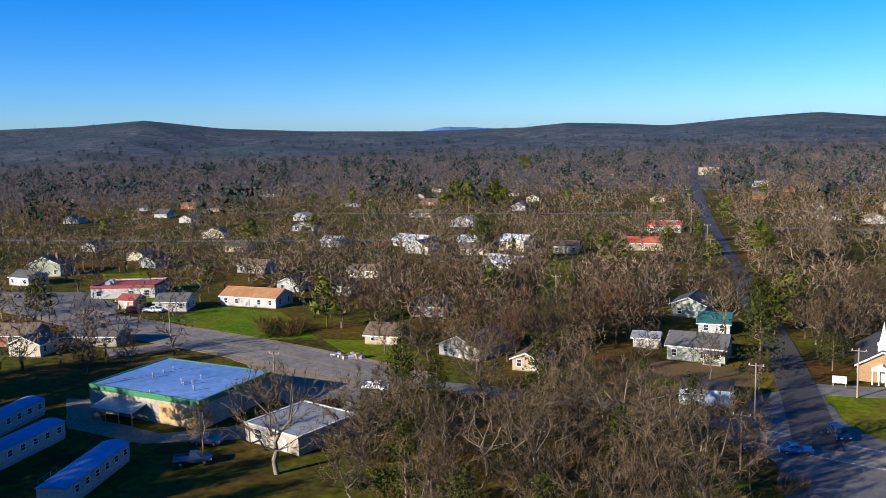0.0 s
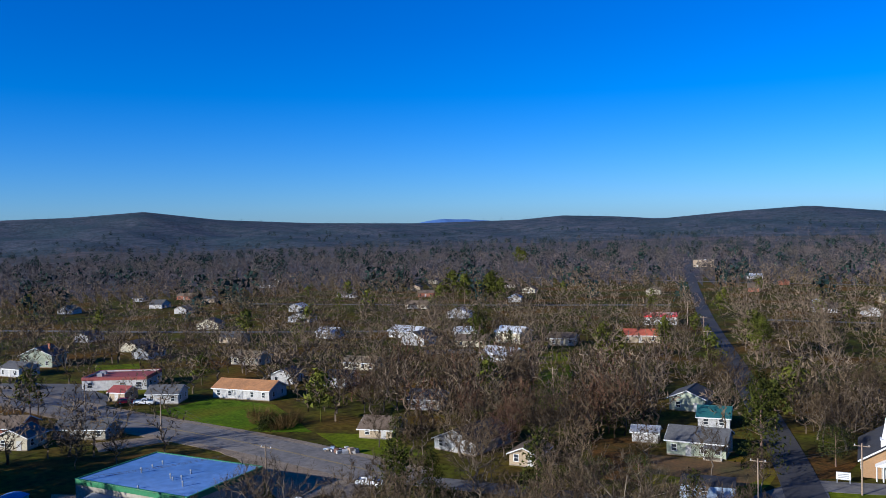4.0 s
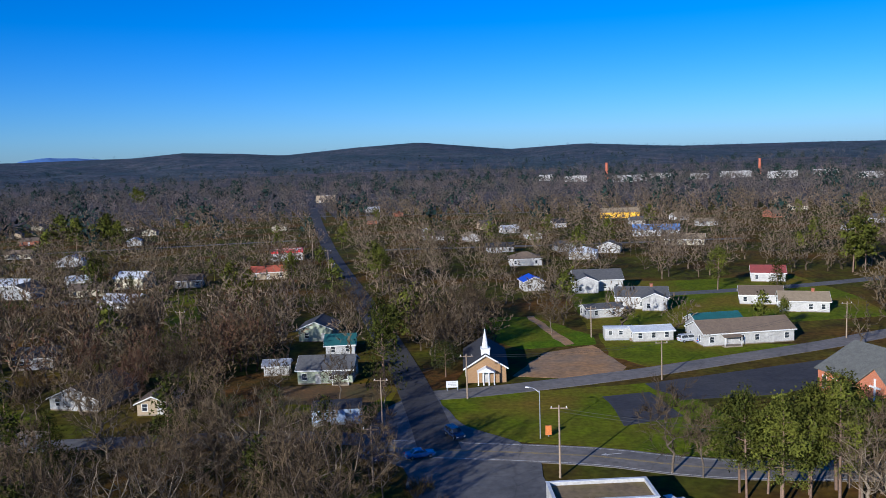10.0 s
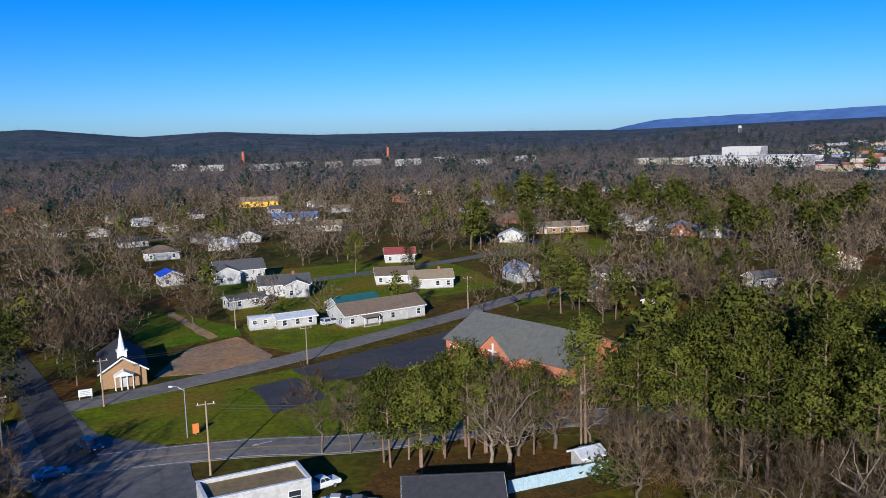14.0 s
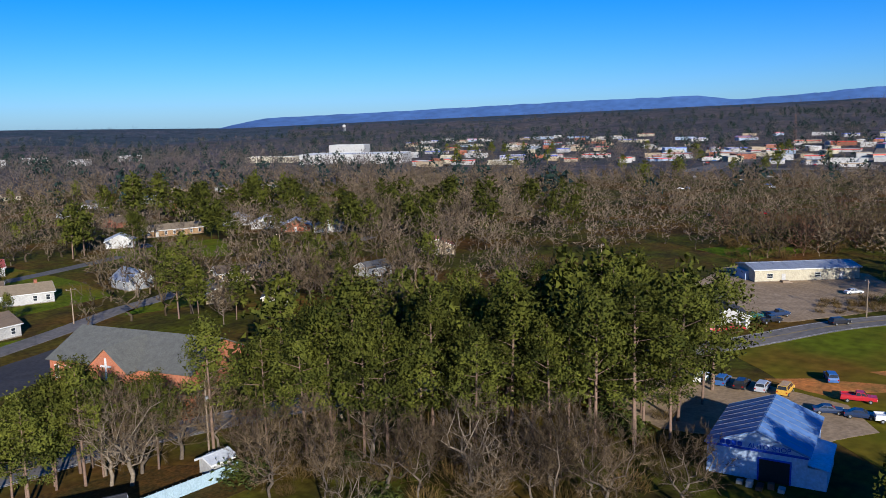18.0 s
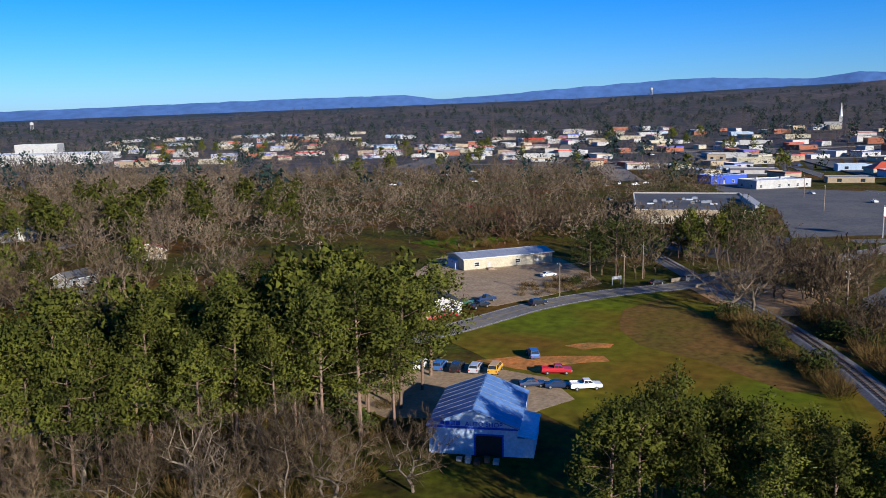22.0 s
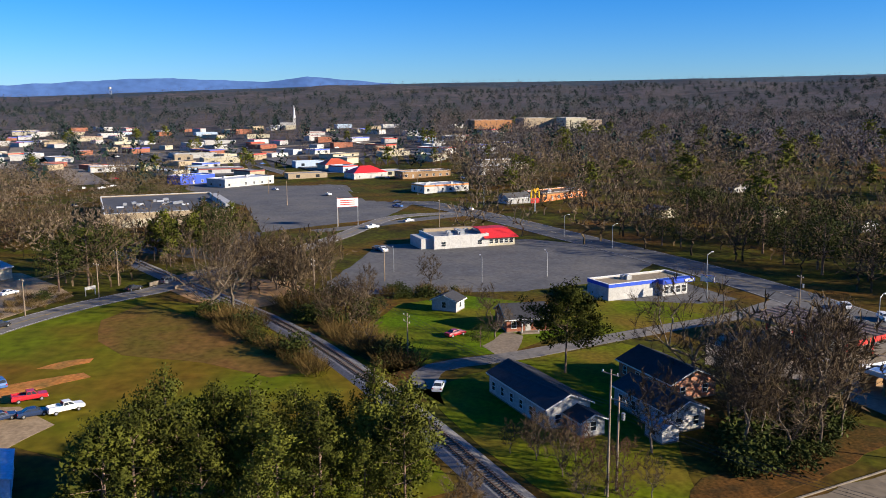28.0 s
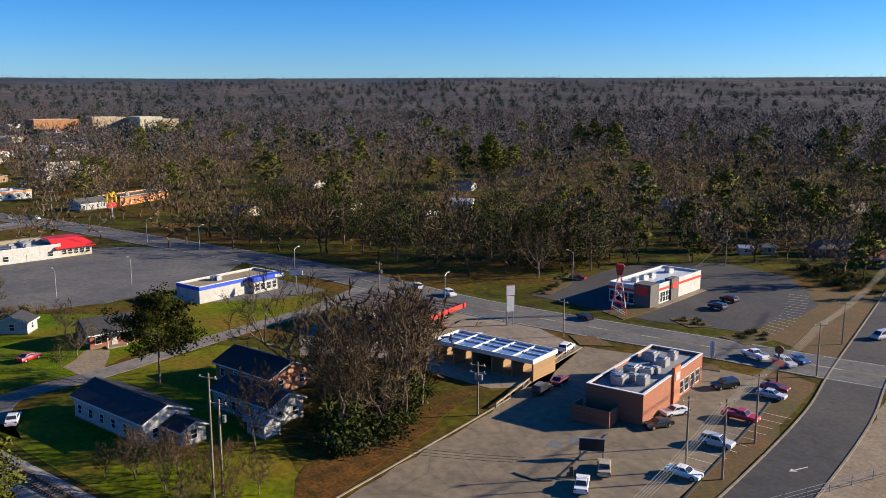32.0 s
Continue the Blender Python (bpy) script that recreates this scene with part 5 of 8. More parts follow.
# red-roofed restaurant
e = flat_block(286, -57, -80.4, 20, 16, 4.4, WHITE, GRAVELROOF, "white restaurant with roof units and a bright red mansard wing", nf=3, ns=2, hvac=8, name="restaurant", category="restaurant")
part("wing_wall", MB().box(10, -8, -.3, 20, 6, 3.0), CREAM, e)
part("red_roof", MB().slab([(8, -9.2, 2.9), (21, -9.2, 2.9), (19, -3.5, 5.4), (8, -3.5, 5.4)], -.15).slab([(21, -9.2, 2.9), (21, 7, 2.9), (19, 3, 5.4), (19, -3.5, 5.4)], -.15).slab([(8, -3.5, 5.4), (19, -3.5, 5.4), (19, 3, 5.4), (8, 3, 5.4)], -.15), REDROOF, e, "bright red sloping roof")
for k in range(5):
    window(e, 11 + 1.9 * k, -8, .9, 0, 1.4, 1.4)
part("annexe", MB().box(-14, -6, -.3, -10, 6, 3.6), WHITE, e)
part("tan_front", MB().box(-9, 6, 4.0, 10, 8.05, 5.0), TAN, e)
# blue-trimmed white shop
e = flat_block(200, -88.5, -75.3, 25, 9, 4.2, WHITE, TANSHINGLE, "white shop with a bright blue fascia", band=BLUEPAINT, trim=TRIM, nf=0, ns=0, hvac=2, name="shop", category="shop")
part("entrance", MB().box(3, -6.2, -.2, 11, -4.5, 3.2), WHITE, e)
part("entrance_canopy", MB().box(2.5, -6.8, 3.2, 12.9, -4.5, 4.3), BLUEPAINT, e, "bright blue canopy")
for k in range(4):
    window(e, 4.2 + 1.9 * k, -6.2, .7, 0, 1.4, 1.7)
part("sign_panel", MB().box(9.5, -6.95, 3.4, 12.4, -6.8, 4.1), TRIM, e)
# houses by the railway
house(192.3, -37, 55, 6.3, 5, 2.7, WHITE, DARKSHINGLE, "white wooden shed with a dark roof", nf=1, ns=1, doors=(0,), name="shed", category="shed", axis="y")
house(174, -50, -90, 9.5, 10, 3, BRICK, DARKSHINGLE, "small red brick house with a dark roof", nf=3, porch=(0, 4, 2))
house(124.5, -38.5, 13, 19, 7.6, 3.6, WHITE, DARKSHINGLE, "long white clapboard house with a black roof", nf=6, doors=())
house(113, -42.5, 13, 4, 4, 2.6, WHITE, DARKSHINGLE, "low white back porch wing", nf=1, ns=1, doors=(0,))
house(117, -55.8, 12.4, 14, 6.5, 3.4, WHITE, DARKSHINGLE, "white house with a black roof under the trees", nf=4, doors=())
house(108.4, -52.5, 12.4, 4, 3, 2.4, WHITE, METALROOF, "small white shed with a metal roof", nf=1, ns=0, doors=(0,), name="shed", category="shed")
house(130.5, -63.5, 12, 15, 9, 3.2, BRICKORANGE, DARKSHINGLE, "orange brick house with a dark roof", nf=4, porch=(-4, 3.5, 1.6))
# car wash with open bays
e = thing("car_wash", 112.4, -101.5, 0, 14.5, "open brick car wash with a pale blue flat roof", "car wash")
BLD.append((112.4, -101.5, 14.5, 22, 9))
part("roof", MB().box(-11, -4.2, 3.5, 11, 4.2, 3.7), BLUEROOF, e, "pale blue flat roof")
part("fascia", MB().box(-11.1, -4.35, 3.3, 11.1, -4.2, 4.1).box(-11.1, 4.2, 3.3, 11.1, 4.35, 4.1).box(-11.1, -4.2, 3.3, -11, 4.2, 4.1).box(11, -4.2, 3.3, 11.1, 4.2, 4.1), TRIM, e, "white roof edge")
for k in range(6):
    x = -10.8 + 4.32 * k
    part("bay_wall", MB().box(x - .15, -3.9, -.2, x + .15, 3.9, 3.5), TANBRICK, e, "tan brick bay wall")
    part("roof_beam", MB().box(x - .12, -4.2, 3.72, x + .12, 4.2, 4.0), TRIM, e)
for s in (-2.2, 0.3):
    part("roof_rail", MB().box(-10.8, s, 3.72, 10.8, s + .12, 3.95), TRIM, e)
part("back_wall", MB().box(-2, -4.0, -.2, 2.4, -3.7, 3.3), BRICKORANGE, e)
# petrol station canopy and kiosk
e = thing("petrol_station", 147, -104, 0, 20, "petrol station canopy with a red fascia and open slats", "petrol station")
BLD.append((147, -104, 20, 26, 17))
part("canopy", MB().box(-13, -7.5, 4.6, 13, 7.5, 4.9), mat("dark_canopy_deck", (0.13, 0.09, 0.08), (0.09, 0.065, 0.06), .4, .8), e)
part("fascia", MB().box(-13.15, -7.5, 4.3, -13, 7.5, 5.3), REDPAINT, e, "bright red end fascia")
for s, L_ in ((-7.6, "front"), (7.5, "back")):
    part("edge_beam", MB().box(-13, s, 4.35, 13, s + .1, 5.0), TAN, e, "weathered tan edge beam")
for k in range(7):
    part("canopy_rail", MB().box(-13, -6.6 + 2.1 * k, 4.95, 13, -6.45 + 2.1 * k, 5.1), TAN, e, "pale roof rail")
for x in (-9, 0, 9):
    for y in (-4, 4):
        part("column", MB().box(x - .25, y - .25, -.1, x + .25, y + .25, 4.6), REDPAINT, e, "red column")
        part("pump", MB().box(x - .4, y + .5, .15, x + .4, y + 1.0, 1.8), WHITE, e, "white fuel pump")
part("kiosk", MB().box(-4, -2.2, -.1, 4, 2.2, 3.4), CREAM, e)
for k in range(3):
    window(e, -2.6 + 2.6 * k, -2.2, .9, 0, 1.6, 1.4)
# brick restaurant by the side road
e = flat_block(83.8, -110.2, -74.1, 26.5, 9.4, 5.0, BRICK, GRAVELROOF, "red brick restaurant with a flat grey roof full of units", nf=0, ns=0, hvac=7, name="restaurant", category="restaurant", trim=TRIM)
BKE = e
for k in range(4):
    window(e, 3 + 2.6 * k, -4.7, .6, 0, 1.8, 2.2)
part("pier", MB().box(-1.4, -5.1, -.1, 1.4, -4.6, 6.2), BRICKORANGE, e, "raised orange brick pier")
part("wall_sign", MB().box(-.9, -5.2, 3.9, .9, -5.1, 5.2), WHITE, e, "white roundel sign panel")
part("service_yard", MB().box(-17, -1, -.1, -16.8, 5.4, 2.6).box(-16.8, -1, -.1, -13.26, -.8, 2.6).box(-16.8, 5.2, -.1, -13.26, 5.4, 2.6), BRICK, e, "brick service yard wall")
part("bin", MB().box(-16, .6, 0, -14, 4.6, 1.5), mat("dark_blue_bin", (0.02, 0.05, 0.13), None, 2, .6), e, "dark blue refuse skip")
part("duct", MB().tube((2, 0, 4.5), (6, 1, 4.5), .35, .35, 8).tube((-6, 1, 4.2), (-6, 1, 5.4), .4, .3, 8), WHITE, e, "white roof duct")
for k, (x, y, s) in enumerate(((-9, 1, 1.2), (-7, -2, 1.0), (-3, 1.5, 1.3), (4, -1, 1.1), (6, 1.8, 1.2), (8.5, -1, .9))):
    part("roof_unit", MB().box(x - s, y - s * .8, 4.5, x + s, y + s * .8, 5.9).box(x - s * .6, y - s * .5, 5.9, x + s * .6, y + s * .5, 6.1), STEEL, e, "pale metal roof unit")
# white restaurant with red bands beyond the highway
e = flat_block(130.5, -173.5, -79.9, 28, 11, 5, WHITE, WHITEROOF, "white restaurant with red bands and a pale roof", nf=0, ns=0, hvac=5, name="restaurant", category="restaurant", trim=TRIM)
part("red_band", MB().box(-14.1, -5.6, 3.4, 14.1, -5.5, 4.0).box(-14.1, -5.5, 3.4, -14.0, 5.6, 4.0).box(14, -5.5, 3.4, 14.1, 5.6, 4.0), REDPAINT, e, "bright red band")
part("front_tower", MB().box(-14.4, -5.9, -.1, -10, -1.5, 5.6), mat("dark_grey_render", (0.11, 0.105, 0.1), None, 1, .8), e, "dark grey corner tower")
part("front_tower", MB().box(-3.5, -5.9, -.1, .5, -4, 5.5), MATS["dark_grey_render"], e, "dark grey entrance tower")
part("red_panel", MB().box(-14.5, -5.2, 3.0, -14.4, -2.2, 5.0).box(-2.9, -5.98, 3.0, -.2, -5.9, 4.6), REDPAINT, e, "red sign panel")
for k in range(4):
    window(e, -8 + 1.4 * k, -5.5, .5, 0, 1.2, 2.4)
    window(e, -14, -.6 + 1.7 * k, .5, -90, 1.4, 2.4)
part("walkway", MB().box(-13, -7.5, 0, 14, -5.5, .16), CONCRETE, e)
# tall lattice mast sign
e = thing("lattice_mast", 123.3, -150.2, 0, 38, "tall red and white lattice mast with a red shield on top", "sign mast")
for sx in (-1, 1):
    for sy in (-1, 1):
        for k in range(5):
            a, b = 1 - k / 6, 1 - (k + 1) / 6
            part("leg", MB().tube((sx * 1.9 * a, sy * 1.1 * a, 1.9 * k), (sx * 1.9 * b, sy * 1.1 * b, 1.9 * k + 1.9), .1, .09, 5), (REDPAINT, TRIM)[k % 2], e)
            part("brace", MB().tube((sx * 1.9 * a, sy * 1.1 * a, 1.9 * k), (-sx * 1.9 * b, sy * 1.1 * b, 1.9 * k + 1.9), .05, .05, 4), (TRIM, REDPAINT)[k % 2], e)
part("shield", MB().side([(-.55, 9.3), (.55, 9.3), (1.0, 11.4), (.75, 11.9), (-.75, 11.9), (-1.0, 11.4)], -.5, .5), REDPAINT, e, "red sign head")
part("shield_stripe", MB().box(-.6, -.54, 10.6, .6, -.5, 11.5), TRIM, e, "white sign panel")
house(131, -268.6, 52, 17, 10, 3, BRICK, SHINGLE, "brick bungalow with a grey hipped roof", hip=True, nf=5)
house(112, -262, 40, 13, 9, 3, BRICK, DULLRED, "brick bungalow with a red-brown roof", nf=4)
house(150, -245, 50, 4, 3, 2.4, WHITE, METALROOF, "small white shed behind the bungalow", nf=1, ns=0, doors=(0,), name="shed", category="shed")
house(146, -252, 50, 4, 3.4, 2.6, TAN, SHINGLE, "small tan shed behind the bungalow", nf=1, ns=0, doors=(0,), name="shed", category="shed")
for x, y, r in ((300, -250, 40), (330, -205, 20), (270, -290, 60), (360, -300, 30), (240, -330, 70), (420, -240, 10), (200, -300, 60), (395, -380, 45), (315, -400, 50), (250, -235, 35), (285, -215, 15), (340, -160, 10), (180, -380, 75)):
    house(x, y, r, random.uniform(10, 14), 9, 3, random.choice((WHITE, WHITE, GREY, CREAM)), random.choice((SHINGLE, SHINGLE, WHITEROOF, BROWNSHINGLE)), "house half hidden under tall trees", far=True, nf=3, group="houses in the eastern wood")
# neighbourhood houses among the trees
rnd = random.Random(7)
for az, r, n in ((52, 330, 9), (47, 420, 9), (38, 390, 8), (30, 470, 9), (24, 330, 6), (36, 560, 10), (50, 560, 9), (20, 520, 8), (6, 420, 8), (2, 520, 9), (-6, 430, 9), (-12, 520, 9), (-20, 470, 8), (-24, 590, 8), (10, 640, 9), (-34, 560, 8), (44, 690, 9), (28, 700, 9)):
    for k in range(n):
        a = radians(az + rnd.uniform(-6, 6))
        q = r * rnd.uniform(.85, 1.15)
        x, y = -q * math.sin(a), q * math.cos(a)
        if rnd.random() < .45 or any(math.hypot(x - b[0], y - b[1]) < 17 for b in BLD) or any(min(math.hypot(x - p[0], y - p[1]) for p in pts) < 12 for pts, w in ROADS):
            continue
        wall, roof, words = rnd.choice(((WHITE, SHINGLE, "white house with a grey roof"), (WHITE, WHITEROOF, "white house with a pale metal roof"), (CREAM, BROWNSHINGLE, "cream house with a brown roof"), (TAN, SHINGLE, "tan house with a grey roof"), (GREY, DARKSHINGLE, "grey house with a dark roof"), (BRICK, BROWNSHINGLE, "brick house with a brown roof"), (WHITE, TANSHINGLE, "white house with a tan roof")))
        house(x, y, 13 + rnd.choice((0, 90)) + rnd.uniform(-8, 8), rnd.uniform(8.5, 13), rnd.uniform(7, 9), 2.9, wall, roof, words + " among bare trees", axis=rnd.choice("xxy"), far=True, nf=3, ns=0, group="neighbourhood houses")
# the town centre: many low flat shops
for k in range(420):
    a = radians(rnd.uniform(-106, -44))
    azd = math.degrees(a)
    near = 860 if azd > -66 else 860 - (-66 - azd) * 14 if azd > -88 else 560
    q = near + (1900 - near) * rnd.random() ** 1.3
    x, y = -q * math.sin(a), q * math.cos(a)
    L, W = rnd.uniform(12, 34), rnd.uniform(10, 20)
    if (float(terrain(x, y)) - 48) / q > -.024:
        continue
    if any(math.hypot(x - b[0], y - b[1]) < (L + b[3]) * .5 for b in BLD):
        continue
    wall, roof, words = rnd.choice(((WHITE, WHITEROOF, "white shop with a pale roof"), (WHITE, GRAVELROOF, "white shop with a grey roof"), (TAN, GRAVELROOF, "tan shop with a flat roof"), (WHITE, WHITEROOF, "white store with a pale flat roof"), (BRICK, GRAVELROOF, "brick shop with a flat roof"), (CREAM, WHITEROOF, "cream store with a pale roof"), (CREAM, GRAVELROOF, "cream shop with a grey roof"), (BLUEGREY, WHITEROOF, "blue-grey flat store")))
    band = rnd.choice((None, None, None, None, REDPAINT, BLUEPAINT, DULLRED, TAN))
    flat_block(x, y, -50 + rnd.choice((0, 90, -25)) + rnd.uniform(-6, 6), L, W, rnd.uniform(3.4, 5.8), wall, roof, words + " in the town centre", nf=2 if q < 800 else 0, ns=0, hvac=0, far=True, doors=(), band=band, group="town centre shops", ww=2.6, wh=2.0)
for k in range(64):
    a = radians(rnd.uniform(-97, -60))
    q = rnd.uniform(600 if a < radians(-82) else 900, 1300)
    x, y = -q * math.sin(a), q * math.cos(a)
    L, W = rnd.uniform(9, 20), rnd.uniform(8, 14)
    if (float(terrain(x, y)) - 48) / q > -.026:
        continue
    if any(math.hypot(x - b[0], y - b[1]) < (L + b[3]) * .45 for b in BLD):
        continue
    wall, roof, words = rnd.choice(((WHITE, WHITEROOF, "small white store with a pale roof"), (WHITE, BLUEROOF, "white store with a blue roof"), (CREAM, GRAVELROOF, "cream store with a grey roof"), (BRICK, WHITEROOF, "brick store with a pale roof"), (GREY, METALROOF, "grey metal shed"), (WHITE, REDROOF, "white store with a red roof"), (TAN, TANSHINGLE, "tan store with a tan roof")))
    flat_block(x, y, -50 + rnd.choice((0, 90)) + rnd.uniform(-8, 8), L, W, rnd.uniform(3.2, 5.4), wall, roof, words + " in the town centre", nf=0, ns=0, hvac=0, far=True, doors=(), group="town centre shops", drop=.04)
# pale works and sheds round the chimneys
for az, r, L in ((-5, 1230, 30), (-8.5, 1180, 44), (-10.5, 1280, 26), (-13, 1200, 20), (-15.2, 1240, 40), (-18, 1190, 34), (-20.5, 1260, 28), (-23, 1150, 24), (-3, 1300, 20), (-26, 1240, 30)):
    x, y = -r * math.sin(radians(az)), r * math.cos(radians(az))
    flat_block(x, y, -az, L, 16, rnd.uniform(6, 9), WHITE, WHITEROOF, "pale works building near the brick chimneys", nf=2, ns=0, hvac=0, far=True, doors=(), group="works buildings")
# white factory, hospital, stacks, spire, masts
flat_block(635, 745, -55, 120, 50, 11, WHITE, WHITEROOF, "huge white factory with a pale roof", nf=0, ns=0, hvac=5, name="factory", category="factory")
flat_block(672, 800, -55, 44, 30, 19, WHITE, WHITEROOF, "tall white factory block", nf=0, ns=0, hvac=2, name="factory", category="factory")
flat_block(600, 860, -55, 60, 26, 7, CREAM, WHITEROOF, "low cream factory wing with a pale roof", nf=0, ns=0, hvac=2, name="factory", category="factory")
for k, (x, y, L, h, m) in enumerate(((978, -239, 46, 14, mat("orange_tan_brick", (0.36, 0.17, 0.07), (0.29, 0.14, 0.065), .4, .9)), (984, -296, 38, 15, TAN), (976, -350, 44, 12, TAN), (955, -332, 26, 16, CREAM))):
    flat_block(x, y, -86, L, 30, h, m, GRAVELROOF, "hospital block of several storeys with tan and orange walls", nf=9, ns=3, hvac=4, name="hospital_block", category="hospital", ww=3, wh=3)


def far_pole(name, az, r, h, build, label, category):
    x, y = -r * math.sin(radians(az)), r * math.cos(radians(az))
    e = thing(name, x, y, float(terrain(x, y)), 0, label, category)
    build(e, h)
    return e


STACK = mat("brick_stack", (0.42, 0.13, 0.07), (0.34, 0.1, 0.06), .3, .9)


def stack(e, h):
    part("shaft", MB().tube((0, 0, 0), (0, 0, h), 2.6, 1.7, 12), STACK, e)
    part("rim", MB().tube((0, 0, h), (0, 0, h + 1.2), 2.0, 2.0, 12), STACK, e)


far_pole("chimney_stack", -7.05, 1250, 24, stack, "tall red brick factory chimney", "chimney")
far_pole("chimney_stack", -16.65, 1350, 22, stack, "tall red brick factory chimney", "chimney")


def spire(e, h):
    part("church_body", MB().box(-6, -10, 0, 6, 10, 6), WHITE, e)
    part("tower", MB().box(-2, -12, 0, 2, -8, 13), WHITE, e)
    part("spire", MB().tube((0, -10, 13), (0, -10, h), 1.9, .2, 8), TRIM, e)


far_pole("steeple_church", -90.2, 1250, 31, spire, "white church with a tall pointed spire", "church")


def lattice(e, h):
    for sx in (-1, 1):
        for sy in (-1, 1):
            part("leg", MB().tube((sx * 2.4, sy * 2.4, 0), (sx * .5, sy * .5, h), .13, .09, 4), RUST, e)
    for k in range(8):
        part("ring", MB().box(-2.3 + .22 * k, -2.3 + .22 * k, h * k / 8, 2.3 - .22 * k, 2.3 - .22 * k, h * k / 8 + .16), RUST, e)


far_pole("radio_mast", -68.9, 1150, 42, lattice, "grey lattice radio mast", "mast")


def tank(e, h):
    part("tank", MB().tube((0, 0, h - 6), (0, 0, h), 5, 5, 14).tube((0, 0, h), (0, 0, h + 2), 5, 1.2, 14), WHITE, e)
    for k in range(6):
        a = k * math.pi / 3
        part("leg", MB().tube((4.4 * math.cos(a), 4.4 * math.sin(a), 0), (4 * math.cos(a), 4 * math.sin(a), h - 6), .35, .35, 5), WHITE, e)


far_pole("water_tower", -79.3, 3300, 26, tank, "white water tower on a far hill", "water tower")
far_pole("water_tower", -39.7, 2600, 20, tank, "white water tower beyond the factory", "water tower")


# ---- trees ----
def tri_tube(out, p, q, r0, r1, n=3):
    d = q - p
    d = d / (np.linalg.norm(d) + 1e-9)
    u = np.cross(d, (0.3, 0.2, 1.0) if abs(d[2]) < .8 else (1.0, .2, .1))
    u /= np.linalg.norm(u)
    w = np.cross(d, u)
    base = len(out[0])
    for c, r in ((p, r0), (q, r1)):
        for i in range(n):
            t = 2 * math.pi * i / n
            out[0].append(c + (u * math.cos(t) + w * math.sin(t)) * r)
    for i in range(n):
        j = (i + 1) % n
        out[1].extend([(base + i, base + j, base + n + j), (base + i, base + n + j, base + n + i)])


def thin(out, p, q, w, rs):
    """A twig: one slim triangle."""
    s = rs.normal(size=3)
    s = s / np.linalg.norm(s) * w
    b = len(out[0])
    out[0].extend([p - s, p + s, q])
    out[1].append((b, b + 1, b + 2))


def arrays(o):
    return np.array(o[0], float).reshape(-1, 3), np.array(o[1], int).reshape(-1, 3)


def outward(V, F, core=None):
    """Crown normals that point away from the crown's core, or from the heart of each mass, and faces wound to match them."""
    N = V - (np.array([0, 0, .40]) if core is None else core)
    N = N / (np.linalg.norm(N, axis=1)[:, None] + 1e-9)
    g = np.cross(V[F[:, 1]] - V[F[:, 0]], V[F[:, 2]] - V[F[:, 0]])
    flip = np.sum(g * N[F[:, 0]], axis=1) < 0
    F = F.copy()
    F[flip] = F[flip][:, [0, 2, 1]]
    g[flip] *= -1
    g = g / (np.linalg.norm(g, axis=1)[:, None] + 1e-9)
    M = N * (.55 if core is None else 1.6)
    for k in range(3):
        M[F[:, k]] += g
    return M / (np.linalg.norm(M, axis=1)[:, None] + 1e-9), F


def slivers(P, Q, w, rs):
    """Many twigs at once: one slim triangle from each P to each Q."""
    k = rs.normal(size=P.shape)
    k = k / (np.linalg.norm(k, axis=1)[:, None] + 1e-9) * np.reshape(w, (-1, 1))
    V = np.stack([P - k, P + k, Q], 1).reshape(-1, 3)
    return V, np.arange(len(V)).reshape(-1, 3)


def joined(*meshes):
    V, F, n = [], [], 0
    for v, f in meshes:
        V.append(v)
        F.append(f + n)
        n += len(v)
    return np.concatenate(V), np.concatenate(F)


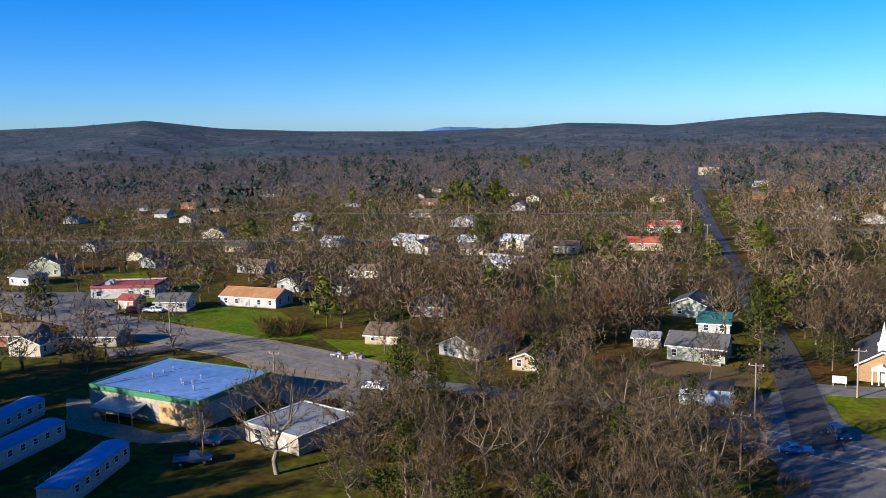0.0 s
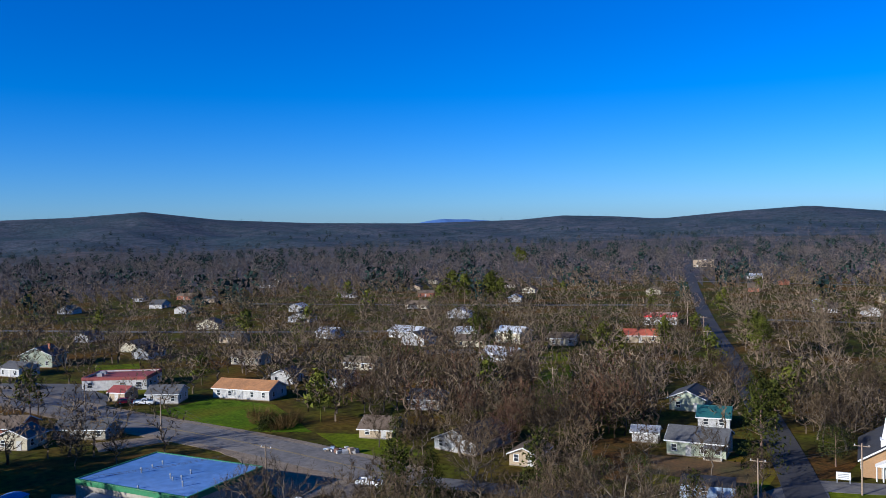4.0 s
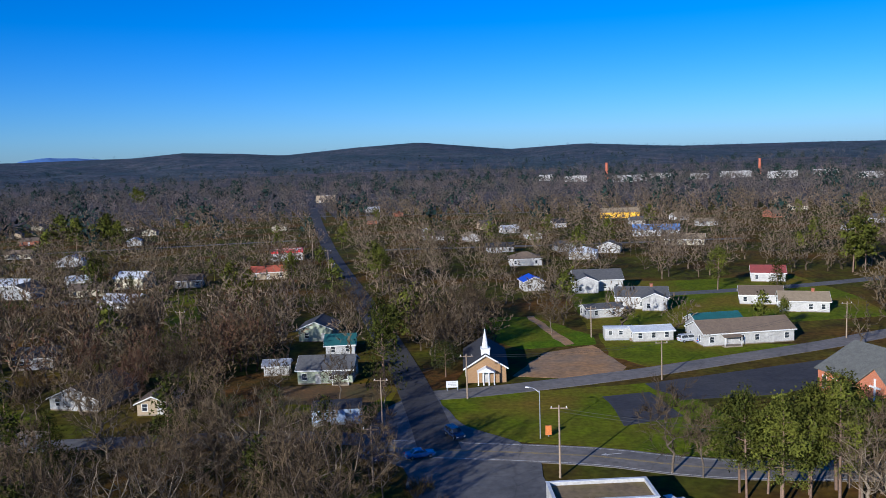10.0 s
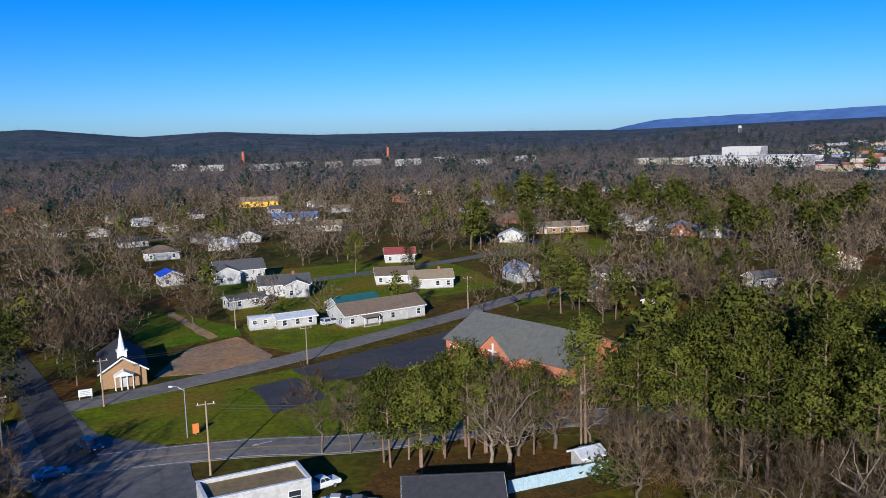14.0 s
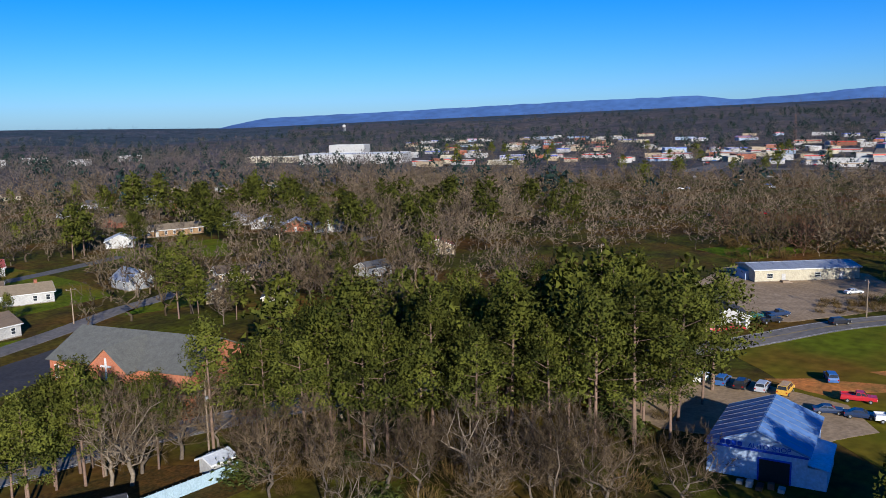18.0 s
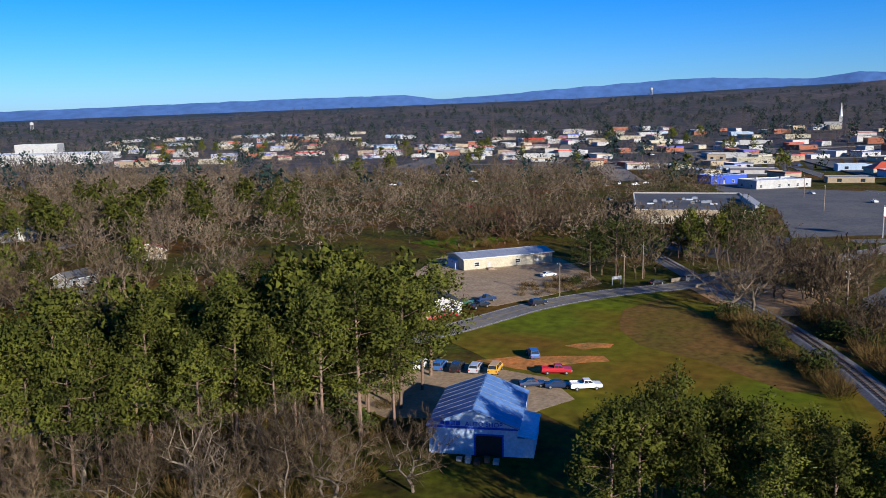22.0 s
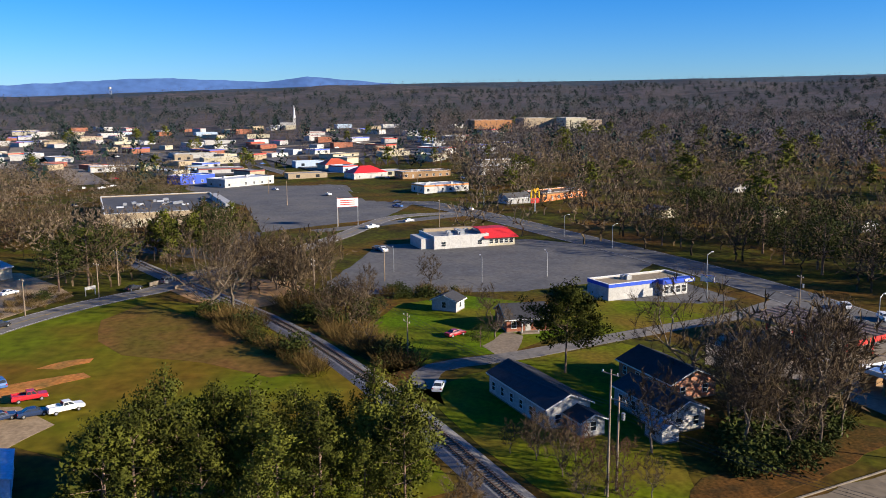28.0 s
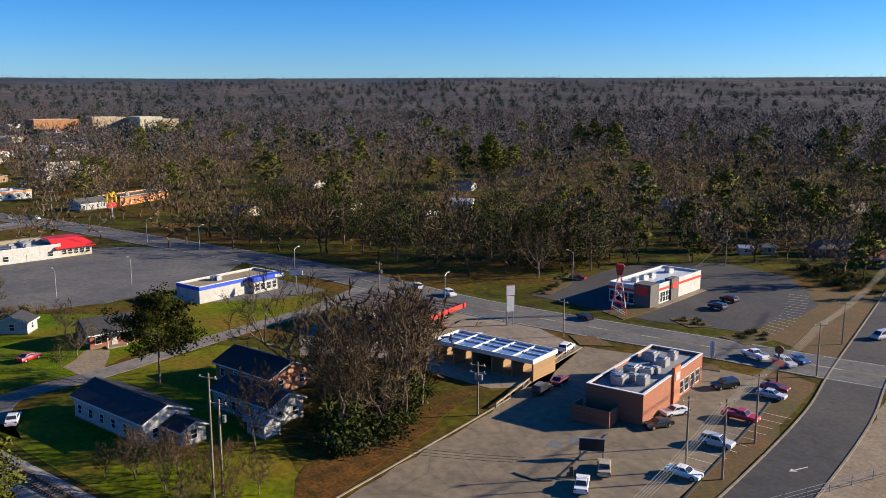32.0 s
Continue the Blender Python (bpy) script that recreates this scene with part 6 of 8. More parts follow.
def bare_tree(seed, n=110, twigs=10, fine=1, low=.26, wide=.36, r0=.014, tw=.0032, solid=5, flat=1.0, sides=5):
    """A leafless tree of unit height: limbs that fork their way out to a rounded crown, ending in fine twigs."""
    rs = np.random.RandomState(seed)
    nodes = [np.zeros(3)]
    for k in range(1, 6):
        nodes.append(np.array([rs.normal() * .012 * k, rs.normal() * .012 * k, low * (.5, .85, 1.15, 1.5, 1.9)[k - 1]]))
    up, run = [-1, 0, 1, 2, 3, 4], [0, .1, .2, .25, .33, .42]
    d = rs.normal(size=(n, 3))
    d /= np.linalg.norm(d, axis=1)[:, None]
    az = np.arctan2(d[:, 1], d[:, 0])
    lobes = 1 + .2 * np.sin(3 * az + rs.uniform(0, 6)) * np.cos(d[:, 2] * 3 + rs.uniform(0, 6)) + .12 * np.sin(5 * az + rs.uniform(0, 6))
    rad = rs.uniform(.12, 1, n) ** .42 * lobes
    half = (1 - low * .85) / 2
    T = d * rad[:, None] * np.array([wide, wide, half * flat]) + np.array([0, 0, low * .85 + half])
    T[:, :2] *= (1 - .35 * np.clip((.5 - T[:, 2]) / .4, 0, 1))[:, None]
    T = T[np.argsort(np.linalg.norm(T - np.array([0, 0, low]), axis=1))]
    for p in T:
        A = np.array(nodes)
        gap = np.linalg.norm(A - p, axis=1)
        cost = gap + .38 * np.array(run) + 1.2 * np.maximum(0, A[:, 2] - p[2] + .25 * gap)
        cost[:2] += 9
        j = int(np.argmin(cost))
        nodes.append(p)
        up.append(j)
        run.append(run[j] + gap[j])
    A, count = np.array(nodes), np.ones(len(nodes))
    for i in range(len(nodes) - 1, 0, -1):
        count[up[i]] += count[i]
    R = r0 * (count / count[0]) ** .5
    wood, thins = ([], []), []
    for i in range(1, len(nodes)):
        if (count[i] >= solid or i < 6) and sides:
            tri_tube(wood, A[up[i]], A[i], R[i] * (1.25 if i > 5 else 1.15), R[i], sides if i < 6 else 3)
        else:
            thins.append(i)
    up = np.array(up)
    th = np.array(thins)
    sets = [slivers(A[up[th]], A[th], R[th] * 1.1, rs)]
    tip = np.repeat(np.arange(6, len(A)), twigs)
    f = rs.uniform(.3, 1, (len(tip), 1))
    P = A[up[tip]] * (1 - f) + A[tip] * f
    along = A[tip] - A[up[tip]]
    along /= np.linalg.norm(along, axis=1)[:, None] + 1e-9
    out = A[tip] - np.array([0, 0, .5])
    D = along * .7 + out * .9 + np.array([0, 0, .3]) + rs.normal(size=P.shape) * .5
    D /= np.linalg.norm(D, axis=1)[:, None]
    L = rs.uniform(.05, .115, (len(P), 1))
    Q = P + D * L
    sets.append(slivers(P, Q, tw, rs))
    for k in range(fine):
        f = rs.uniform(.2, .9, (len(P), 1))
        E = D + rs.normal(size=P.shape) * .55
        E /= np.linalg.norm(E, axis=1)[:, None]
        sets.append(slivers(P * (1 - f) + Q * f, P * (1 - f) + Q * f + E * L * .7, tw * .9, rs))
    return arrays(wood), joined(*sets)


def clump(out, c, size, n, rs, flat=1.0, tri=.42):
    """A tuft of leaves or needles: n small triangles round c."""
    b = len(out[0])
    for k in range(n):
        o = rs.normal(size=3) * size * .5
        o[2] *= flat
        a, e = rs.normal(size=3), rs.normal(size=3)
        a, e = a / np.linalg.norm(a) * size * tri, e / np.linalg.norm(e) * size * tri
        out[0].extend([c + o - a * .5, c + o + a * .5 + e * .2, c + o + e])
        out[1].append((b + 3 * k, b + 3 * k + 1, b + 3 * k + 2))


def pine_tree(seed, bare=0.4, spread=0.2, limbs=22, tufts=9, n=21, size=.056, tri=.4, taper=.6):
    """A tall pine of unit height: bare lower trunk, and limbs that carry loose flattened masses of needles."""
    rs = np.random.RandomState(seed)
    wood, crown, hearts = ([], []), ([], []), []
    top = np.array([rs.uniform(-.03, .03), rs.uniform(-.03, .03), .95])
    tri_tube(wood, np.zeros(3), top * .55, .013, .009, 6)
    tri_tube(wood, top * .55, top, .009, .003, 5)
    for i in range(limbs):
        f = ((i + rs.uniform(0, 1)) / limbs) ** .85
        h = bare + (1 - bare) * f * .93
        reach = spread * (math.sin(math.pi * min(1, f * .62 + .3)) * (1 - taper * .5 * f * f)) * rs.uniform(.55, 1.15)
        az = i * 2.4 + rs.uniform(-.7, .7)
        a = top * (h - reach * .15)
        b = a + np.array([math.cos(az) * reach, math.sin(az) * reach, reach * rs.uniform(.15, .5)])
        tri_tube(wood, a, b, .004, .0015, 3)
        mass = size * rs.uniform(.8, 1.35)
        for k in range(tufts):
            o = rs.normal(size=3) * np.array([1, 1, .5]) * mass * .62
            clump(crown, a + (b - a) * rs.uniform(.68, 1.05) + o, mass * rs.uniform(.6, .95), n, rs, .7, tri)
            hearts += [a + (b - a) * .86 - np.array([0, 0, mass * .5])] * (3 * n)
    for k in range(tufts):
        clump(crown, top + rs.normal(size=3) * size * .6, size * .85, n, rs, .8, tri)
        hearts += [top - np.array([0, 0, size * .6])] * (3 * n)
    return arrays(wood), (*arrays(crown), np.array(hearts))


def leafy_tree(seed, shape="cone", tufts=120, n=18, size=.09, low=.08, wide=.22):
    """A dense evergreen: cone or round, built of small leaf tufts with gaps."""
    rs = np.random.RandomState(seed)
    wood, crown = ([], []), ([], [])
    tri_tube(wood, np.zeros(3), np.array([0, 0, .85]), .022, .006, 6)
    for i in range(tufts):
        h = rs.uniform(low, .97)
        f = (h - low) / (1 - low)
        R = wide * ((1 - f) ** .7 * 1.1 + .06 if shape == "cone" else math.sqrt(max(0.02, 1 - (2 * f - .9) ** 2)) * 1.2)
        az, q = rs.uniform(0, 6.28), R * math.sqrt(rs.uniform(.25, 1.1))
        c = np.array([math.cos(az) * q, math.sin(az) * q, h])
        if i % 4 == 0:
            tri_tube(wood, np.array([0, 0, h * .85]), c, .005, .002, 3)
        clump(crown, c, size * rs.uniform(.7, 1.3), n, rs, 1.0, .34)
    return arrays(wood), arrays(crown)


def shrub_mesh(seed, n=70, size=.34):
    rs = np.random.RandomState(seed)
    o = ([], [])
    for i in range(n):
        az, q, h = rs.uniform(0, 6.28), math.sqrt(rs.uniform(0, 1)) * .7, rs.uniform(.08, .85)
        clump(o, np.array([math.cos(az) * q * (1.1 - h * .5), math.sin(az) * q * (1.1 - h * .5), h]), size, 9, rs)
    return arrays(o)


def brush_mesh(seed, n=260):
    rs = np.random.RandomState(seed)
    o = ([], [])
    for i in range(n):
        az, q = rs.uniform(0, 6.28), math.sqrt(rs.uniform(0, 1)) * .6
        a = np.array([math.cos(az) * q, math.sin(az) * q, rs.uniform(0, .4)])
        d = np.array([math.cos(az) * .5, math.sin(az) * .5, 1.0]) + rs.normal(size=3) * .35
        thin(o, a, a + d * rs.uniform(.25, .6), .014, rs)
    return arrays(o)


def soft_mesh(name, V, F, core=None):
    N, F = outward(V, F, core)
    return bulk_mesh(name, V, F, N)


def proto(kind, maker, seeds, **kw):
    out = []
    for s in seeds:
        wood, crown = maker(s, **kw)
        out.append((wood, crown, bulk_mesh(kind + "_trunk", *wood), soft_mesh(kind + "_crown", *crown)))
    return out


PROTO = {
    "bare": proto("bare", bare_tree, (1, 2, 3, 4, 5, 6), n=120, twigs=12),
    "oak": proto("oak", bare_tree, (11, 12, 13, 14), low=.2, wide=.5, n=150, twigs=11, r0=.021, tw=.0028),
    "gnarled": proto("gnarled", bare_tree, (15, 16, 17), low=.24, wide=.5, n=110, twigs=9, fine=1, r0=.023, tw=.0026, solid=3),
    "slim": proto("slim", bare_tree, (21, 22, 23), low=.36, wide=.24, n=80, twigs=13, r0=.011, tw=.0032),
    "pine": proto("pine", pine_tree, (31, 32, 33, 34, 35)),
    "fullpine": proto("fullpine", pine_tree, (41, 42, 43, 44), bare=.32, spread=.26, limbs=23, size=.06),
    "broad": proto("broad", pine_tree, (65,), bare=.36, spread=.46, limbs=46, tufts=11, n=24, size=.07, tri=.42, taper=1.2),
    "cedar": proto("cedar", leafy_tree, (51, 52, 53), n=14),
    "round": proto("round", leafy_tree, (61, 62), shape="round", low=.3, wide=.36, tufts=130, n=14, size=.1),
}
TWIGPALE = mat("pale_twigs", (0.15, 0.115, 0.075), (0.075, 0.056, 0.037), 0.5, 0.95, vary=0.3, spec=0.05)
KINDS = {"bare": (BARK, TWIG, "bare grey-brown tree with fine twigs", "bare deciduous trees"), "oak": (BARK, TWIG, "wide bare oak with spreading limbs", "bare oaks"),
         "slim": (BARK, TWIG, "slim bare grey-brown tree", "slim bare trees"), "pine": (PINEBARK, PINE, "tall pine with a bare trunk and dark green crown", "tall pines"),
         "fullpine": (PINEBARK, PINE, "full dark green pine tree", "full pines"), "broad": (PINEBARK, CEDAR, "broad dark green pine with a spreading crown", "broad pines"), "cedar": (PINEBARK, CEDAR, "dark green conical cedar tree", "cedars"),
         "round": (PINEBARK, IVY, "dense round evergreen tree", "round evergreens"), "pale": (PALEBARK, TWIGPALE, "gnarled pale tree with bare limbs", "pale bare trees"),
         "red": (BARK, TWIGRED, "bare tree with reddish twigs", "reddish bare trees"), "rust": (BARK, RUSTLEAF, "tree holding rusty brown leaves", "rusty trees")}
ALIAS = {"pale": "gnarled", "red": "bare", "rust": "round"}
MORE = {}
TREES = []
trnd = random.Random(5)


def tree(kind, x, y, h, wide=1.0):
    ps = PROTO[ALIAS.get(kind, kind)]
    k = trnd.randrange(len(ps))
    if math.hypot(x, y) > 128 and len(TREES) > 60 and trnd.random() < .62 or math.hypot(x, y) > 235 and len(TREES) > 60:
        MORE.setdefault(kind, []).append((x, y, h))
        return
    bark, leaf, label, group = KINDS[kind]
    e = thing("tree", x, y, float(terrain(x, y)) - .05, trnd.uniform(0, 360), label, "tree", group)
    e.scale = (h * wide, h * wide, h)
    for nm, me, m in (("trunk", ps[k][2], bark), ("crown", ps[k][3], leaf)):
        ob = new(nm, me)
        ob.parent = e
        if not me.materials:
            me.materials.append(m)
        elif me.materials[0] != m:
            ob.material_slots[0].link = "OBJECT"
            ob.material_slots[0].material = m
    TREES.append((x, y, h))


def inside(x, y, poly):
    c = False
    for (x0, y0), (x1, y1) in zip(poly, poly[1:] + poly[:1]):
        if (y0 > y) != (y1 > y) and x < (x1 - x0) * (y - y0) / (y1 - y0) + x0:
            c = not c
    return c


ROADPTS = [(np.array(p), w) for p, w in ROADS]
BLDA = np.array([(b[0], b[1], b[2], b[3], b[4]) for b in BLD])


def free(x, y, gap=2.0, lots=True):
    dx, dy = x - BLDA[:, 0], y - BLDA[:, 1]
    a = np.radians(BLDA[:, 2])
    u, v = np.abs(dx * np.cos(a) + dy * np.sin(a)), np.abs(dy * np.cos(a) - dx * np.sin(a))
    if np.any((u < BLDA[:, 3] / 2 + gap) & (v < BLDA[:, 4] / 2 + gap)):
        return False
    for p, w in ROADPTS:
        if np.min((p[:, 0] - x) ** 2 + (p[:, 1] - y) ** 2) < (w / 2 + 2.2) ** 2:
            return False
    return not (lots and any(inside(x, y, o) for o in OPEN))


def grow(poly, step, mix, hmin, hmax, lots=True, seed=1, gap=1.5, keep=1.0):
    """Trees on a jittered grid inside an outline, apart from houses, roads and lots."""
    r = random.Random(seed)
    xs, ys = [p[0] for p in poly], [p[1] for p in poly]
    y = min(ys)
    while y < max(ys):
        x = min(xs)
        while x < max(xs):
            px, py = x + r.uniform(-.45, .45) * step, y + r.uniform(-.45, .45) * step
            if r.random() < keep and inside(px, py, poly) and free(px, py, gap, lots):
                tree(r.choice(mix), px, py, r.uniform(hmin, hmax), r.uniform(.85, 1.2))
            x += step
        y += step


# single trees
for kind, x, y, h in (("cedar", -71.4, 111, 15), ("pale", -79, 88.6, 16.4), ("oak", -68.8, 134, 13.5), ("bare", -92, 149, 10), ("oak", -60, 147, 11.5), ("bare", -102, 152, 9), ("oak", -77, 148.5, 10), ("cedar", -96, 150, 9), ("bare", -46, 163, 9), ("bare", -33, 160, 10), ("cedar", -30, 203, 13), ("fullpine", -43, 292, 16), ("cedar", -25.4, 169, 17.5),
                      ("fullpine", -48, 319, 14), ("bare", -38, 206, 15), ("bare", -44.7, 114, 16), ("round", -43.6, 149, 6), ("round", -50, 146, 5.5), ("round", -113, 345, 10), ("broad", 140.5, -48.7, 16.8),
                      ("oak", 127.6, -66, 20.5), ("oak", 198, 18, 22), ("oak", 205, 14, 17), ("round", 159.5, -37.3, 5), ("bare", 104, -49, 12), ("bare", 213, -36, 10), ("pine", 61.5, 107, 20.5),
                      ("pale", 47.8, 105, 14), ("pale", 52, 112, 13), ("bare", 24, 121, 13.5), ("slim", 28, 119, 11), ("oak", 82, 53, 12.5), ("oak", 85, 62, 11), ("bare", 77, 60, 11), ("oak", 90, 46, 11),
                      ("cedar", 84, 262, 12), ("fullpine", 70, 214, 9), ("oak", -12, 190, 11), ("oak", -18, 196, 12), ("oak", -9, 199, 11), ("round", -13, 176, 8), ("bare", 12, 216, 10), ("rust", 63, 118, 7), ("rust", 67, 133, 5), ("rust", 72, 113, 4),
                      ("cedar", 150, 185, 14), ("fullpine", 70, 278, 15), ("pine", 141, 292, 18), ("pine", 147, 300, 17), ("oak", -99, 110, 9), ("slim", -93, 88, 9), ("bare", -150, 112, 9), ("bare", -145, 118, 8), ("oak", 166, -42, 8), ("bare", 182, -44, 8)):
    tree(kind, x, y, h)
for kind, x, y, h in (("oak", -22, 104, 16), ("pale", -28, 112, 14), ("cedar", -33, 104, 12), ("bare", -20.5, 118, 12), ("oak", -38, 118, 14),
                      ("bare", -222, 214, 13), ("oak", -238, 205, 13), ("bare", -196, 214, 12), ("oak", -256, 226, 14), ("bare", -150, 205, 13), ("oak", -160, 222, 13), ("bare", -186, 140, 11), ("oak", -160, 118, 11), ("fullpine", -205, 140, 13)):
    tree(kind, x, y, h)
for kind, x, y, h in (("fullpine", -46.8, 304, 16.5), ("fullpine", -94, 279, 13.5), ("fullpine", -88, 283, 11), ("fullpine", -78.4, 303, 13.2), ("cedar", -138, 273, 19), ("cedar", -126.6, 275, 10), ("cedar", -31, 199.7, 13.5), ("fullpine", -27, 200, 12),
                      ("fullpine", -250, 460, 21), ("fullpine", -238, 452, 19), ("fullpine", -215, 441, 21), ("fullpine", -206, 436, 18), ("fullpine", -228, 470, 20), ("fullpine", -384, 862, 23), ("fullpine", -372, 850, 20), ("bare", -42.9, 221, 16), ("bare", -60, 214, 13),
                      ("fullpine", 190, 390, 25), ("fullpine", 203, 391, 25), ("fullpine", 196, 402, 23), ("fullpine", 180, 398, 20), ("pine", 126, 310, 21), ("pine", 132, 314, 19), ("fullpine", 248, 375, 21), ("fullpine", 262, 366, 21), ("fullpine", 255, 384, 22), ("fullpine", 272, 372, 19), ("fullpine", 223, 266, 18), ("fullpine", 230, 262, 16), ("fullpine", 216, 274, 15), ("fullpine", 102, 190, 18.5), ("fullpine", 107, 193, 15),
                      ("fullpine", 361, -323, 30), ("fullpine", 372, -330, 27), ("fullpine", 352, -318, 24), ("fullpine", 380, -318, 25), ("fullpine", 463, -526, 30), ("fullpine", 474, -518, 27), ("fullpine", 452, -536, 28), ("fullpine", 312, -637, 26), ("fullpine", 326, -630, 24), ("cedar", 272, -164, 14.5), ("round", 268, -127, 13), ("round", 262, -131, 11), ("cedar", 174, -176, 19), ("cedar", 168, -182, 17), ("cedar", 180, -172, 16),
                      ("oak", 276, -101.5, 22), ("bare", 282, -110, 24), ("oak", 262, -118, 21), ("oak", 290, -122, 22), ("bare", 248, -128, 20), ("oak", 235, -136, 19)):
    tree(kind, x, y, h, 1.15 if h > 22 else 1.0)
# unseen wood left of the view, added to cast shade over the mobile homes
grow([(-190, 74), (-150, 40), (-112, 24), (-94, 44), (-112, 62), (-132, 66), (-164, 96)], 6.5, ["fullpine", "fullpine", "oak"], 13, 18, seed=41, lots=False)
# foreground wood to the north-west
grow([(-88, 127), (-60, 131), (-28, 131), (-19, 125), (-17, 106), (-22, 72), (-60, 74), (-72, 96)], 8.6, ["bare", "bare", "oak", "bare", "oak", "bare", "pale", "cedar"], 8, 16, seed=2, lots=False)
grow([(-92, 150), (-55, 148), (-52, 170), (-62, 200), (-100, 190)], 6.6, ["bare", "bare", "slim", "oak", "red"], 8, 13, seed=3)
grow([(-140, 178), (-100, 168), (-100, 200), (-62, 205), (-60, 250), (-150, 250)], 8.5, ["bare", "oak", "bare", "red"], 10, 14, seed=34)
grow([(-66, 176), (-54, 172), (-56, 205), (-70, 208)], 6, ["red", "red", "bare"], 9, 12, seed=33)
# beside the street and the small church
grow([(-24, 186), (-8, 192), (6, 212), (-4, 245), (-34, 235)], 7.5, ["bare", "oak", "oak", "slim"], 10, 14, seed=4)
grow([(-34, 168), (-27, 166), (-22, 150), (-28, 142), (-38, 150)], 7, ["bare", "slim"], 8, 11, seed=5)
# clump of pines by the lawn
grow([(27, 118.5), (44, 116.5), (54, 114), (54, 107), (34, 106)], 4.2, ["fullpine", "fullpine", "fullpine"], 13, 17.5, lots=False, seed=6)
grow([(40, 112), (58, 116), (64, 106), (50, 102)], 5.5, ["pale", "bare", "oak"], 10, 14, lots=False, seed=7)
# the pine grove
grow([(64, 116), (88, 110), (104, 104), (138, 86), (140, 66), (122, 60), (108, 58), (94, 62), (76, 84), (62, 102)], 6.2, ["pine", "fullpine", "fullpine", "fullpine"], 15, 25, lots=False, seed=8)
grow([(62, 108), (76, 88), (92, 62), (84, 50), (66, 62), (54, 88)], 7.2, ["bare", "pale", "slim", "oak", "pale"], 8, 13, lots=False, seed=9)
grow([(90, 118), (108, 128), (128, 118), (150, 100), (152, 90), (120, 100)], 6, ["pine", "fullpine", "slim", "bare"], 14, 20, seed=10)
# pines before the railway
grow([(86, 24), (95, 27), (103, 17), (104, 0), (108, -12), (96, -18), (84, -12), (80, 10)], 5.7, ["fullpine", "fullpine", "pine"], 12, 18, lots=False, seed=11)
grow([(80, -14), (92, -17), (88, -30), (76, -26)], 5, ["bare", "slim"], 6, 9, seed=12)
# thicket between the white houses and the restaurants
grow([(94, -58), (108, -62), (122, -72), (124, -90), (112, -87), (100, -76), (92, -66)], 5.7, ["slim", "slim", "bare", "slim"], 13, 21, lots=False, seed=13)
grow([(92, -31), (108, -26.5), (111, -33), (100, -40), (90, -46), (86, -40)], 4.2, ["bare", "oak", "bare", "red"], 4, 7.5, seed=14, lots=False)
# along the railway and behind the field
grow([(150, -4), (176, 8), (204, 20), (214, 12), (200, 2), (176, -8), (160, -16)], 5.2, ["bare", "slim", "bare", "oak"], 6, 12, seed=15)
grow([(207, 0), (232, 20), (246, 8), (236, -12), (214, -10)], 4.2, ["slim", "slim", "bare"], 11, 16, lots=False, seed=16, keep=.8)
grow([(222, 60), (240, 62), (262, 60), (300, 36), (330, 30), (300, 12), (262, 20), (238, 44)], 6.0, ["bare", "slim", "oak", "fullpine", "round"], 12, 17, lots=False, seed=17, keep=.85)
grow([(250, 112), (290, 100), (330, 70), (350, 95), (300, 145)], 7, ["bare", "bare", "oak", "red"], 11, 16, seed=18)
# park oaks beyond the highway
grow([(300, -118), (230, -140), (170, -146), (154, -170), (166, -205), (230, -215), (320, -170)], 10.5, ["oak", "oak", "bare", "round"], 13, 18, lots=False, seed=19)
# round the houses near the street
grow([(100, 175), (150, 160), (185, 180), (180, 230), (130, 250), (95, 225)], 9.5, ["bare", "oak", "bare", "pale", "oak", "fullpine"], 10, 15, seed=20)
print("near trees", len(TREES))

# brush and shrubs
SHR = [bulk_mesh("shrub", *shrub_mesh(s)) for s in (1, 2)]
BRU = [bulk_mesh("brush", *brush_mesh(s)) for s in (3, 4, 5)]
for me in SHR:
    me.materials.append(IVY)
for me in BRU:
    me.materials.append(BRUSH)


def shrubs(poly, step, green, hmin, hmax, seed, lots=False):
    r = random.Random(seed)
    xs, ys = [p[0] for p in poly], [p[1] for p in poly]
    y = min(ys)
    while y < max(ys):
        x = min(xs)
        while x < max(xs):
            px, py = x + r.uniform(-.5, .5) * step, y + r.uniform(-.5, .5) * step
            if inside(px, py, poly) and free(px, py, .6, lots):
                g_ = r.random() < green
                h = r.uniform(hmin, hmax)
                ob = new("shrub" if g_ else "brush", r.choice(SHR if g_ else BRU))
                ob.matrix_basis = pose(px, py, -.05, 0, 0, r.uniform(0, 360))
                ob.scale = (h * r.uniform(.9, 1.5), h * r.uniform(.9, 1.5), h)
                tagged(ob, "rounded dark green evergreen shrub" if g_ else "clump of dry brown brush", "shrub", "evergreen shrubs" if g_ else "dry brush")
            x += step
        y += step


shrubs([(142, -6), (172, 8), (198, 22), (208, 12), (176, 0), (148, -11)], 3.1, .4, 1.8, 4.4, 1)
shrubs([(126, -23), (150, -16), (180, -6), (206, 4), (212, -6), (200, -22), (180, -16), (160, -20), (140, -24)], 3.2, .25, 2.2, 4.6, 2)
grow([(150, -17), (176, -8), (204, 2), (212, -8), (200, -20), (176, -14)], 5.0, ["slim", "bare", "bare"], 5, 10, seed=51, lots=False)
shrubs([(94, -56), (106, -58), (124, -76), (120, -88), (104, -80), (94, -66)], 3.4, .7, 1.6, 4.2, 3)
shrubs([(64, 112), (90, 104), (120, 92), (130, 66), (100, 56), (84, 48), (66, 66), (56, 90)], 6.2, .2, 1.5, 4, 4)
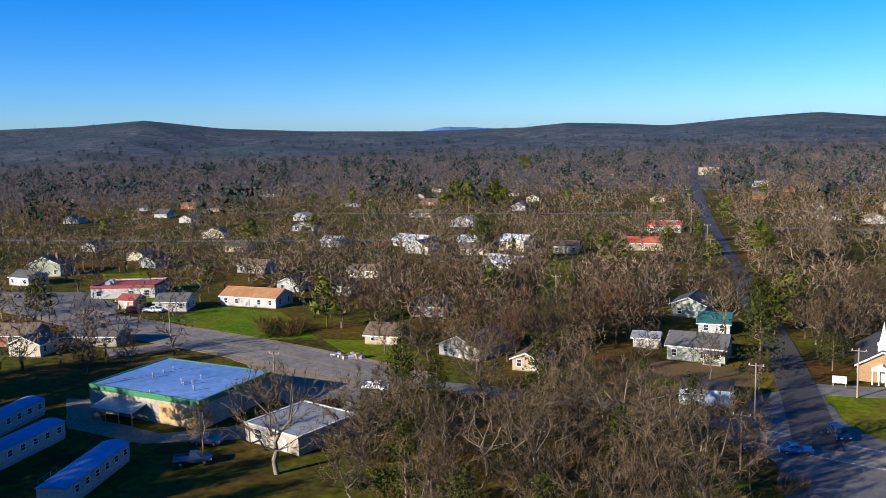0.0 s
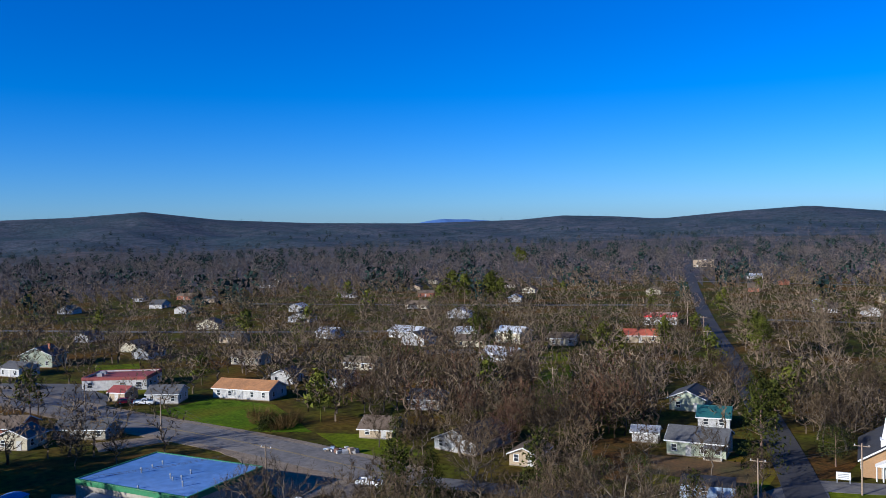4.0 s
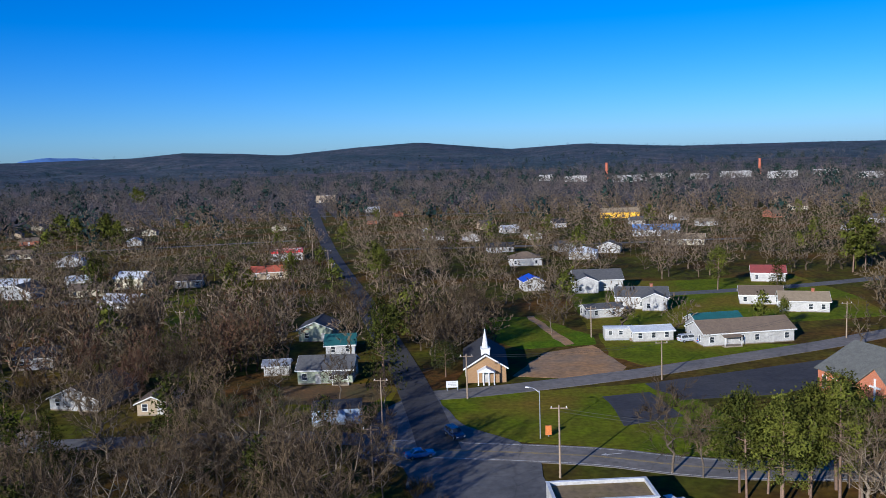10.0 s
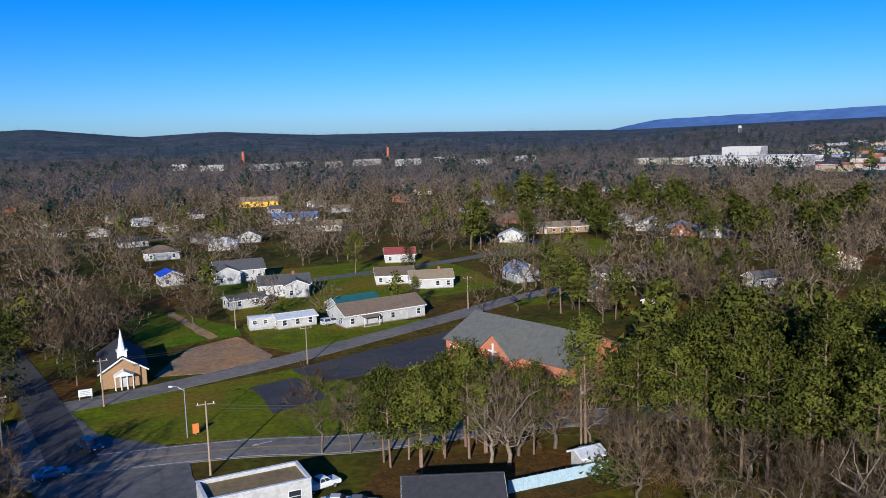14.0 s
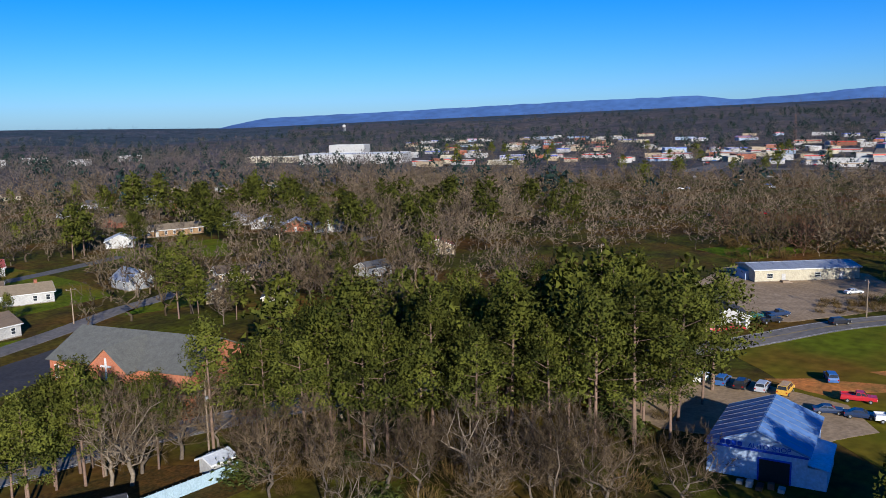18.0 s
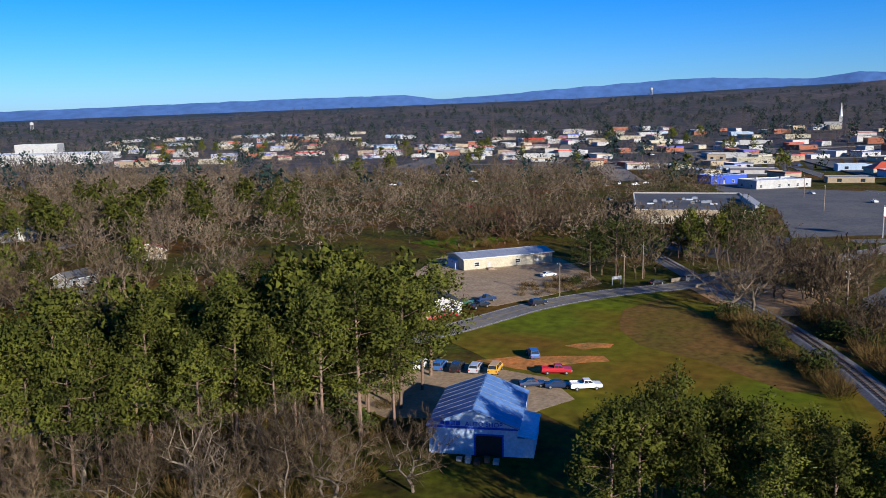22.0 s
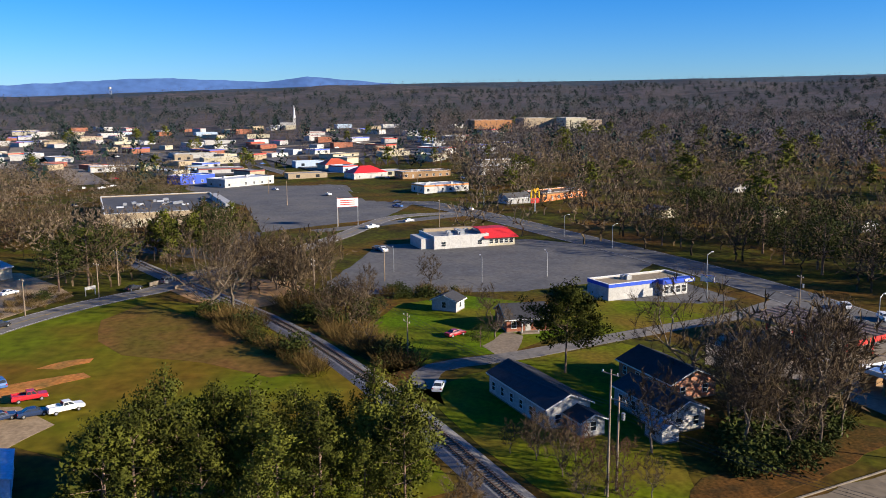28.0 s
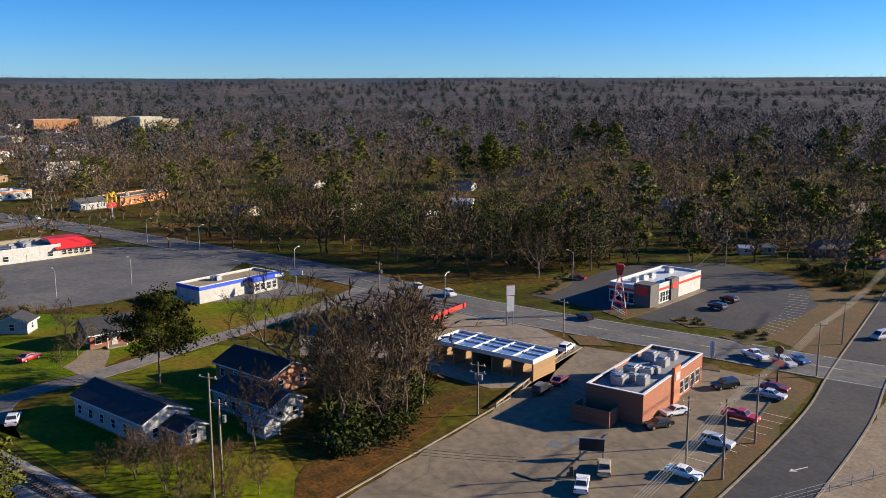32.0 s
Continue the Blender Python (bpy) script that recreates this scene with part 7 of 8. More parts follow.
shrubs([(-88, 127), (-60, 130), (-14, 122), (-6, 100), (-20, 76), (-60, 76)], 6.5, .3, 1.2, 3.2, 5)
shrubs([(198, 68), (224, 54), (236, 62), (214, 78)], 4.0, .1, 1.2, 2.6, 6)
shrubs([(205, -46), (214, -40), (216, -20), (206, -26)], 3.5, .4, 1.5, 3, 7)
shrubs([(-150, 162), (-135, 150), (-126, 154), (-140, 168)], 3.6, .15, 2, 4, 8)
shrubs([(250, 112), (290, 100), (330, 70), (350, 95), (300, 145)], 7.5, .15, 2, 4, 9)


for poly, step, lo, hi, seed in (([(150, -150), (157, -166), (154, -168), (147, -152)], 2.6, .7, 1.1, 21), ([(161, -163), (163, -176), (160, -178), (157.5, -166)], 2.6, .7, 1.1, 22), ([(106, -153), (113, -156), (110, -161), (103, -158)], 2.0, .5, .9, 23), ([(90, -150), (97, -152), (95, -163), (89, -160)], 2.4, .6, 1.1, 24), ([(62, -128), (68, -136), (66, -142), (60, -134)], 2.4, .6, 1.2, 25), ([(84, -206), (100, -214), (128, -232), (120, -242), (88, -226)], 4.2, 1.2, 2.4, 26)):
    shrubs(poly, step, .85, lo, hi, seed)


# ---- the wood that fills the plain and the hills ----
def spread(protos, X, Y, Hs, wides, rs):
    """Many trees joined into one mesh: each prototype's triangles, turned, scaled and set down."""
    V, F, M, n = [], [], [], 0
    which = rs.randint(0, len(protos), len(X))
    Z = terrain(X, Y)
    for k, (pv, pf, *core) in enumerate(protos):
        ix = np.where(which == k)[0]
        if not len(ix):
            continue
        pn, pf = outward(pv, pf, *core)
        t = rs.uniform(0, 6.283, len(ix))
        c, s = np.cos(t)[:, None], np.sin(t)[:, None]
        w = (Hs[ix] * wides[ix])[:, None]
        x = (pv[:, 0] * c - pv[:, 1] * s) * w + X[ix][:, None]
        y = (pv[:, 0] * s + pv[:, 1] * c) * w + Y[ix][:, None]
        z = pv[:, 2] * Hs[ix][:, None] + Z[ix][:, None]
        V.append(np.stack([x, y, z], -1).reshape(-1, 3))
        M.append(np.stack([pn[:, 0] * c - pn[:, 1] * s, pn[:, 0] * s + pn[:, 1] * c, np.broadcast_to(pn[:, 2], (len(ix), len(pv)))], -1).reshape(-1, 3))
        F.append((pf[None] + (np.arange(len(ix)) * len(pv))[:, None, None] + n).reshape(-1, 3))
        n += len(pv) * len(ix)
    return np.concatenate(V), np.concatenate(F), np.concatenate(M)


def mid_bare(seed):
    w, c = bare_tree(seed, n=50, twigs=5, fine=0, low=.22, wide=.43, r0=.018, tw=.0112, solid=12, sides=3)
    return joined(w, c)


def far_bare(seed, n=26, k=3, tw=.011, wide=.46, low=.2):
    """A far leafless tree: trunk and a rounded crown of loose twigs."""
    return bare_tree(seed, n=n, twigs=k, fine=0, low=low, wide=wide, r0=.02, tw=tw, solid=99, sides=0)[1]


def far_pine(seed):
    rs = np.random.RandomState(seed)
    o = ([], [])
    for k in range(7):
        h = .32 + .62 * k / 6
        clump(o, np.array([rs.uniform(-.1, .1), rs.uniform(-.1, .1), h]), .40 * (1.25 - .5 * h), 5, rs, .7, .6)
    return arrays(o)


def mid_pine(seed):
    w, c = pine_tree(seed, bare=.3, spread=.26, limbs=15, tufts=4, n=6, size=.09, tri=1.0)
    return (*joined(w, c[:2]), np.concatenate([w[0] * np.array([0, 0, 1.0]), c[2]]))


def mid_full(seed):
    return pine_tree(seed, bare=.28, spread=.26, limbs=22, tufts=5, n=10, size=.07, tri=.85)


def wood_points(n, r0, r1, az0, az1, rs, power=1.0, gap=1.2):
    u = rs.uniform(0, 1, n)
    r = r0 * (r1 / r0) ** u if power == 0 else (r0 ** power + u * (r1 ** power - r0 ** power)) ** (1 / power)
    a = np.radians(rs.uniform(az0, az1, n))
    X, Y = -r * np.sin(a), r * np.cos(a)
    ok = [free(x, y, gap) for x, y in zip(X, Y)] if r0 < 900 else np.ones(n, bool)
    ok = np.array(ok)
    return X[ok], Y[ok]


rs = np.random.RandomState(9)


def wood(name, protos, pts, hmin, hmax, material, label, w0=.85, w1=1.25):
    X, Y = pts
    Hs = rs.uniform(hmin, hmax, len(X))
    ob = part(name, bulk_mesh(name, *spread(protos, X, Y, Hs, rs.uniform(w0, w1, len(X)), rs)), material)
    return tagged(ob, label, "wood", kind="stuff")


for kind, pts in MORE.items():
    ps = PROTO[ALIAS.get(kind, kind)]
    bark, leaf, label, group = KINDS[kind]
    A = np.array(pts)
    seedk = len(pts)
    simple = kind in ("bare", "oak", "slim", "red", "pale")
    for nm, j, m in (("crowns", 1, leaf),) if simple else (("trunks", 0, bark), ("crowns", 1, leaf)):
        crowns = spread([mid_bare(s) for s in (71, 72, 73, 74)] if simple else [mid_full(s)[j] for s in (45, 46, 47)] if kind in ("pine", "fullpine") else [q[j] for q in ps], A[:, 0], A[:, 1], A[:, 2], np.ones(len(A)), np.random.RandomState(seedk))
        tagged(part("tree_" + nm, bulk_mesh(nm, *crowns), m), label + ", farther back", "wood", kind="stuff")
MB_, MP_ = [mid_bare(s) for s in (71, 72, 73, 74, 75)], [mid_pine(s) for s in (81, 82, 83)]
FM_ = [far_bare(s, 30, 3, .019) for s in (85, 86, 87, 88)]
FC_ = [far_bare(s, 7, 2, .07, .55, .05) for s in (101, 102, 103, 104)]
FB_, FP_ = [far_bare(s, 14, 2, .038) for s in (91, 92, 93, 94, 95)], [far_pine(s) for s in (96, 97, 98)]
nb = mat("neighbourhood_twigs", (0.215, 0.160, 0.108), (0.040, 0.031, 0.024), 0.08, 0.95, c=(0.09, 0.070, 0.040), cscale=0.02, spec=0.05)
wood("bare_wood", MB_, wood_points(440, 190, 390, 0, 62, rs, 1.5), 8, 17, nb, "bare trees filling the western neighbourhood")
wood("bare_wood", MB_, wood_points(320, 210, 400, -52, 0, rs, 1.5), 8, 16, nb, "bare trees filling the northern neighbourhood")
wood("pine_wood", MP_, wood_points(60, 205, 600, -30, 60, rs, 1.6), 9, 14, PINE, "scattered dark pines in the neighbourhood")
wood("pine_wood", MP_, wood_points(60, 330, 480, -56, -27, rs, 1.8), 13, 18, PINE, "belt of dark pines behind the houses")
wood("bare_wood", FM_, wood_points(900, 290, 640, -84, -40, rs, 1.6), 9, 15, nb, "bare wood before the town")
wood("bare_wood", MB_, wood_points(170, 252, 350, -166, -134, rs, 1.8), 10, 15, nb, "bare trees behind the restaurant")
wood("pine_wood", MP_, wood_points(40, 250, 350, -166, -134, rs, 1.8), 9, 15, PINE, "evergreens behind the restaurant")
wood("bare_wood", MB_, wood_points(280, 300, 520, -165, -101, rs, 1.5), 14, 20, nb, "tall bare trees beyond the highway")
wood("bare_wood", FM_, wood_points(700, 480, 760, -165, -101, rs, 1.5), 14, 20, nb, "tall bare wood beyond the highway")
wood("pine_wood", MP_, wood_points(80, 300, 900, -165, -104, rs, 1.5), 14, 20, PINE, "dark pines in the eastern wood", 1.2, 1.7)
wood("bare_wood", FM_, wood_points(1900, 370, 720, -52, 62, rs, 1.5), 9, 17, nb, "bare trees among the houses")
# woods from here outwards use the haze-toned bark colours
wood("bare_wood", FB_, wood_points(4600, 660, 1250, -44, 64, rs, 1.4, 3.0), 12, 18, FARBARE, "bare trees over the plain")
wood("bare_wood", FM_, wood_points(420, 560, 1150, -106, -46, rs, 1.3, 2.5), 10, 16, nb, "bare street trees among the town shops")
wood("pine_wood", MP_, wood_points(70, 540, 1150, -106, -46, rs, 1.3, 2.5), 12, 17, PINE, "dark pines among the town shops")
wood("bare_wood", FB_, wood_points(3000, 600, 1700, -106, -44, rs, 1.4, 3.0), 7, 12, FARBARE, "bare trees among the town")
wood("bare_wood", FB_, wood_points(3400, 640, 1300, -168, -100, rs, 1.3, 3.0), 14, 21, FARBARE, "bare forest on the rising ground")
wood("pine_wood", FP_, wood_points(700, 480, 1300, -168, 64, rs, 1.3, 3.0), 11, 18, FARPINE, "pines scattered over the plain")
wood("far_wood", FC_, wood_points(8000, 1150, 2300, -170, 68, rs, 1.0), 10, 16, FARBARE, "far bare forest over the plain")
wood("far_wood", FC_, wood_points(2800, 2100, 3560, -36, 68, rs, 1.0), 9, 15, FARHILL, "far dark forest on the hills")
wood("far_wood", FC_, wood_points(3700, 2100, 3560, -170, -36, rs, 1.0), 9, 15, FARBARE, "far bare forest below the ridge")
wood("far_wood", FP_, wood_points(1300, 1500, 2900, -170, -36, rs, 0.9), 9, 14, FARPINE, "far pine stands below the ridge")
wood("far_wood", FP_, wood_points(1800, 1150, 2700, -170, 68, rs, 0.7), 9, 14, FARPINE, "far dark pine forest")


# ---- vehicles ----
PAINT = {}


def paint(name, c):
    if name not in PAINT:
        PAINT[name] = mat("car_paint_" + name, c, tuple(v * .9 for v in c), 2.0, 0.25, spec=0.6)
    return PAINT[name]


COL = {"white": (0.72, 0.72, 0.7), "silver": (0.42, 0.44, 0.47), "black": (0.02, 0.02, 0.024), "red": (0.42, 0.02, 0.03), "blue": (0.05, 0.12, 0.3), "dark_blue": (0.02, 0.035, 0.08), "yellow": (0.6, 0.35, 0.05), "green": (0.03, 0.12, 0.09), "grey": (0.16, 0.165, 0.17), "tan": (0.4, 0.33, 0.22), "maroon": (0.16, 0.02, 0.03)}
SHAPES = {  # length, width, body outline and cabin outline in x and z
    "sedan": (4.7, 1.8, [(-2.35, .3), (2.3, .3), (2.35, .6), (2.25, .82), (1.0, .95), (-1.6, .98), (-2.3, .92), (-2.35, .6)], [(1.05, .93), (.3, 1.42), (-.85, 1.44), (-1.65, .97)]),
    "suv": (4.8, 1.9, [(-2.4, .35), (2.35, .35), (2.4, .75), (2.3, .98), (1.1, 1.08), (-2.3, 1.1), (-2.4, .8)], [(1.15, 1.06), (.5, 1.68), (-2.0, 1.7), (-2.3, 1.1)]),
    "pickup": (5.6, 1.95, [(-2.8, .45), (2.75, .45), (2.8, .85), (2.7, 1.05), (1.3, 1.15), (-.55, 1.15), (-.6, 1.12), (-2.75, 1.12), (-2.8, .8)], [(1.35, 1.13), (.75, 1.78), (-.4, 1.8), (-.6, 1.13)]),
    "van": (5.0, 1.95, [(-2.5, .35), (2.45, .35), (2.5, .8), (2.3, 1.05), (-2.45, 1.15), (-2.5, .8)], [(2.0, 1.02), (1.1, 1.85), (-2.3, 1.9), (-2.45, 1.12)]),
}
CARS = {}
WH = MB().tube((0, -.11, 0), (0, .11, 0), .33, .33, 12).mesh("tyre")
WH.materials.append(RUBBER)
RIM = MB().tube((0, -.13, 0), (0, .13, 0), .19, .19, 8).mesh("rim")
RIM.materials.append(STEEL)


def car(shape, colour, x, y, rot, z=0.09, far=False):
    k = (shape, colour, far)
    if k in CARS:
        return copy_thing(CARS[k], pose(x, y, z, 0, 0, rot))
    L, W, body, cab = SHAPES[shape]
    words = {"sedan": "saloon car", "suv": "sport utility car", "pickup": "pickup truck", "van": "van"}[shape]
    e = thing("pickup_truck" if shape == "pickup" else "van" if shape == "van" else "car", x, y, z, rot, "parked %s %s with dark windows" % (colour.replace("_", " "), words), "pickup" if shape == "pickup" else "car", "parked vehicles")
    n = len(body)
    mb = MB()
    V = [(bx, s * (W / 2 - (.0 if .5 < bz < .9 else .09)), bz) for s in (-1, 1) for bx, bz in body]
    mb.add(V, [tuple(range(n)), tuple(range(2 * n - 1, n - 1, -1))] + [(i + n, (i + 1) % n + n, (i + 1) % n, i) for i in range(n)])
    m = len(cab)
    V = [(bx, s * (W / 2 - (.08 if bz < 1.2 else .24)), bz) for s in (-1, 1) for bx, bz in cab]
    mb.add(V, [tuple(range(m)), tuple(range(2 * m - 1, m - 1, -1))] + [(i + m, (i + 1) % m + m, (i + 1) % m, i) for i in range(m)])
    if shape == "pickup":
        mb.box(-2.72, -W / 2 + .1, 1.1, -2.6, W / 2 - .1, 1.32).box(-2.7, -W / 2 + .02, 1.1, -.6, -W / 2 + .12, 1.32).box(-2.7, W / 2 - .12, 1.1, -.6, W / 2 - .02, 1.32)
    b = part("body", mb, paint(colour, COL[colour]), e)
    (x0, z0), (x1, z1), (x2, z2), (x3, z3) = cab
    y0, y1 = W / 2 - .08, W / 2 - .24

    def mix(a, c, f):
        return a + (c - a) * f
    g = MB()
    g.add([(mix(x0, x1, f), s * (mix(y0, y1, f) - .08), mix(z0, z1, f)) for f in (.12, .9) for s in (-1, 1)], [(0, 1, 3, 2)])
    g.add([(mix(x3, x2, f), s * (mix(y0, y1, f) - .08), mix(z3, z2, f)) for f in (.12, .9) for s in (-1, 1)], [(1, 0, 2, 3)])
    for i, p in enumerate(g.v):
        g.v[i] = (p[0] + (.025 if i < 4 else -.025), p[1], p[2] + .015)
    if far:
        part("glazing", g, GLASS, e, "dark glass")
    else:
        part("windscreen", MB().add(g.v[:4], [(0, 1, 3, 2)]), GLASS, e, "dark windscreen")
        part("rear_window", MB().add(g.v[4:], [(1, 0, 2, 3)]), GLASS, e, "dark rear window")
    for s in (-1, 1):
        sg = MB()
        for a, c in ((.08, .48), (.53, .94)):
            lo = [(mix(x0, x3, a) - .08, z0), (mix(x0, x3, c), z3)]
            q = [(mix(x0, x3, a) + .0, mix(y0, y1, .18), mix(z0, z1, .18)), (mix(x0, x3, c), mix(y0, y1, .18), mix(z0, z1, .18)), (mix(x1, x2, c), mix(y0, y1, .85), mix(z1, z2, .5) - .08), (mix(x1, x2, a), mix(y0, y1, .85), mix(z1, z2, .5) - .08)]
            sg.add([(px, s * (py + .02), pz) for px, py, pz in q], [(0, 1, 2, 3)])
        part("side_glazing", sg, GLASS, e, "dark side windows")
        if far:
            for fx in (.31, -.31):
                part("wheel", WH, None, e, m=pose(fx * L, s * (W / 2 - .1), .33))
            continue
        part("headlight", MB().box(L / 2 - .14, s * W * .36 - .2, .62, L / 2 + .01, s * W * .36 + .2, .78), LAMP, e)
        part("tail_light", MB().box(-L / 2 - .01, s * W * .4 - .14, .7, -L / 2 + .1, s * W * .4 + .14, .9), REDLAMP, e)
        for fx in (.31, -.31):
            w = part("wheel", WH, None, e, m=pose(fx * L, s * (W / 2 - .1), .33))
            part("rim", RIM, None, w)
    CARS[k] = e
    return e


for k, (x, y, shape, col, rot) in enumerate((
        (141, 84.5, "van", "white", 20), (137.3, 77.8, "suv", "dark_blue", 15), (137.4, 72.8, "sedan", "black", 12), (137.8, 68, "suv", "white", 8), (138.6, 64.5, "suv", "blue", 10), (138.8, 61, "suv", "black", 8), (139.6, 57.6, "suv", "silver", 10), (140.4, 54, "van", "yellow", 8),
        (152.3, 50.6, "suv", "blue", 30), (143.7, 43.2, "pickup", "red", -68), (135, 45, "sedan", "dark_blue", -60), (137.1, 36, "pickup", "white", -60), (136, 40.5, "sedan", "dark_blue", -70), (230.6, 72, "sedan", "white", -40), (187, 76, "pickup", "black", -30), (172, 82, "sedan", "red", -40), (176, 79.5, "sedan", "red", -60), (183, 86.5, "van", "white", 50), (189, 81, "sedan", "green", -30), (194, 77, "pickup", "dark_blue", -30),
        (230, 41, "sedan", "black", -42), (238, 33, "suv", "grey", -42), (195, 63.5, "suv", "black", -33),
        (129.8, -102.7, "sedan", "white", 20), (125.7, -109.5, "pickup", "white", 15), (110.3, -119, "suv", "white", -70), (96, -97.7, "suv", "black", -70), (97.2, -103.3, "sedan", "maroon", -70), (68.7, -82, "sedan", "tan", -50), (67.2, -76, "sedan", "white", -52), (64.4, -101.2, "suv", "silver", -168), (61.2, -89, "sedan", "white", -168), (67.9, -112.7, "pickup", "red", -168), (74, -100.4, "sedan", "black", 75), (75.6, -106.8, "sedan", "white", 75), (70.4, -125.8, "sedan", "silver", -168), (72, -129.5, "sedan", "maroon", -168), (78, -124, "suv", "black", 70),
        (84.4, -143.7, "pickup", "white", -15), (78.5, -144, "suv", "silver", 160), (78, -148, "sedan", "blue", 160), (111.8, -172.6, "suv", "dark_blue", -10), (114.4, -181.4, "suv", "black", -10), (162, -131, "suv", "white", 165), (124.9, -140.5, "sedan", "black", -15), (156, -172, "sedan", "maroon", 20), (75.6, -177, "van", "silver", 80),
        (136, -24.5, "sedan", "white", -20), (168.8, -34, "sedan", "red", -60), (276, -31, "pickup", "white", 10), (280, -29, "sedan", "dark_blue", 10), (330.7, -33, "pickup", "white", -60), (174, -129.5, "suv", "white", -15), (346.9, -50, "sedan", "silver", -60), (381, -84, "sedan", "white", 15), (137.4, -97, "sedan", "silver", 40),
        (63.4, 205.5, "pickup", "white", 12), (48, 204, "suv", "blue", 60), (44.5, 205, "van", "silver", 20), (-22, 127, "sedan", "dark_blue", -40), (-9, 137.5, "suv", "dark_blue", -60), (21, 108, "pickup", "white", 20), (22, 102, "sedan", "silver", -20), (24.5, 100.5, "sedan", "grey", -20), (10, 101.5, "van", "white", 80), (-88, 128, "pickup", "white", 10), (-188, 163, "pickup", "white", 30), (-194, 162, "suv", "red", 30), (-240, 166, "sedan", "black", 60), (-246, 168, "sedan", "dark_blue", 60), (-252, 170, "suv", "black", 60), (-97, 93, "sedan", "grey", 20), (-93, 86, "pickup", "dark_blue", 40), (121, 243, "sedan", "blue", 10), (156, 312, "suv", "dark_blue", 10), (-14, 128, "sedan", "blue", 20))):
    car(shape, col, x, y, rot)
crnd = random.Random(3)
for k in range(58):
    a = radians(crnd.uniform(-104, -62))
    q = crnd.uniform(400, 900)
    x, y = -q * math.sin(a), q * math.cos(a)
    if any(math.hypot(x - b[0], y - b[1]) < (b[3] + b[4]) * .36 for b in BLD):
        continue
    car(crnd.choice(("sedan", "suv", "sedan", "pickup")), crnd.choice(("white", "silver", "black", "red", "blue", "grey", "white")), x, y, crnd.choice((-50, 40, -75, 15)), float(terrain(x, y)) + .09, far=True)


# ---- poles, lamps, signs and wires ----
WIREM = mat("black_wire", (0.03, 0.03, 0.03), None, 1, .6)
TOPS = []


def utility_pole(x, y, h, rot=0, arms=1, transformer=False):
    e = thing("utility_pole", x, y, float(terrain(x, y)), rot, "weathered wooden utility pole with a crossarm" + (" and transformers" if transformer else ""), "utility pole", "utility poles")
    part("pole", MB().tube((0, 0, -.3), (0, 0, h), .17, .11, 8), POLEWOOD, e)
    for k in range(arms):
        z = h - .5 - 1.2 * k
        part("crossarm", MB().box(-1.3, .1, z - .06, 1.3, .22, z + .06), POLEWOOD, e)
        for s in (-1.1, 1.1):
            part("insulator", MB().tube((s, .16, z + .06), (s, .16, z + .3), .05, .07, 6), TRIM, e, "pale insulator")
    if transformer:
        for k in range(3 if arms > 1 else 1):
            part("transformer", MB().tube((-.45 + .45 * k, -.35, h - 3.0), (-.45 + .45 * k, -.35, h - 2.1), .24, .24, 8), STEEL, e, "grey transformer can")
    return e


def wire(p, q, sag, name="wire", n=14, r=.022):
    p, q = Vector(p), Vector(q)
    mb = MB()
    pts = [p + (q - p) * (i / n) - Vector((0, 0, sag * 4 * (i / n) * (1 - i / n))) for i in range(n + 1)]
    d = (q - p).cross(Vector((0, 0, 1))).normalized() * r
    V = [v for a in pts for v in (a + d, a - d, a + Vector((0, 0, r * 1.6)))]
    mb.add(V, [(3 * i + j, 3 * i + (j + 1) % 3, 3 * i + 3 + (j + 1) % 3, 3 * i + 3 + j) for i in range(n) for j in range(3)])
    return tagged(part(name, mb, WIREM), "thin dark overhead wire", "wire", "overhead wires")


def street_lamp(x, y, h, rot, arm=2.2):
    e = thing("street_lamp", x, y, 0, rot, "pale metal street lamp with a curved arm", "street lamp", "street lamps")
    part("pole", MB().tube((0, 0, -.2), (0, 0, h), .11, .08, 8), STEEL, e)
    part("arm", MB().tube((0, 0, h - .3), (arm * .5, 0, h + .3), .05, .05, 6).tube((arm * .5, 0, h + .3), (arm, 0, h + .35), .05, .05, 6), STEEL, e)
    part("head", MB().box(arm - .3, -.16, h + .24, arm + .4, .16, h + .42), LAMP, e, "pale lamp head")


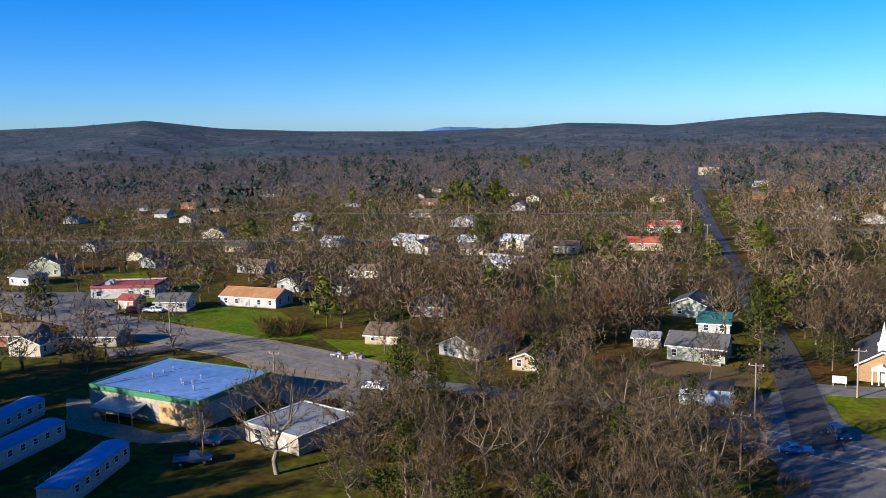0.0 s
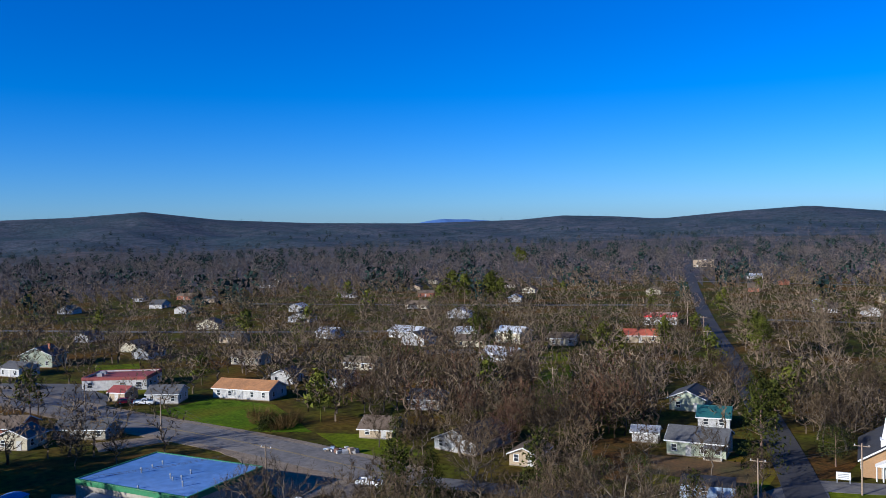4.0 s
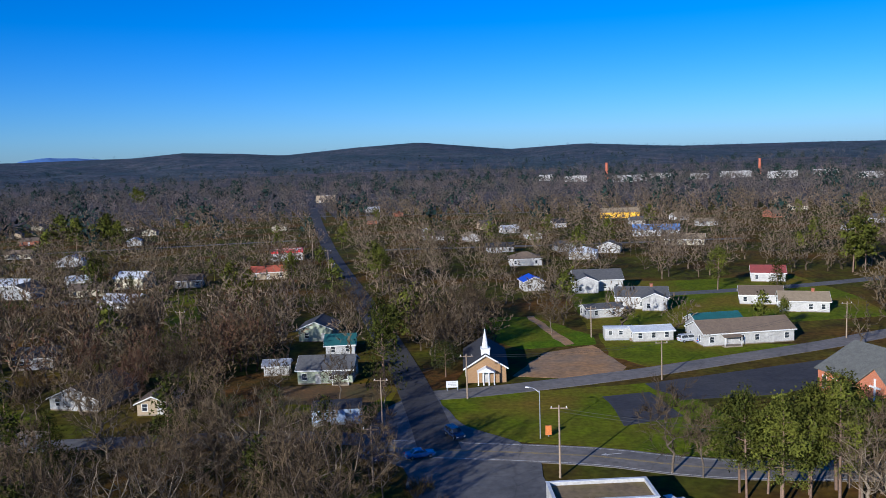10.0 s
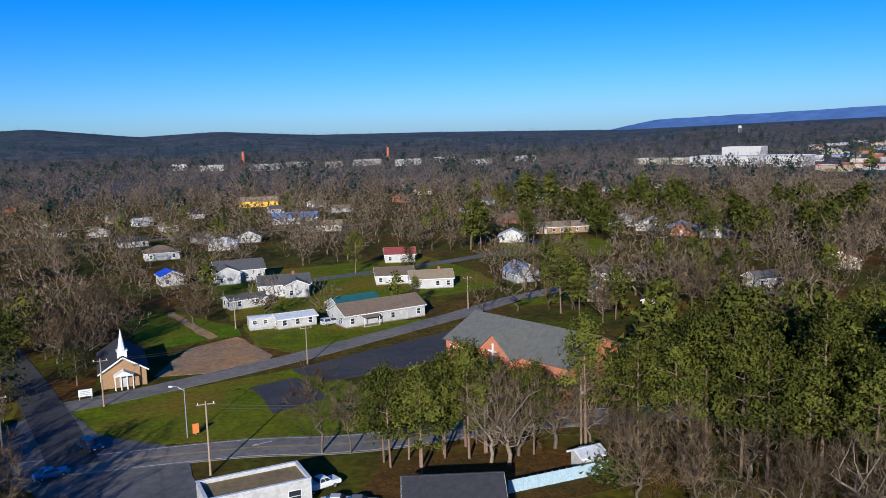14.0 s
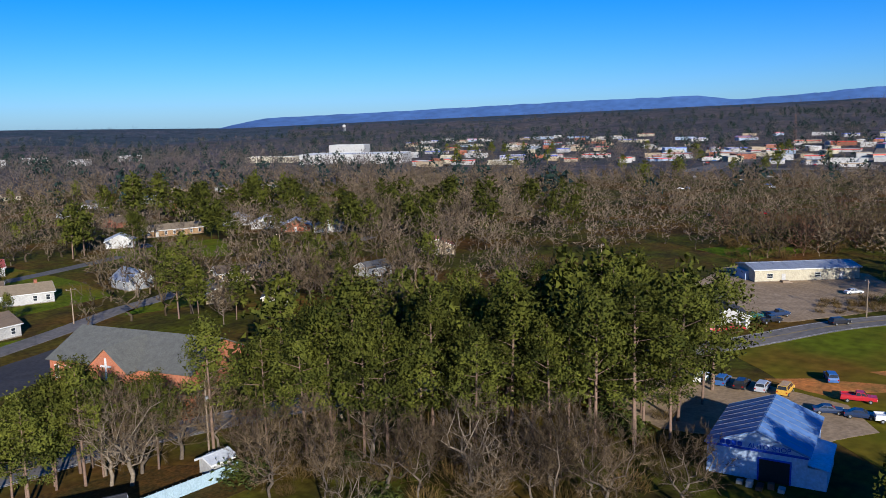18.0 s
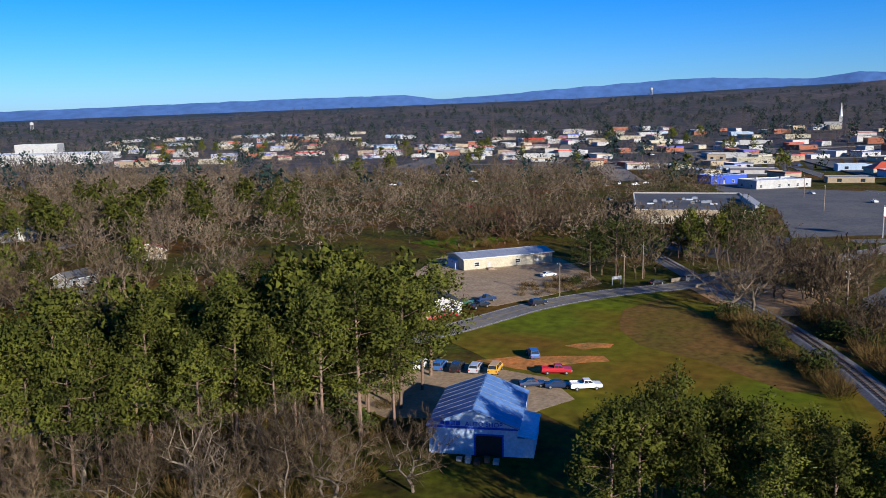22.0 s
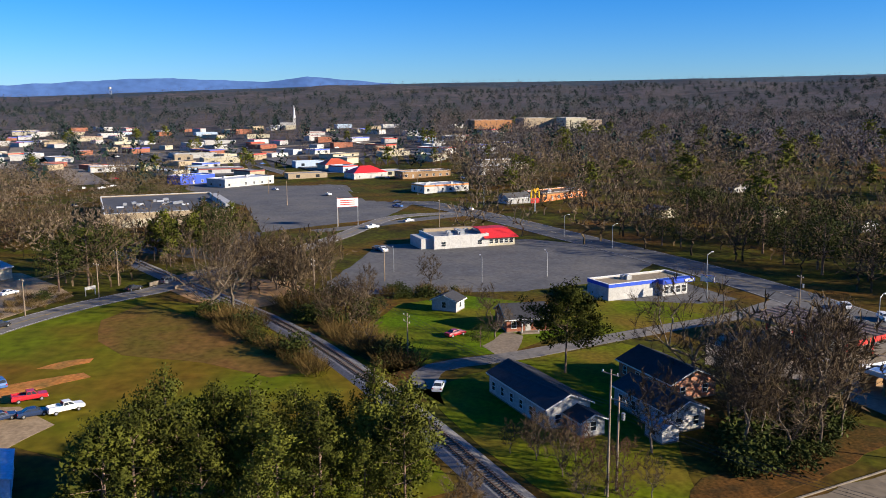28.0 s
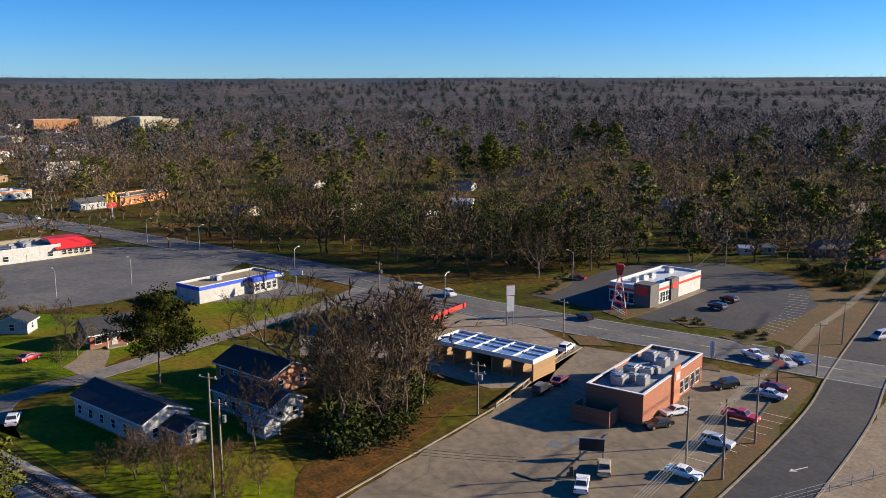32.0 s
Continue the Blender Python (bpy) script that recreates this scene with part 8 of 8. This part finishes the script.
for x, y, h, rot, arms, tr in ((226.3, 1.6, 13, 20, 2, False), (206.5, -5.9, 11, 20, 2, False), (154.8, -21.8, 9, 20, 2, False), (92.3, -37.8, 16.5, 30, 1, False), (93.6, -39.5, 12.5, 30, 1, True), (176, -119, 8.2, 0, 1, True), (62.1, -90.6, 10.5, 75, 1, False), (57.6, -92.2, 11, 75, 1, False), (61.6, -106.4, 10.5, 75, 1, False), (71.5, -142.6, 10, 60, 1, False), (94.7, -82.3, 8.7, 30, 2, True), (117.8, -126, 8, 0, 1, False), (142.7, -223, 11, 0, 1, True), (78.8, -166.6, 9, 0, 1, False),
                              (31.9, 171.3, 8.2, 0, 1, False), (7.5, 119.4, 11, 0, 1, False), (-7.7, 159.6, 9, 0, 1, False), (-22.1, 143, 9, 0, 1, False), (21.8, 211.7, 8, 0, 1, False), (-152.6, 137, 10, 0, 1, False), (-102.9, 116.3, 9, 0, 1, False), (-190.4, 145.7, 9, 0, 1, False), (-81, 201.7, 11, 0, 1, False), (-19.8, 116.8, 9, 0, 1, False), (60.7, 107, 11, 40, 1, True), (82.5, 206, 9, 0, 1, False), (205.2, 61, 9, 40, 1, False), (223.3, 48.4, 9, 40, 1, False), (236.8, 46, 10, 40, 1, False), (228.2, -25.9, 9, 0, 1, False), (-84, 233, 10, 0, 1, False), (-60, 288, 11, 0, 1, False), (-90, 390, 11, 0, 1, False), (-112, 480, 11, 0, 1, False), (-122, 520, 11, 0, 1, False), (-70, 330, 11, 0, 1, False), (340, -20, 12, 0, 1, False), (420, 0, 12, 0, 1, False), (480, 10, 12, 0, 1, False), (330, -60, 11, 0, 1, False), (200, 130, 12, 0, 1, False), (165, 235, 11, 0, 1, False)):
    utility_pole(x, y, h, rot, arms, tr)
for x, y, h, rot in ((5.4, 136.4, 8.2, 150), (151.4, -121, 8.4, -60), (208, -112, 8, -60), (292.9, -100, 8, -60), (266, -108, 8, -60), (221, -52, 7, 0), (225, -72, 7, 0), (240, -30, 7, 0), (400, -95, 9, 0), (450, -70, 9, 0), (156, -170, 8, 0)):
    street_lamp(x, y, h, rot)
a, b, c = (226.3, 1.6, 12.5), (206.5, -5.9, 10.5), (154.8, -21.8, 8.5)
for o in (-1, 0, 1):
    wire((a[0], a[1] + o, a[2]), (b[0], b[1] + o, b[2]), .6)
    wire((b[0], b[1] + o, b[2]), (c[0], c[1] + o, c[2]), 1.0)
    wire((c[0], c[1] + o, c[2]), (92.3, -37.8 + o, 12), 1.2)
    wire((92.3, -37.8 + o, 11.5), (62.1, -60 + o, 10), 1.0)
for o in (-1.1, -.5, 0, .5, 1.1):
    wire((57.6 + o * .3, -92.2 + o, 10.4), (61.6 + o * .3, -106.4 + o, 10), .3)
    wire((61.6 + o * .3, -106.4 + o, 10), (71.5 + o * .3, -142.6 + o, 9.6), .7)
    wire((57.6 + o * .3, -92.2 + o, 10.4), (46 + o * .3, -55 + o, 10), .8)
    wire((71.5 + o * .3, -142.6 + o, 9.6), (88 + o * .3, -205 + o, 10), 1.2)
wire((142.7, -223, 10), (128, -185, 5), .6)
for o in (-.8, .8):
    wire((-102.9, 116.3 + o, 8.6), (-128, 98 + o, 5), .4)
    wire((-152.6, 137 + o, 9.6), (-102.9, 116.3 + o, 8.6), .8)
    wire((60.7, 107 + o, 10), (7.5, 119 + o, 10.4), 1.4)
    wire((60.7, 107 + o, 10), (110, 92 + o, 9), 1.2)
    wire((205, 61 + o, 8.6), (223, 48.4 + o, 8.6), .3)
    wire((31.9, 171.3 + o, 7.8), (82.5, 206 + o, 8.6), 1.0)
    wire((31.9, 171.3 + o, 7.8), (-7.7, 159.6 + o, 8.6), .8)
    wire((-7.7, 159.6 + o, 8.6), (-22, 143 + o, 8.6), .5)


def sign_board(x, y, rot, w, h, z0, posts, face, label, edge=None, bars=None):
    e = thing("sign", x, y, 0, rot, label, "sign")
    n = 2 if posts == 2 else 1
    for k in range(n):
        px = (-w / 2 + .15 + k * (w - .3)) if n == 2 else 0
        part("post", MB().box(px - .09, -.09, -.2, px + .09, .09, z0 + .1), STEEL, e)
    part("panel", MB().box(-w / 2, -.14, z0, w / 2, .14, z0 + h), face, e)
    if edge:
        part("frame", MB().box(-w / 2 - .08, -.16, z0 - .08, w / 2 + .08, .16, z0).box(-w / 2 - .08, -.16, z0 + h, w / 2 + .08, .16, z0 + h + .08), edge, e)
    if bars:
        for k in range(3):
            part("writing_bar", MB().box(-w * .36, -.17, z0 + h * (.22 + .24 * k), w * .36, -.14, z0 + h * (.22 + .24 * k) + h * .1), bars, e)
    return e


sign_board(-11, 165.5, 5, 2.4, 1.3, .7, 2, TRIM, "white church notice board on two posts", None, STEEL)
sign_board(131.6, -123.6, 68, 1.9, 2.2, 6.8, 2, TRIM, "tall white petrol price sign", REDPAINT, REDPAINT)
sign_board(131.5, -123.5, 68, 1.7, 3.4, 3.2, 2, TRIM, "lower panels of the petrol price sign", None, STEEL)
sign_board(187, -101, 45, 3.4, 1.4, 5.2, 1, TRIM, "white and blue shop sign on a pole", BLUEPAINT, BLUEPAINT)
sign_board(340, -24, -75, 9, 3.4, 8, 2, TRIM, "large white and red shopping centre sign", REDPAINT, REDPAINT)
sign_board(226, 51, -40, 3.2, .8, 1.6, 2, WHITE, "white sign panel beside the road")
sign_board(72.6, -83.9, 41, 3.4, 1.7, 1.2, 2, BLACK, "drive-through menu board with pale panels", STEEL, LAMP)
sign_board(6.8, 137.4, 10, 1.0, 1.6, .3, 1, ORANGEPAINT, "orange construction marker at the kerb")
e = thing("arches_sign", 370, -112, 0, -76, "tall yellow double-arch sign above a red panel", "sign")
part("post", MB().box(-.3, -.3, -.2, .3, .3, 6.0), STEEL, e)
part("panel", MB().box(-2.2, -.3, 3.8, 2.2, .3, 6.2), REDPAINT, e, "red panel")
for s in (-1, 1):
    mb = MB()
    P = [(s * 1.1 + 1.1 * math.cos(t), 6.2 + 4.4 * math.sin(t)) for t in [math.pi * i / 12 for i in range(13)]]
    for (x0, z0), (x1, z1) in zip(P, P[1:]):
        mb.tube((x0, 0, z0), (x1, 0, z1), .34, .34, 6)
    part("arch", mb, YELLOWPAINT, e, "golden yellow arch")
e = thing("restaurant_sign", 73.7, -133.2, 0, 24, "small round brown sign on a tall pole", "sign")
part("post", MB().box(-.15, -.15, -.2, .15, .15, 7), RUST, e)
part("panel", MB().tube((0, -.2, 6.2), (0, .2, 6.2), .75, .75, 14), mat("brown_sign_face", (0.22, 0.09, 0.03), (0.16, 0.065, 0.025), 2, .6), e, "brown round panel")
part("panel", MB().box(-.9, -.2, 3.2, .9, .2, 4.4), REDPAINT, e, "red lower panel")
e = thing("restaurant_sign", 89.5, -137.2, 0, 24, "slim white and red banner sign", "sign")
part("post", MB().box(-.08, -.08, -.2, .08, .08, 3.6), STEEL, e)
part("banner", MB().box(-.45, -.05, .6, .45, .05, 3.5), TRIM, e, "pale banner")
# chain-link fence beside the side road
f = thing("wire_fence", 49, -92, 0, 77, "low wire fence with grey posts", "fence")
for k in range(16):
    part("post", MB().tube((-32 + 4 * k, 0, 0), (-32 + 4 * k, 0, 1.4), .05, .05, 5), STEEL, f)
for z in (.35, .85, 1.35):
    part("rail", MB().box(-32, -.02, z - .02, 28, .02, z + .02), STEEL, f)
# low wooden barrier along the petrol forecourt
f = thing("wooden_barrier", 103, -104, 0, -66, "low brown timber barrier", "barrier")
for k in range(14):
    part("post", MB().box(-19 + 2.8 * k, -.12, 0, -18.8 + 2.8 * k, .12, .8), POLEWOOD, f)
part("rail", MB().box(-19, -.08, .55, 18, .08, .8), POLEWOOD, f)
# white arrow and bay lines
for k in range(12):
    tagged(part("bay_line", MB().box(-2.4, -.06, .052, 2.4, .06, .06), WHITELINE, m=pose(62 + 1.35 * k * .25, -86 - 3.0 * k, 0, 0, 0, 12)), "worn white parking line", "road marking", "parking lines", "structure")
for k in range(16):
    tagged(part("bay_line", MB().box(-2.4, -.06, .052, 2.4, .06, .06), WHITELINE, m=pose(93.5 + .42 * k + .035 * k * k, -163 - 2.6 * k, 0, 0, 0, -8 + 2.2 * k)), "white parking line", "road marking", "parking lines", "structure")
# kerbs and blue bays of the restaurant car park
KB = smooth_line([(75.8, -72.3), (73, -72.8), (71, -74.5), (72, -78.5), (73.9, -83.5), (76.8, -92.2)], 1.2)
tagged(part("kerb", ribbon(KB, -.12, .12, -.1, .2), DARKASPHALT), "dark curved kerb round the drive-through lane", "kerb", kind="structure")
KV = smooth_line([(55, -76), (58.6, -88), (65.6, -112), (70, -125.5), (72.4, -132), (76, -134)], 2.0)
tagged(part("kerb", ribbon(KV, -.14, .14, -.1, .2), DARKASPHALT), "dark kerb between the car park and the verge", "kerb", kind="structure")
KW = smooth_line([(84, -50), (97, -91), (103, -104), (110, -123)], 2.0)
tagged(part("kerb", ribbon(KW, -.12, .12, -.1, .18), CONCRETE), "pale kerb along the car park edge", "kerb", kind="structure")
BLUELINE = mat("worn_blue_road_paint", (0.05, 0.16, 0.30), (0.09, 0.12, 0.14), 1.5, 0.8)
for k in range(2):
    for j in range(4):
        tagged(part("blue_marking", MB().box(-1.1, -.12, .052, 1.1, .12, .06), BLUELINE, m=pose(78.6 - .9 * k + .35 * j, -82.6 - 3.4 * k - .6 * j, 0, 0, 0, 20)), "worn blue disabled bay marking", "road marking", "blue bay markings", "structure")
tagged(part("order_post", MB().box(-.25, -.2, -.05, .25, .2, 1.5), RUST, m=pose(70.3, -77.4, .05, 0, 0, 41)), "short brown order post of the drive-through", "post")
m_ar = MB().box(-.1, -1.6, 0, .1, 1.0, .01).add([(-.5, .8, 0.01), (.5, .8, 0.01), (0, 1.8, 0.01)], [(0, 1, 2)])
tagged(part("road_arrow", m_ar, WHITELINE, m=pose(53, -103, .1, 0, 0, -14)), "white turning arrow on the road", "road marking", kind="structure")
tagged(part("road_arrow", m_ar.mesh("road_arrow"), WHITELINE, m=pose(16.2, 128.7, .1, 0, 0, 102)), "white turning arrow on the road", "road marking", kind="structure")
# parapets where the road crosses the railway
for s in (-1, 1):
    f = thing("bridge_parapet", 243 + s * 2.7, 26 + s * 3.6, 0, -35, "grey concrete bridge parapet", "parapet")
    part("wall", MB().box(-14, -.15, 0, 14, .15, .9), CONCRETE, f)
    part("coping", MB().box(-14.1, -.22, .9, 14.1, .22, 1.02), CONCRETE, f)
